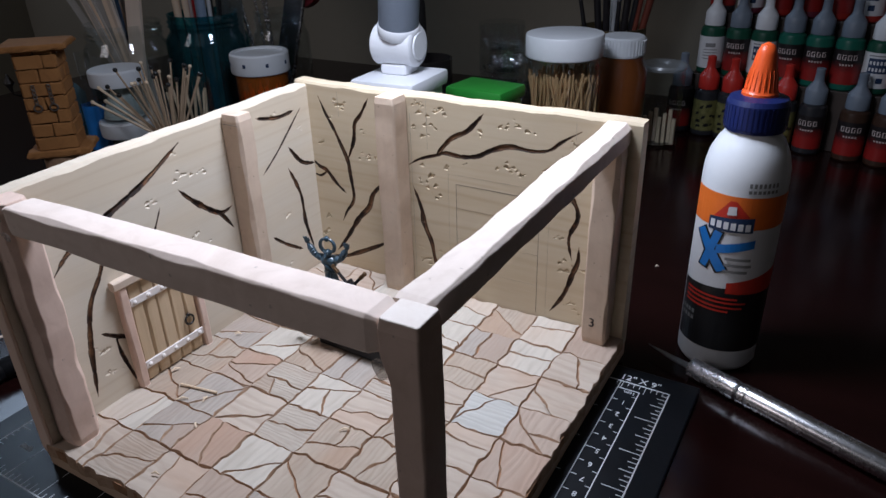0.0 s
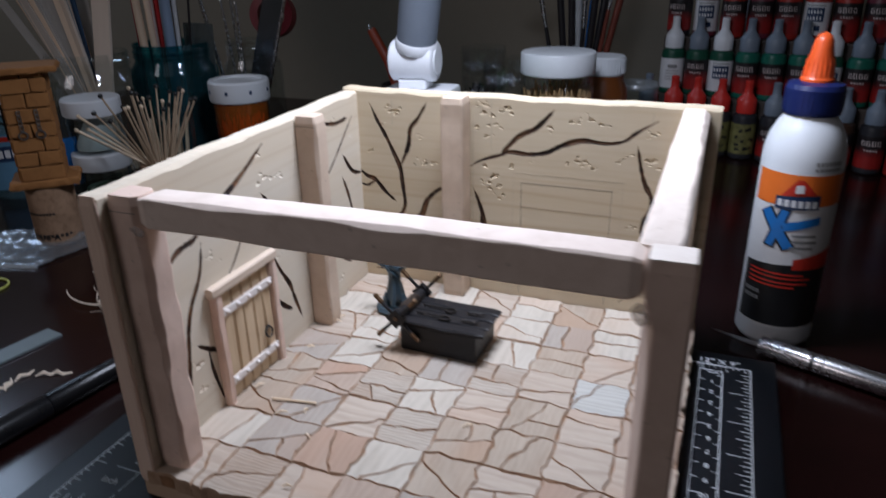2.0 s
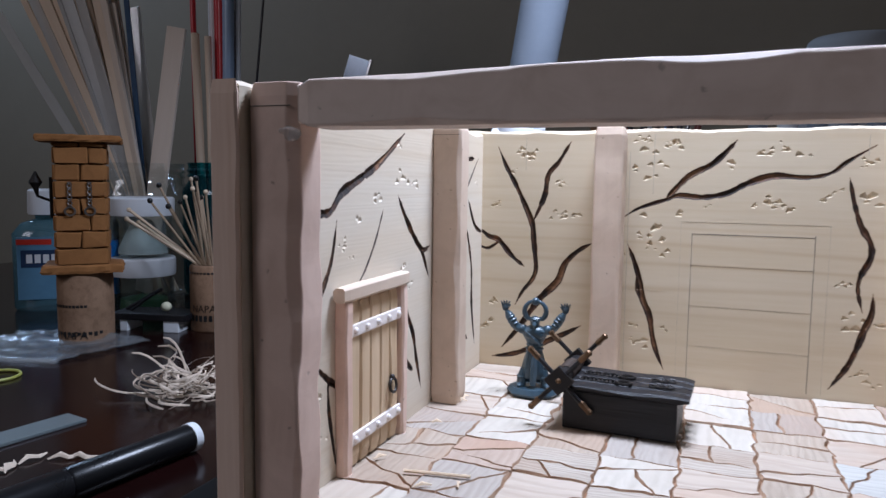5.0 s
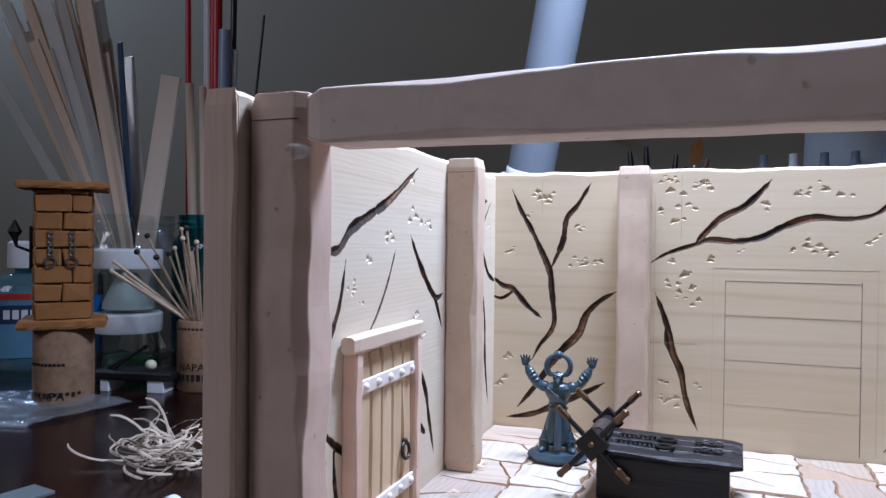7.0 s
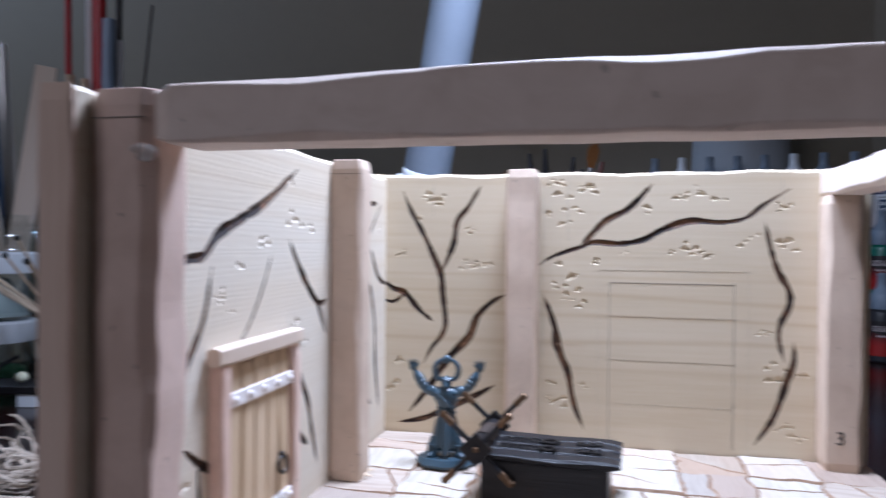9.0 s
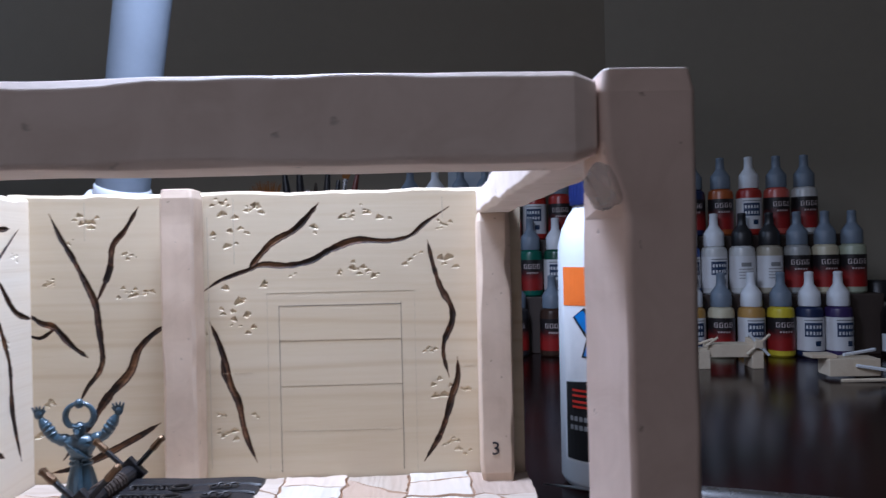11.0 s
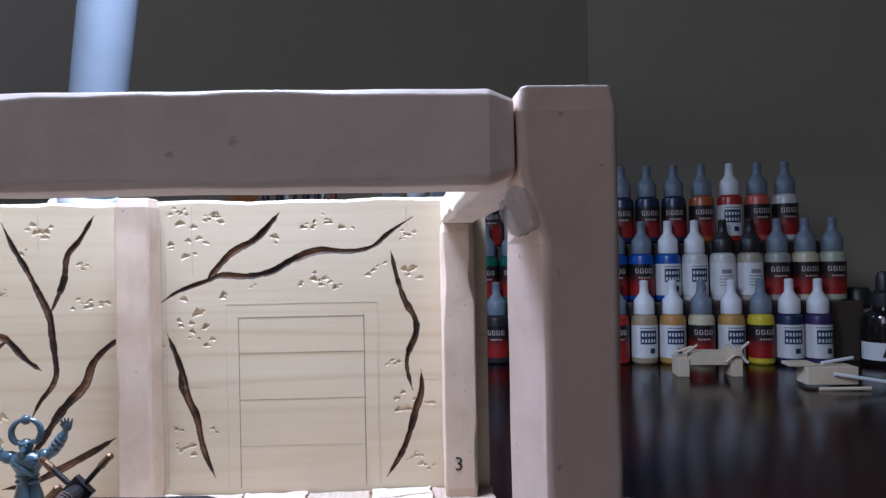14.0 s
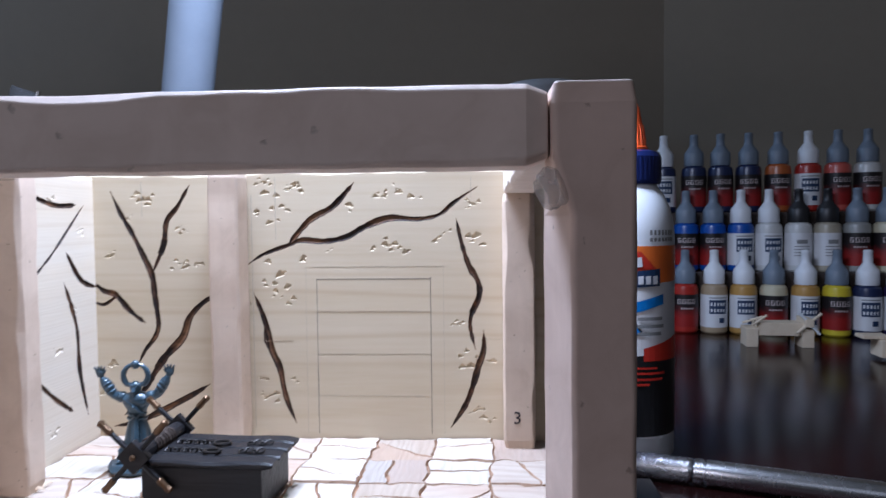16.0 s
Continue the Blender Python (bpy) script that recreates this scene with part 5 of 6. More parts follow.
CARD = wood("carved_cork_board", (0.30, 0.135, 0.042), (0.20, 0.085, 0.025), (1, 1, 1), 120, 0.85, 0.0003)


def hollow(r, h, wall=0.0018, foot=0.002, neck=None, seg=40):
    """An open glass vessel standing on z = 0."""
    top = neck if neck else [(r, h)]
    out = [(0, 0), (r * 0.92, 0), (r, 0.003)] + top
    inn = [(a - wall, z) for a, z in reversed(top)] + [(r - wall, 0.004 + foot), (0, foot + 0.001)]
    return lathe(out + inn, seg)


def fill(n, r, h, rad, material, parent, rng, name, spread=1.15, colour=None, low=0.75):
    """Loose thin sticks standing in a vessel."""
    for k in range(n):
        a, q = rng.uniform(0, 6.283), r * math.sqrt(rng.random())
        b_, q2 = a + rng.uniform(-0.9, 0.9), min(r, r * math.sqrt(rng.random()) * spread)
        bm = tube([(q * math.cos(a), q * math.sin(a), 0.003), (q2 * math.cos(b_), q2 * math.sin(b_), h * rng.uniform(low, 1))], [rad, rad], 5)
        part(name, bm, material, parent)


rng = random.Random(21)
jar = thing("toothpick_jar", "clear jar of wooden toothpicks with wide white lid", "jar", pose(0.0639, 0.2636, TZ) @ Matrix.Scale(1.03, 4))
part("jar_body", hollow(0.0320, 0.098, 0.0016, 0.002, [(0.0320, 0.094), (0.0305, 0.099), (0.0305, 0.1062)]), GLASS, jar, "", True)
fill(200, 0.0292, 0.097, 0.0009, PICK, jar, rng, "toothpick", 1.1, None, 0.86)
part("lid", lathe([(0, 0.1065), (0.0315, 0.1065), (0.0322, 0.1070), (0.0325, 0.1080), (0.0325, 0.1238), (0.0318, 0.1249), (0.0306, 0.1252), (0, 0.1250)], 56), WHITE_PL, jar, "smooth white plastic lid", True)

pill = thing("pill_bottle", "orange pill bottle of toothpicks with white cap", "bottle", pose(-0.2479, 0.2151, TZ))
part("bottle_body", hollow(0.0265, 0.078), AMBER, pill, "", True)
fill(40, 0.0215, 0.066, 0.0010, PICK, pill, rng, "toothpick", 1.1)
cap = part("cap", lathe([(0, 0.0785), (0.0290, 0.0785), (0.0298, 0.0800), (0.0298, 0.0970), (0.0285, 0.0985), (0.0240, 0.0985), (0.0235, 0.0965), (0, 0.0965)], 48), WHITE_PL, pill, "", True)
for k in range(8):
    a = math.radians(45 * k + 12)
    part("cap_mark", joined(bmesh.new(), box(-0.0014, 0.0014, -0.0003, 0.0003, 0.087, 0.0905), Matrix.Rotation(a, 4, "Z") @ Matrix.Translation((0, 0.0299, 0))), P_NAVY, cap)

amb = thing("amber_bottle", "dark amber plastic bottle with ribbed white cap", "bottle", pose(0.0939, 0.3342, TZ) @ Matrix.Scale(1.04, 4))
part("bottle_body", lathe([(0, 0), (0.0215, 0), (0.0230, 0.002), (0.0230, 0.082), (0.0185, 0.091), (0.0185, 0.095), (0, 0.095)], 40), BROWN_AMBER, amb, "", True)
b = lathe([(0, 0.0955), (0.0190, 0.0955), (0.0196, 0.097), (0.0192, 0.1110), (0.0180, 0.1122), (0, 0.1122)], 40)
for k in range(40):
    joined(b, box(-0.0005, 0.0005, 0.0191, 0.0201, 0.0975, 0.1100), Matrix.Rotation(2 * math.pi * k / 40, 4, "Z"))
part("cap", b, WHITE_PL, amb)

BEAD = plain("dark_metal_beads", (0.10, 0.10, 0.11), 0.25, 0.9, vary=0.4, size=0.002)
PALEBEAD = plain("pale_metal_beads", (0.45, 0.45, 0.46), 0.25, 0.9, vary=0.4, size=0.002)


def bead_stack(m, r, tiers, label):
    ob = thing("bead_container", label, "container", m, "stacked bead containers")
    h = 0.0235
    for k in range(tiers):
        z = k * h
        t = part("tier", lathe([(0, z + 0.001), (r - 0.001, z + 0.001), (r, z + 0.003), (r, z + h - 0.004), (r + 0.0008, z + h - 0.0035), (r + 0.0008, z + h - 0.001), (r - 0.001, z + h - 0.0005),
                             (r - 0.0018, z + h - 0.004), (r - 0.0018, z + 0.004), (0, z + 0.003)], 36), GLASS, ob, "", True)
        bb = bmesh.new()
        for i in range(60):
            a, q = rng.uniform(0, 6.283), (r - 0.0042) * math.sqrt(rng.random())
            joined(bb, torus(0.0016, 0.0006, 7, 4), pose(q * math.cos(a), q * math.sin(a), z + 0.0055 + rng.random() * 0.005, rng.uniform(0, 180), rng.uniform(0, 180)))
        part("bead_fill", bb, BEAD if k % 2 else PALEBEAD, t, "small loose metal beads")
    part("lid", lathe([(0, tiers * h), (r, tiers * h), (r, tiers * h + 0.004), (0, tiers * h + 0.005)], 36), GLASS, ob, "", True)


bead_stack(pose(0.014, 0.262, TZ), 0.0200, 5, "clear stacked screw containers of metal beads")
bead_stack(pose(-0.030, 0.335, TZ), 0.0230, 5, "taller clear stacked containers with dark beads")
grn = thing("green_box", "bright green plastic lidded box behind the model", "box", pose(0.026, 0.190, TZ, 0, 0, -6))
GREENP = plain("green_plastic", (0.03, 0.24, 0.03), 0.35, vary=0.1)
part("tub", box(-0.026, 0.024, -0.018, 0.018, 0, 0.086, 0.004), GREENP, grn, "", True)
part("lid", box(-0.028, 0.026, -0.020, 0.020, 0.0865, 0.097, 0.003), GREENP, grn, "", True)
part("sticker", box(-0.020, -0.006, -0.0186, -0.0181, 0.05, 0.075), P_WHITE, grn)

gl = thing("drinking_glass", "small glass of pale wooden sticks with grey lid", "glass", pose(0.121, 0.386, TZ))
part("glass_body", hollow(0.0215, 0.078), GLASS, gl, "", True)
part("lid", lathe([(0, 0.0785), (0.0215, 0.0785), (0.0225, 0.081), (0.0215, 0.0835), (0, 0.0840)], 36), HAZE, gl, "", True)
for k in range(7):
    part("stick", box(-0.014 + 0.0048 * k, -0.0105 + 0.0048 * k, -0.004 + 0.002 * (k % 3), -0.001 + 0.002 * (k % 3), 0.004, 0.030 + 0.004 * (k % 3)), PALE_STICK, gl)

# brushes in a patterned cup
CUPM = plain("bronze_patterned_cup", (0.13, 0.10, 0.05), 0.45, 0.5, vary=0.5, size=0.005, relief=0.0006)
cup = thing("brush_cup", "dark bronze patterned cup full of paint brushes", "cup", pose(0.0415, 0.468, TZ))
b = hollow(0.0330, 0.100, 0.002, 0.002, [(0.0340, 0.088), (0.0360, 0.092), (0.0360, 0.101)])
for k in range(16):
    joined(b, torus(0.0050, 0.0007, 12, 4), Matrix.Rotation(2 * math.pi * k / 16, 4, "Z") @ Matrix.Translation((0.0342, 0, 0.076)) @ pose(0, 0, 0, 0, 90, 0))
part("cup_body", b, CUPM, cup, "", True)
DARKH = plain("dark_lacquered_handle", (0.02, 0.018, 0.02), 0.3, vary=0.2)
BROWNH = plain("red_brown_handle", (0.16, 0.04, 0.025), 0.35, vary=0.2)
BRISTLE = plain("orange_bristle", (0.27, 0.11, 0.025), 0.8, vary=0.3, size=0.002)
DARKB = plain("dark_bristle", (0.06, 0.045, 0.035), 0.85, vary=0.3, size=0.002)


def brush(tip, kind, handle, up=True):
    ob = thing("paint_brush", {"fan": "fan paint brush with golden bristles in the cup", "flat": "flat brush with orange bristles in the cup", "round": "dark round paint brush in the cup",
                               "end": "dark brush handle end pointing up in the cup"}[kind], "brush", None, "brushes in the cup")
    tip = (tip[0] - 0.0085, tip[1], tip[2])
    foot = Vector((0.0415 + (tip[0] - 0.0415) * 0.25, 0.468 + (tip[1] - 0.468) * 0.25, TZ + 0.006))
    t = Vector(tip)
    d = (t - foot).normalized()
    L = (t - foot).length
    P = lambda s: foot + d * s
    if kind == "end":
        part("handle", tube([P(0), P(L * 0.5), P(L * 0.85), P(L)], [0.0022, 0.0038, 0.0042, 0.0022], 10), handle, ob, "", True)
        return
    part("handle", tube([P(0), P(L * 0.35), P(L * 0.68)], [0.0015, 0.0030, 0.0022], 10), handle, ob, "", True)
    part("ferrule", tube([P(L * 0.67), P(L * 0.86)], [0.0024, 0.0028], 12), STEEL, ob, "", True)
    bm = bmesh.new()
    side = d.cross(Vector((0, 1, 0))).normalized()
    n = 26 if kind == "fan" else 18
    wide = {"fan": 0.020, "flat": 0.0065, "round": 0.002}[kind]
    for k in range(n):
        s = 2 * k / (n - 1) - 1
        start = P(L * 0.855) + side * s * 0.0024
        end = P(L * (1 - 0.04 * s * s - 0.02 * rng.random())) + side * s * wide + Vector((0, rng.uniform(-0.002, 0.002), 0))
        joined(bm, tube([start, (start + end) / 2 + side * s * wide * 0.15, end], [0.0008, 0.0009, 0.0003], 4))
    part("bristle_tuft", bm, DARKB if kind == "round" else BRISTLE, ob)


brush((0.000, 0.462, 0.170), "fan", DARKH)
brush((0.0937, 0.462, 0.200), "flat", BROWNH)
brush((0.0225, 0.466, 0.187), "end", DARKH)
brush((0.0402, 0.458, 0.191), "end", DARKH)
brush((0.056, 0.470, 0.168), "round", DARKH)
brush((0.0707, 0.464, 0.182), "end", DARKH)
brush((0.1015, 0.470, 0.177), "end", BROWNH)
brush((0.080, 0.476, 0.170), "end", DARKH)
brush((0.046, 0.480, 0.160), "end", plain("white_handle", (0.6, 0.6, 0.6), 0.4))
brush((0.064, 0.482, 0.158), "end", P_BLUE)

# sculpting tools behind the lamp
holder = thing("tool_tumbler", "dark smoked tumbler holding a red and a black tool", "tumbler", pose(-0.112, 0.322, TZ))
part("tumbler_body", hollow(0.0270, 0.082), clear("smoked_plastic", (0.12, 0.11, 0.11), 0.1, 0.7), holder, "", True)
REDH = plain("red_orange_handle", (0.30, 0.05, 0.02), 0.4, vary=0.15)
red = thing("red_tool", "red-orange handled tool leaning in the tumbler", "tool")
part("handle", tube([(-0.107, 0.322, 0.0), (-0.135, 0.328, 0.085), (-0.155, 0.331, 0.117)], [0.003, 0.0052, 0.0050], 12), REDH, red, "", True)
part("tip", tube([(-0.155, 0.331, 0.117), (-0.158, 0.332, 0.122)], [0.004, 0.0015], 10), STEEL, red, "", True)
single("black_tool", tube([(-0.112, 0.316, 0.0), (-0.110, 0.312, 0.08), (-0.1094, 0.310, 0.118), (-0.109, 0.310, 0.136)], [0.003, 0.0048, 0.0046, 0.0012], 12, True, 0.6), DARKH, "black spatula tool standing in the tumbler", "tool", smooth=True)

# grey tapered shade against the wall
SHADE = plain("pale_grey_shade", (0.40, 0.42, 0.45), 0.7, vary=0.05, size=0.05)
can = thing("grey_canister", "plain pale grey tapered canister behind paint rack", "canister", pose(0.247, 0.5585, 0))
part("body", lathe([(0, TZ), (0.060, TZ), (0.0600, TZ + 0.01), (0.0515, 0.226), (0, 0.226)], 56), SHADE, can, "", True)
part("lid", lathe([(0, 0.2262), (0.0520, 0.2262), (0.0520, 0.231), (0.0508, 0.246), (0.049, 0.253), (0.045, 0.2565), (0, 0.2575)], 56), SHADE, can, "", True)
single("wall_clip", box(-0.0075, 0.0075, -0.006, 0.0, -0.005, 0.005, 0.0012), P_BLACK, "small black clip fixed to the wall", "clip", pose(-0.0188, 0.6198, 0.2263, 0, 8, 0))

# ---- left side of the table ----
cork = thing("cork_stopper", "printed wine cork standing under the brick pillar", "cork", pose(-0.2893, 0.0118, TZ))
part("cork_body", lathe([(0, 0), (0.0165, 0), (0.0176, 0.0012), (0.0178, 0.024), (0.0176, 0.0480), (0.0166, 0.0493), (0, 0.0493)], 36), CORK, cork, "", True)
b = bmesh.new()
for k in range(14):
    wrap(0.0178, -160 + 11 * k, -153 + 11 * k, 0.0068 + 0.001 * (k % 2), 0.0098, 0.00015, b, 2)
    if k > 2:
        wrap(0.0178, -150 + 8 * k, -144 + 8 * k, 0.0262, 0.0280, 0.00015, b, 2)
part("cork_print", b, P_BLACK, cork, "dark unreadable printed marks")


def torn_plate(x, y, z0, z1):
    """A thin plate of cork with torn, uneven edges."""
    bm, n = bmesh.new(), 14
    rows = []
    for z, s in ((z0, 0.97), (z0 + 0.3 * (z1 - z0), 1.0), (z0 + 0.8 * (z1 - z0), 0.99), (z1, 0.95)):
        ring_ = []
        for side_ in range(4):
            for k in range(n):
                t = 2 * k / n - 1
                px, py = ((t * x, -y), (x, t * y), (-t * x, y), (-x, -t * y))[side_]
                w = s + 0.05 * noise.noise((px * 260, py * 260, z * 400))
                ring_.append(bm.verts.new((px * w, py * w, z + 0.0005 * noise.noise((px * 180, py * 180, 5)))))
        rows.append(ring_)
    for a, b_ in zip(rows, rows[1:]):
        for k in range(4 * n):
            bm.faces.new((a[k], a[(k + 1) % (4 * n)], b_[(k + 1) % (4 * n)], b_[k]))
    bm.faces.new(rows[0])
    bm.faces.new(rows[-1])
    return bm


pillar = thing("brick_pillar_model", "orange-brown carved cork brick pillar with hanging chains", "miniature", pose(-0.2890, 0.0115, TZ + 0.0494, 0, 0, 44) @ Matrix.Diagonal((1, 1, 0.907, 1)))
part("foot_plate", torn_plate(0.0245, 0.0190, 0, 0.0062), CARD, pillar)
part("core", box(-0.0138, 0.0138, -0.0138, 0.0138, 0.0060, 0.0955), plain("dark_mortar", (0.07, 0.035, 0.015), 0.9, vary=0.3, size=0.004), pillar)
z, row = 0.0063, 0
while z < 0.094:
    h = min(0.0122, 0.0953 - z)
    cuts = (0.0, 0.5, 1.0) if row % 2 else (0.0, 1.0) if row % 4 == 0 else (0.0, 0.68, 1.0)
    for side in range(4):
        for a, c in zip(cuts, cuts[1:]):
            bb = box(-0.0155 + 0.0310 * a + 0.0006, -0.0155 + 0.0310 * c - 0.0006, -0.0159 - rng.uniform(0, 0.0006), -0.0134, z + 0.0005, z + h - 0.0005, 0.0007, seg=1)
            for v in bb.verts:
                v.co += Vector((rng.uniform(-1, 1), rng.uniform(-0.4, 0.4), rng.uniform(-1, 1))) * 0.0007
            part("brick", joined(bmesh.new(), bb, Matrix.Rotation(math.pi / 2 * side, 4, "Z")), CARD, pillar)
    z, row = z + h, row + 1
part("cap_plate", torn_plate(0.0255, 0.0205, 0.0955, 0.1005), CARD, pillar)
for x in (-0.0062, 0.0056):
    ch = bmesh.new()
    for k in range(9):
        joined(ch, torus(0.0013, 0.0004, 9, 5), Matrix.Translation((x, -0.0172, 0.066 - 0.0021 * k)) @ pose(0, 0, 0, 0, 90 if k % 2 else 20, 90))
    joined(ch, torus(0.0030, 0.0007, 16, 6), Matrix.Translation((x, -0.0175, 0.0455)) @ pose(0, 0, 0, 86, 0, 0))
    part("chain", ch, plain("bright_chain", (0.30, 0.29, 0.28), 0.3, 0.9, vary=0.2), pillar, "thin chain ending in a ring", True)
part("torch", tube([(-0.0180, 0, 0.052), (-0.0265, 0, 0.056), (-0.0275, 0, 0.062), (-0.0275, 0, 0.066), (-0.0275, 0, 0.074)], [0.001, 0.001, 0.0018, 0.0042, 0.0006], 10), IRON, pillar, "black iron wall torch", True)
part("torch_plate", box(-0.0192, -0.0176, -0.005, 0.005, 0.040, 0.070, 0.0004), IRON, pillar)

twin = thing("stacked_jars", "two small clear jars stacked with white lids", "jar", pose(-0.3265, 0.1030, TZ))
for z0 in (0.0, 0.0490):
    jr = part("jar_body", joined(bmesh.new(), hollow(0.0235, 0.036, 0.0015, 0.0015, [(0.0235, 0.030), (0.0222, 0.034), (0.0222, 0.036)]), Matrix.Translation((0, 0, z0))), GLASS, twin, "", True)
    part("lid", joined(bmesh.new(), lathe([(0, 0.0335), (0.0245, 0.0335), (0.0252, 0.035), (0.0252, 0.0470), (0.0240, 0.0484), (0, 0.0484)], 44), Matrix.Translation((0, 0, z0))), WHITE_PL, twin, "", True)
part("powder", lathe([(0, 0.0515), (0.0190, 0.0515), (0.0185, 0.056), (0.0120, 0.070), (0.0070, 0.078), (0, 0.080)], 28), plain("pale_grey_powder", (0.42, 0.47, 0.46), 0.9, vary=0.1), twin, "heap of pale powder", True)
part("putty", lathe([(0, 0.003), (0.019, 0.003), (0.018, 0.014), (0, 0.018)], 24), plain("green_putty", (0.03, 0.09, 0.04), 0.5), twin)

tray = thing("miniature_tray", "dark wooden miniature tray with white foot and pebble", "miniature", pose(-0.2770, 0.0640, TZ, 0, 0, 14))
part("tray_plate", box(-0.030, 0.030, -0.014, 0.014, 0.0085, 0.0135, 0.0008), BLACKWOOD, tray)
for x, w in ((-0.022, 0.006), (0.012, 0.012)):
    part("foot", box(x, x + w, -0.013, 0.008, 0, 0.0084, 0.0006), WHITE_PL, tray)
part("pebble", ball(0.0040, Matrix.Translation((0.010, -0.004, 0.0178)) @ Matrix.Diagonal((1, 1, 0.9, 1)), 12), plain("cream_pebble", (0.66, 0.64, 0.46), 0.5), tray, "", True)
part("strut", tube([(-0.024, 0.0, 0.014), (0.004, 0.002, 0.030)], 0.0014, 6), BLACKWOOD, tray)
part("strut", tube([(-0.018, -0.004, 0.014), (0.000, -0.003, 0.027)], 0.0012, 6), BLACKWOOD, tray)

slim = thing("slim_bottle", "slim clear bottle with dark blue label", "bottle", pose(-0.3560, 0.0920, TZ))
part("bottle_body", lathe([(0, 0), (0.0105, 0), (0.0110, 0.002), (0.0110, 0.075), (0.006, 0.084), (0.0055, 0.092), (0, 0.092)], 28), GLASS, slim, "", True)
part("label", wrap(0.0110, -200, 20, 0.018, 0.062, 0.0002, n=24), P_BLUE, slim)
part("cap", lathe([(0, 0.0922), (0.0065, 0.0922), (0.0068, 0.094), (0.0065, 0.112), (0, 0.113)], 20), GLASS, slim, "", True)

san = thing("sanitizer_bottle", "clear blue hand gel bottle with white cap", "bottle", pose(-0.4177, 0.0924, TZ, 0, 0, 40) @ Matrix.Diagonal((1, 1, 0.90, 1)))
part("bottle_body", lathe([(0, 0), (0.027, 0), (0.029, 0.003), (0.029, 0.072), (0.022, 0.082), (0.011, 0.086), (0.011, 0.090), (0, 0.090)], 40, 0.62), clear("blue_gel", (0.35, 0.62, 0.74), 0.1, 0.8), san, "", True)
b = lathe([(0, 0.0902), (0.0160, 0.0902), (0.0165, 0.092), (0.0160, 0.112), (0.0140, 0.114), (0, 0.114)], 32)
part("cap", b, WHITE_PL, san, "", True)
lb = part("label", box(-0.022, 0.022, -0.0189, -0.0183, 0.012, 0.070, 0.0002), plain("pale_blue_label", (0.10, 0.22, 0.34), 0.5, vary=0.1), san)
part("label_top", box(-0.022, 0.004, -0.0193, -0.0190, 0.063, 0.068), P_RED, lb)
part("brand_block", box(-0.019, 0.019, -0.0193, -0.0190, 0.042, 0.058), P_NAVY, lb)
b = bmesh.new()
for k in range(5):
    box(-0.015 + 0.0062 * k, -0.0105 + 0.0062 * k, -0.0196, -0.0194, 0.046, 0.054, bm=b)
part("brand_print", b, P_WHITE, lb)



def wrapped_word(words, size, r, angle, z, parent):
    """Letters bent round a cylinder."""
    ob = writing(words, size, Matrix.Identity(4), P_BLACK, parent, "cork_word")
    for v in ob.data.vertices:
        a = radians(angle) + v.co.x / r
        v.co = Vector(((r + 0.00015) * math.cos(a), (r + 0.00015) * math.sin(a), z + v.co.y))


wrapped_word("NAPA", 0.0075, 0.0178, -72, 0.0050, cork)
pins = thing("pin_cork", "wine cork stuck full of headed wooden sticks", "cork", pose(-0.2390, 0.0840, TZ))
part("cork_body", lathe([(0, 0), (0.0170, 0), (0.0180, 0.0012), (0.0180, 0.0475), (0.0170, 0.0490), (0.0125, 0.0490), (0.0110, 0.043), (0, 0.042)], 36), CORK, pins, "", True)
b = bmesh.new()
for k in range(10):
    wrap(0.0180, -150 + 12 * k, -142 + 12 * k, 0.008, 0.0125, 0.00015, b, 2)
    wrap(0.0180, -140 + 9 * k, -134 + 9 * k, 0.043, 0.0445, 0.00015, b, 2)
part("cork_print", b, P_BLACK, pins)
wrapped_word("NAPA", 0.0075, 0.0180, -80, 0.0150, pins)
BLACKHEAD = plain("black_bead", (0.012, 0.012, 0.012), 0.3)
PIN = plain("pin_stick_wood", (0.40, 0.29, 0.19), 0.7, vary=0.15, size=0.004)
for k in range(24):
    a = 2.4 * k + 0.3
    lean = 0.14 + 0.50 * ((k * 7) % 17) / 17
    L = 0.054 + 0.019 * ((k * 5) % 11) / 11
    d = Vector((math.sin(lean) * math.cos(a), math.sin(lean) * math.sin(a), math.cos(lean)))
    s = Vector((0.0075 * math.cos(a), 0.0075 * math.sin(a), 0.0445))
    st = part("stick", tube([s, s + d * L], [0.0009, 0.0008], 6), PIN, pins)
    if k % 3 != 2:
        part("bead", ball(0.0021, Matrix.Translation(s + d * (L + 0.001)), 10), BLACKHEAD, st, "black bead head", True)
    else:
        part("bead", ball(0.0017, Matrix.Translation(s + d * (L + 0.001)), 8), PALE_STICK, st, "pale rounded end", True)
for a, L in ((195, 0.075), (206, 0.060), (222, 0.066)):
    d = Vector((math.sin(0.95) * math.cos(radians(a)), math.sin(0.95) * math.sin(radians(a)), math.cos(0.95)))
    s = Vector((0.006 * math.cos(radians(a)), 0.006 * math.sin(radians(a)), 0.0450))
    st = part("stick", tube([s, s + d * L], 0.0012, 6), PALE_STICK, pins)
    part("bead", ball(0.0018, Matrix.Translation(s + d * L), 8), PALE_STICK, st, "pale rounded end", True)
box_ = thing("acrylic_cup", "clear acrylic cup with a few sticks inside", "cup", pose(-0.2760, 0.1390, TZ))
part("cup_body", hollow(0.0240, 0.082), GLASS, box_, "", True)
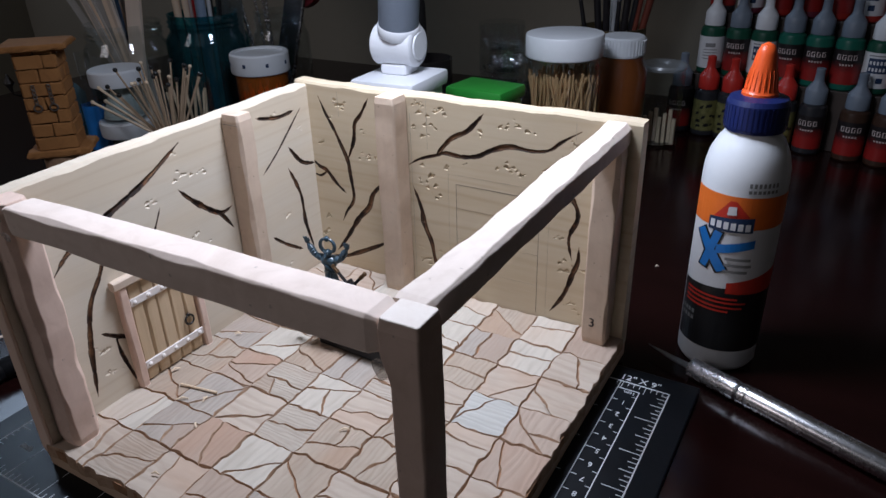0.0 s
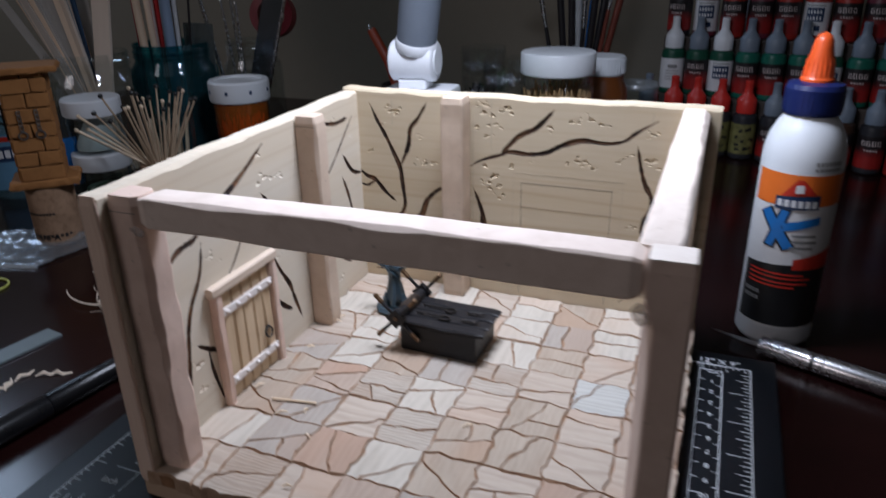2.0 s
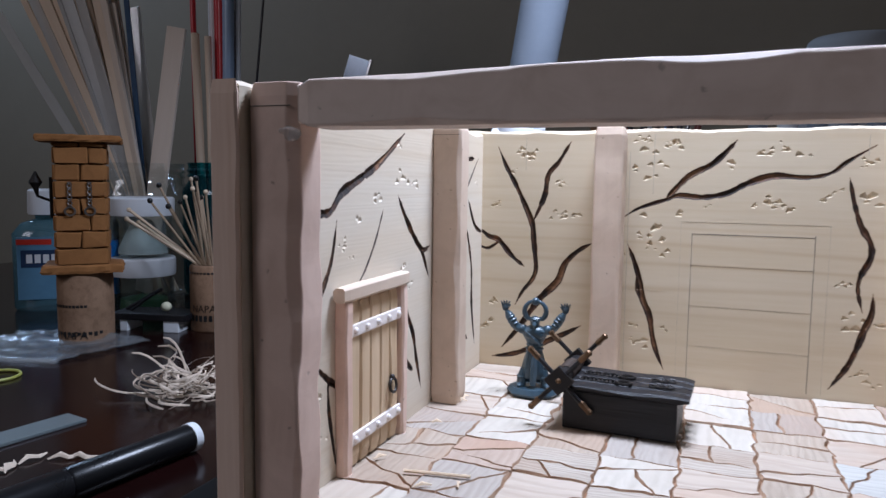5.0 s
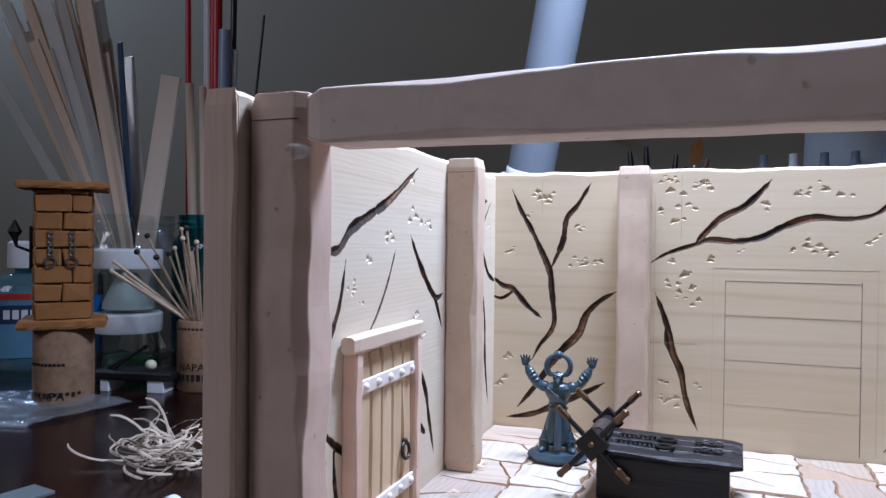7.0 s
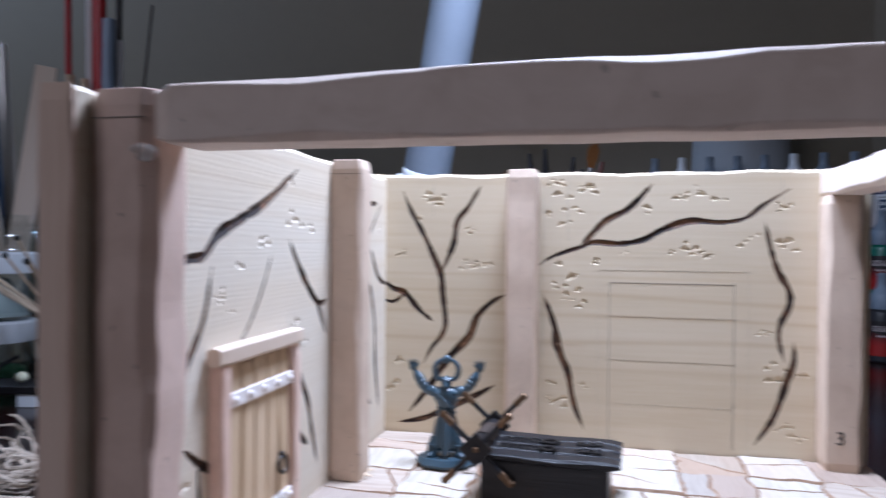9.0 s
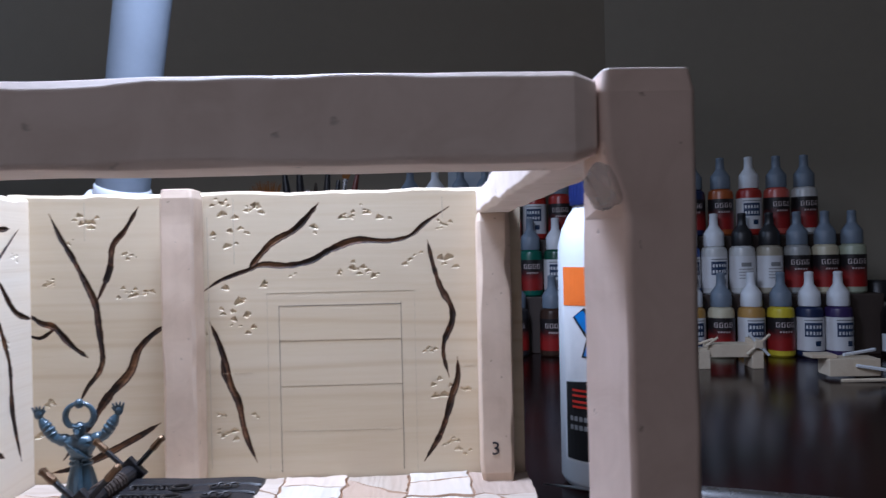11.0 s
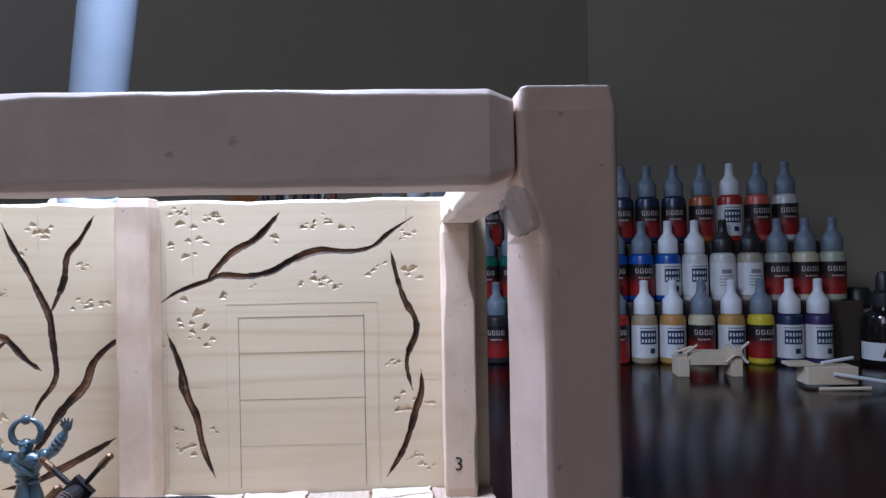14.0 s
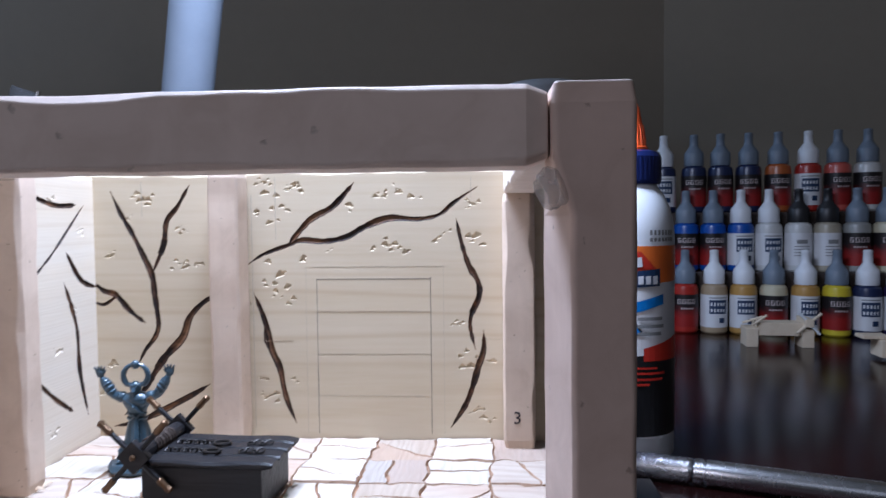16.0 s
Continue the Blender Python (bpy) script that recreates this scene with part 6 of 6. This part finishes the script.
for k in range(9):
    a = 0.7 * k
    part("stick", tube([(0.012 * math.cos(a), 0.012 * math.sin(a), 0.003), (0.018 * math.cos(a + 0.4), 0.018 * math.sin(a + 0.4), 0.072)], 0.0015, 5), PALE_STICK, box_)


def mason(name, label, m, r, h, material):
    ob = thing(name, label, "jar", m)
    prof = [(r, h * 0.74), (r * 0.98, h * 0.80), (r * 0.86, h * 0.86), (r * 0.86, h * 0.89), (r * 0.90, h * 0.90), (r * 0.86, h * 0.92), (r * 0.90, h * 0.94), (r * 0.86, h * 0.96), (r * 0.88, h)]
    part("jar_body", hollow(r, h, 0.002, 0.003, prof), material, ob, "", True)
    return ob


def strip(foot, top, w, t, material, label, turn=0.0):
    """A flat strip of wood standing in a jar."""
    foot, top = Vector(foot), Vector(top)
    L = (top - foot).length
    q = Vector((0, 0, 1)).rotation_difference(top - foot).to_matrix().to_4x4()
    single("wood_strip", box(-w / 2, w / 2, -t / 2, t / 2, 0, L, 0.0003, seg=1), material, label, "strip", Matrix.Translation(foot) @ q @ pose(0, 0, 0, 0, 0, turn), "strips in jars")


MJ = Vector((-0.390, 0.168, 0))
mason("mason_jar", "clear glass screw-thread jar holding wood strips", pose(MJ.x, MJ.y, TZ), 0.0440, 0.126, GLASS)
STRIP = wood("grey_balsa", (0.74, 0.63, 0.53), (0.62, 0.51, 0.41), (1, 1, 0.05), 90, 0.8)
STRIP2 = wood("tan_balsa", (0.74, 0.59, 0.45), (0.62, 0.47, 0.33), (1, 1, 0.05), 90, 0.8)
DARKS = wood("dark_strip", (0.10, 0.07, 0.05), (0.06, 0.04, 0.03), (1, 1, 0.05), 90, 0.8)
SLEEVE = clear("clear_sleeve", (0.84, 0.83, 0.81), 0.12, 0.55)
WHITE_S = plain("white_styrene", (0.66, 0.66, 0.66), 0.4, vary=0.04)
BLUEP = plain("blue_wrapper", (0.03, 0.07, 0.14), 0.4, vary=0.2)
KIND = {"c": (SLEEVE, "clear plastic strip standing in a jar"), "w": (WHITE_S, "thin white plastic strip standing in a jar"), "g": (STRIP, "long flat greyish balsa strip standing in a jar"),
        "t": (STRIP2, "long flat tan balsa strip standing in a jar"), "d": (DARKS, "dark narrow wood strip standing in a jar"), "b": (BLUEP, "strip in a blue plastic wrapper in a jar")}
STRIPS = [(0.034, -0.178, 0.255, 0.012, 0.0010, "c"), (0.032, -0.166, 0.300, 0.003, 0.0015, "w"), (0.034, -0.155, 0.330, 0.012, 0.0015, "c"), (0.030, -0.140, 0.335, 0.008, 0.002, "g"), (0.032, -0.127, 0.345, 0.003, 0.0015, "w"), (0.030, -0.114, 0.345, 0.015, 0.0015, "c"), (0.032, -0.098, 0.350, 0.010, 0.002, "t"), (0.030, -0.087, 0.345, 0.013, 0.0015, "c"), (0.028, -0.076, 0.350, 0.003, 0.002, "w")]
STRIPS += [(0.026, -0.067, 0.350, 0.014, 0.002, "g"), (0.026, -0.054, 0.355, 0.016, 0.0025, "g"), (0.020, -0.046, 0.266, 0.018, 0.002, "t"), (0.016, -0.028, 0.253, 0.014, 0.002, "g"), (0.014, -0.010, 0.262, 0.006, 0.0015, "b"), (0.018, -0.032, 0.269, 0.006, 0.002, "g"), (0.006, 0.054, 0.226, 0.019, 0.003, "g"), (0.000, 0.037, 0.185, 0.006, 0.003, "t"), (0.030, -0.099, 0.218, 0.0045, 0.003, "d")]
STRIPS += [(0.028, -0.088, 0.262, 0.005, 0.0015, "c"), (0.024, -0.012, 0.252, 0.013, 0.001, "c"), (0.032, -0.112, 0.270, 0.016, 0.002, "t"), (0.030, -0.148, 0.275, 0.009, 0.002, "t"), (0.030, -0.105, 0.350, 0.012, 0.002, "g"), (0.028, -0.060, 0.352, 0.010, 0.002, "t"), (0.026, -0.082, 0.352, 0.008, 0.002, "g"), (0.024, -0.040, 0.300, 0.010, 0.0015, "c"), (0.032, -0.135, 0.340, 0.010, 0.002, "t")]
STRIPS += [(0.030 - 0.0006 * k, -0.164 + 0.0082 * k, 0.300 + 0.014 * math.sin(k * 2.1), 0.007 + 0.004 * abs(math.sin(k * 1.3)), 0.002, "tcgttg"[k % 6]) for k in range(14)]
for k, (fx, tx, tz, w, t, code) in enumerate(STRIPS):
    dy = 0.009 * math.sin(k * 2.4) + (0.012 if k > 26 else 0.0)
    strip((MJ.x + fx * 0.9, MJ.y + dy * 0.6, TZ + 0.006), (MJ.x + tx, MJ.y + dy, tz), w, t, KIND[code][0], KIND[code][1], 14 * math.sin(k * 1.7))

mason("teal_jar", "teal glass jar holding red and white tubes", pose(-0.3480, 0.2420, TZ), 0.0450, 0.128, TEAL)
REDT = plain("red_tube", (0.46, 0.02, 0.025), 0.3, vary=0.1)
WHT = plain("pale_tube", (0.68, 0.67, 0.68), 0.35, vary=0.05)
BLUT = plain("pale_blue_tube", (0.30, 0.38, 0.52), 0.3, vary=0.05)
for dx, dy, tx, r, mt, lab_, hh in ((-0.016, -0.006, -0.018, 0.0028, REDT, "thin red plastic tube in the teal jar", 0.36), (-0.004, -0.012, -0.010, 0.0040, STRIP2, "pale wooden dowel in the teal jar", 0.235),
                                    (-0.002, 0.006, -0.004, 0.0046, WHT, "white plastic tube in the teal jar", 0.40), (0.004, -0.008, 0.002, 0.0034, STRIP2, "pale wooden dowel in the teal jar", 0.232),
                                    (0.004, 0.004, 0.004, 0.0036, REDT, "red plastic tube in the teal jar", 0.40), (0.011, 0.000, 0.0115, 0.0048, REDT, "red plastic tube in the teal jar", 0.40),
                                    (0.018, -0.004, 0.024, 0.0055, BLUT, "pale blue plastic tube in the teal jar", 0.285), (0.021, 0.004, 0.030, 0.0024, WHT, "thin clear rod in the teal jar", 0.268),
                                    (0.016, 0.012, 0.022, 0.0030, DARKH, "black plastic tube in the teal jar", 0.33), (0.020, 0.010, 0.058, 0.0012, DARKH, "thin black rod in the teal jar", 0.30)):
    single("tube_rod", tube([(-0.358 + dx, 0.234 + dy, TZ + 0.006), (-0.360 + tx, 0.234 + dy, hh)], r, 12), mt, lab_, "rod", group="rods in the teal jar", smooth=True)
plate = clear("smoky_sheet", (0.35, 0.38, 0.37), 0.15, 0.8)
single("plastic_sheet", box(-0.017, 0.017, -0.0007, 0.0007, 0, 0.135, 0.0005, seg=1), plate, "smoky clear plastic sheet standing in a jar", "sheet", pose(-0.326, 0.252, TZ + 0.012, 0, 3, 10))

mason("tool_jar", "clear glass jar holding metal tools and a blade", pose(-0.2760, 0.2820, TZ), 0.0310, 0.128, GLASS)
saw = thing("saw_blade", "polished steel saw blade leaning in a jar", "blade", Matrix.Translation((-0.294, 0.280, TZ + 0.008)) @ Vector((0, 0, 1)).rotation_difference(Vector((0.074, 0.0, 0.225))).to_matrix().to_4x4())
part("blade", box(-0.0115, 0.0128, -0.0006, 0.0006, 0, 0.236), plain("polished_steel", (0.30, 0.35, 0.43), 0.20, 1.0, vary=0.06, size=0.02), saw)
part("spine", box(0.0122, 0.0146, -0.0016, 0.0016, 0, 0.238, 0.0005), STEEL, saw)
for k, (tx, tz) in enumerate(((-0.046, 0.150), (-0.020, 0.150), (-0.008, 0.160), (-0.002, 0.148))):
    ob = thing("sculpting_tool", "thin metal sculpting tool standing in a jar", "tool", None, "metal tools in the jar")
    part("shaft", tube([(-0.276 + 0.3 * tx, 0.270, TZ + 0.006), (-0.276 + tx, 0.266, tz)], 0.0013 if k else 0.0020, 8), STEEL, ob, "", True)
    part("tip", ball(0.0024 if k == 2 else 0.0016, Matrix.Translation((-0.276 + tx, 0.266, tz)), 8), STEEL, ob, "", True)
tape = joined(bmesh.new(), lathe([(0.015, -0.008), (0.0235, -0.008), (0.0235, 0.008), (0.015, 0.008), (0.015, -0.008)], 40), pose(0, 0, 0, 82, 0, 15))
single("tape_roll", tape, plain("dark_red_tape", (0.16, 0.015, 0.02), 0.4), "dark red roll of tape resting on a jar", "tape", pose(-0.258, 0.303, 0.1332), smooth=True)

# wood shavings, bag, strip, marker
CURL = plain("wood_shavings", (0.58, 0.48, 0.38), 0.8, vary=0.12, size=0.004)
b = bmesh.new()
sr = random.Random(4)
for k in range(66):
    L, c = sr.uniform(0.024, 0.054), sr.uniform(-190, 190)
    a, rr = sr.uniform(0, 6.283), 0.020 * math.sqrt(sr.random())
    cen = Vector((rr * math.cos(a) * 1.1, rr * math.sin(a) * 0.8, 0.0012 + 0.013 * sr.random() * (1 - rr / 0.026)))
    pts, ang, p = [], sr.uniform(0, 6.283), cen.copy()
    tilt = sr.uniform(-0.1, 0.8)
    for i in range(9):
        pts.append(p.copy())
        ang += c * L / 9
        p = p + Vector((math.cos(ang), math.sin(ang), tilt * math.sin(math.pi * i / 7))) * (L / 9)
        p.z = max(p.z, 0.0008)
    joined(b, tube(pts, [0.0004] + [sr.uniform(0.0004, 0.0008)] * 7 + [0.0004], 5, True, 0.28))
single("shavings_pile", b, CURL, "loose pile of curled pale wood shavings", "shavings", pose(-0.1440, -0.0600, TZ), kind="stuff")
b = bmesh.new()
for k, (x, y, a) in enumerate(((-0.132, -0.150, 20), (-0.138, -0.158, 70), (-0.135, -0.166, 110), (-0.140, -0.172, 60), (-0.126, -0.146, 10), (-0.144, -0.178, 40))):
    joined(b, tube([(0, 0, 0.0006), (0.004, 0.002, 0.002), (0.008, 0.001, 0.0012), (0.012, 0.004, 0.0008)], [0.0004, 0.0012, 0.0010, 0.0004], 5, True, 0.35), pose(x, y, TZ, 0, 0, a))
single("stray_shavings", b, CURL, "few stray wood shavings beside black marker", "shavings", kind="stuff")

bag = bmesh.new()
n, mm = 36, 26
grid = []
for i in range(n + 1):
    row = []
    for k in range(mm + 1):
        x, y = i / n, k / mm
        px, py = -0.345 + 0.088 * x + 0.010 * y, -0.062 + 0.066 * y + 0.022 * x
        lift = 0.0016 + 0.013 * max(0, y - 0.45) * (0.4 + abs(noise.noise((x * 5, y * 5, 2)))) * (1 - x ** 4) + 0.0022 * abs(noise.noise((x * 6, y * 6, 5)))
        if k == 0:
            lift = 0.0008
        row.append(bag.verts.new((px, py, lift)))
    grid.append(row)
for i in range(n):
    for k in range(mm):
        bag.faces.new((grid[i][k], grid[i + 1][k], grid[i + 1][k + 1], grid[i][k + 1]))
bag_thing = thing("plastic_bag", "crumpled clear zip bag lying on the table", "bag", pose(0, 0, TZ))
film = part("film", bag, clear("plastic_film", (0.90, 0.93, 0.96), 0.22, 0.93, 1.3), bag_thing, "", True)
sol = film.modifiers.new("thick", "SOLIDIFY")
sol.thickness = 0.0003
part("zip_seal", tube([(-0.345, -0.0625, 0.0012), (-0.300, -0.0530, 0.0014), (-0.257, -0.0405, 0.0012)], 0.0018, 6, True, 0.6), HAZE, bag_thing)
single("elastic_ring", joined(bmesh.new(), torus(0.0125, 0.0009, 30, 6), pose(0, 0, 0.0010)), plain("yellow_green_elastic", (0.40, 0.42, 0.08), 0.5), "yellow-green elastic ring on the table", "ring", pose(-0.262, -0.076, TZ), smooth=True)
single("glass_strip", box(-0.0075, 0.0075, -0.075, 0.0, 0, 0.0016, 0.0004), clear("grey_glass_strip", (0.36, 0.43, 0.45), 0.2, 0.6), "flat grey translucent plastic strip on the table", "strip", pose(-0.1625, -0.1088, TZ, 0, 0, -10))
BLACKP = plain("black_barrel", (0.006, 0.006, 0.007), 0.28, vary=0.2, spec=0.3)
mk = thing("black_marker", "black round barrel tool with a white end", "marker", Matrix.Translation((-0.0862, -0.1215, TZ + 0.0062)) @ pose(0, 0, 0, 0, 0, -98.5))
part("barrel", tube([(0.0, 0, 0), (0.0005, 0, 0), (0.052, 0, 0), (0.053, 0, 0), (0.054, 0, 0), (0.140, 0, 0)], [0.0050, 0.0056, 0.0060, 0.0055, 0.0061, 0.0060], 32), BLACKP, mk, "", True)
part("white_end", tube([(-0.0035, 0, 0), (-0.0030, 0, 0), (0.0004, 0, 0)], [0.0048, 0.0060, 0.0060], 32), WHITE_PL, mk, "", True)
part("nib", tube([(-0.0070, 0, 0), (-0.0034, 0, 0)], [0.0006, 0.0018], 10), WHITE_PL, mk, "", True)
b = bmesh.new()
ring = [(0.0, -0.011), (0.007, -0.006), (0.010, 0.002), (0.006, 0.009), (-0.006, 0.009), (-0.010, 0.002), (-0.007, -0.006)]
lo = [b.verts.new((x, y, 0.0)) for x, y in ring]
hi = [b.verts.new((x * 0.95, y * 0.95, 0.0011)) for x, y in ring]
b.faces.new(lo)
b.faces.new(hi)
for k in range(7):
    b.faces.new((lo[k], lo[(k + 1) % 7], hi[(k + 1) % 7], hi[k]))
single("guitar_pick", b, plain("red_celluloid", (0.42, 0.03, 0.04), 0.3, vary=0.2), "red plastic pick lying on the table", "pick", pose(-0.0180, -0.2450, TZ, 0, 0, 50))

# ---- right side: unfinished models, ink bottle ----
RAW = wood("raw_basswood", (0.66, 0.56, 0.42), (0.54, 0.43, 0.30), (1, 1, 1), 140)


def raw_rack(m, label):
    ob = thing("raw_rack_model", label, "miniature", m, "unpainted rack models")
    part("bench", box(-0.020, 0.020, -0.009, 0.009, 0.010, 0.0215, 0.0006), RAW, ob)
    for x in (-0.024, 0.022):
        part("end_block", box(x - 0.005, x + 0.005, -0.011, 0.011, 0, 0.0165, 0.0006), RAW, ob)
    for k in range(4):
        a = radians(42 + 90 * k)
        part("spoke", tube([(0.022, -0.0130, 0.022), (0.022 + 0.013 * math.cos(a), -0.0130, 0.022 + 0.013 * math.sin(a))], 0.0013, 6), WHITE_PL if k % 2 else RAW, ob)
    part("hub", box(0.0185, 0.0255, -0.0148, 0.012, 0.0185, 0.0255, 0.0006), RAW, ob)
    part("crossbar", tube([(-0.024, -0.012, 0.020), (-0.012, -0.010, 0.028)], 0.0012, 6), RAW, ob)
    part("crossbar", tube([(-0.030, 0.0, 0.020), (-0.014, -0.004, 0.026)], 0.0012, 6), RAW, ob)


raw_rack(pose(0.4360, 0.3330, TZ, 0, 0, -6), "small unpainted wooden rack model standing by paints")
ob = thing("raw_bench_model", "small unpainted wooden bench model with loose sticks", "miniature", pose(0.5080, 0.2700, TZ, 0, 0, -4))
part("bench", box(-0.020, 0.020, -0.010, 0.010, 0.003, 0.0170, 0.0006), RAW, ob)
part("board", box(-0.032, -0.012, -0.006, 0.010, 0.0172, 0.0200, 0.0004), RAW, ob)
for p, q, mt in (((0.000, -0.012, 0.012), (0.040, -0.018, 0.006), WHITE_PL), ((-0.014, -0.016, 0.001), (0.024, -0.020, 0.002), RAW), ((-0.004, 0.0, 0.019), (0.024, 0.006, 0.022), WHITE_PL), ((0.022, 0.0, 0.008), (0.052, -0.006, 0.004), plain("green_stick", (0.03, 0.12, 0.07), 0.5))):
    part("stick", tube([p, q], 0.0015, 6), mt, ob)
ink = thing("ink_bottle", "black ink bottle with dropper cap and white label", "bottle", pose(0.6180, 0.3620, TZ))
part("bottle_body", lathe([(0, 0), (0.0185, 0), (0.0200, 0.002), (0.0200, 0.040), (0.0180, 0.0470), (0.0095, 0.0520), (0.009, 0.055), (0, 0.055)], 36), plain("black_glass", (0.012, 0.010, 0.010), 0.12), ink, "", True)
part("dropper_cap", lathe([(0, 0.0555), (0.0110, 0.0555), (0.0112, 0.058), (0.0105, 0.068), (0.0065, 0.071), (0.0062, 0.083), (0.0045, 0.0875), (0, 0.089)], 28), CAPS["k"], ink, "", True)
lb = part("label", wrap(0.0200, -190, 10, 0.006, 0.0225, 0.0002, n=24), P_WHITE, ink)
b = patch(0.0200, (-128, 0.0090), (-118, 0.0090), (-108, 0.0200), (-118, 0.0200), 3, 0.0004)
patch(0.0200, (-116, 0.0180), (-84, 0.0180), (-82, 0.0205), (-114, 0.0205), 5, 0.0004, b)
patch(0.0200, (-98, 0.0090), (-90, 0.0090), (-70, 0.0200), (-78, 0.0200), 3, 0.0004, b)
part("label_print", b, P_BLACK, lb)
teal_b = thing("medium_bottle", "small dark bottle with black cap and teal label", "bottle", pose(0.6210, 0.4060, TZ))
part("bottle_body", lathe([(0, 0), (0.0120, 0), (0.0130, 0.002), (0.0130, 0.046), (0.0100, 0.050), (0, 0.050)], 30), PAINT["w"], teal_b, "", True)
part("cap", lathe([(0, 0.0505), (0.0115, 0.0505), (0.0115, 0.068), (0.009, 0.071), (0, 0.071)], 28), CAPS["k"], teal_b, "", True)
lb = part("label", wrap(0.0130, -200, 20, 0.009, 0.042, 0.0002, n=24), P_NAVY, teal_b)
b = wrap(0.0130, -122, -62, 0.032, 0.036, 0.0004)
wrap(0.0130, -118, -70, 0.026, 0.029, 0.0004, b)
part("label_print", b, plain("teal_print", (0.10, 0.30, 0.36), 0.5), lb)
single("wood_chip", tube([(0, 0, 0.0004), (0.0014, 0.0004, 0.0009), (0.0028, 0.0002, 0.0004)], [0.0003, 0.0008, 0.0003], 5, True, 0.4), CURL, "tiny pale wood chip on the dark table", "chip", pose(0.1920, 0.1240, TZ, 0, 0, 30))
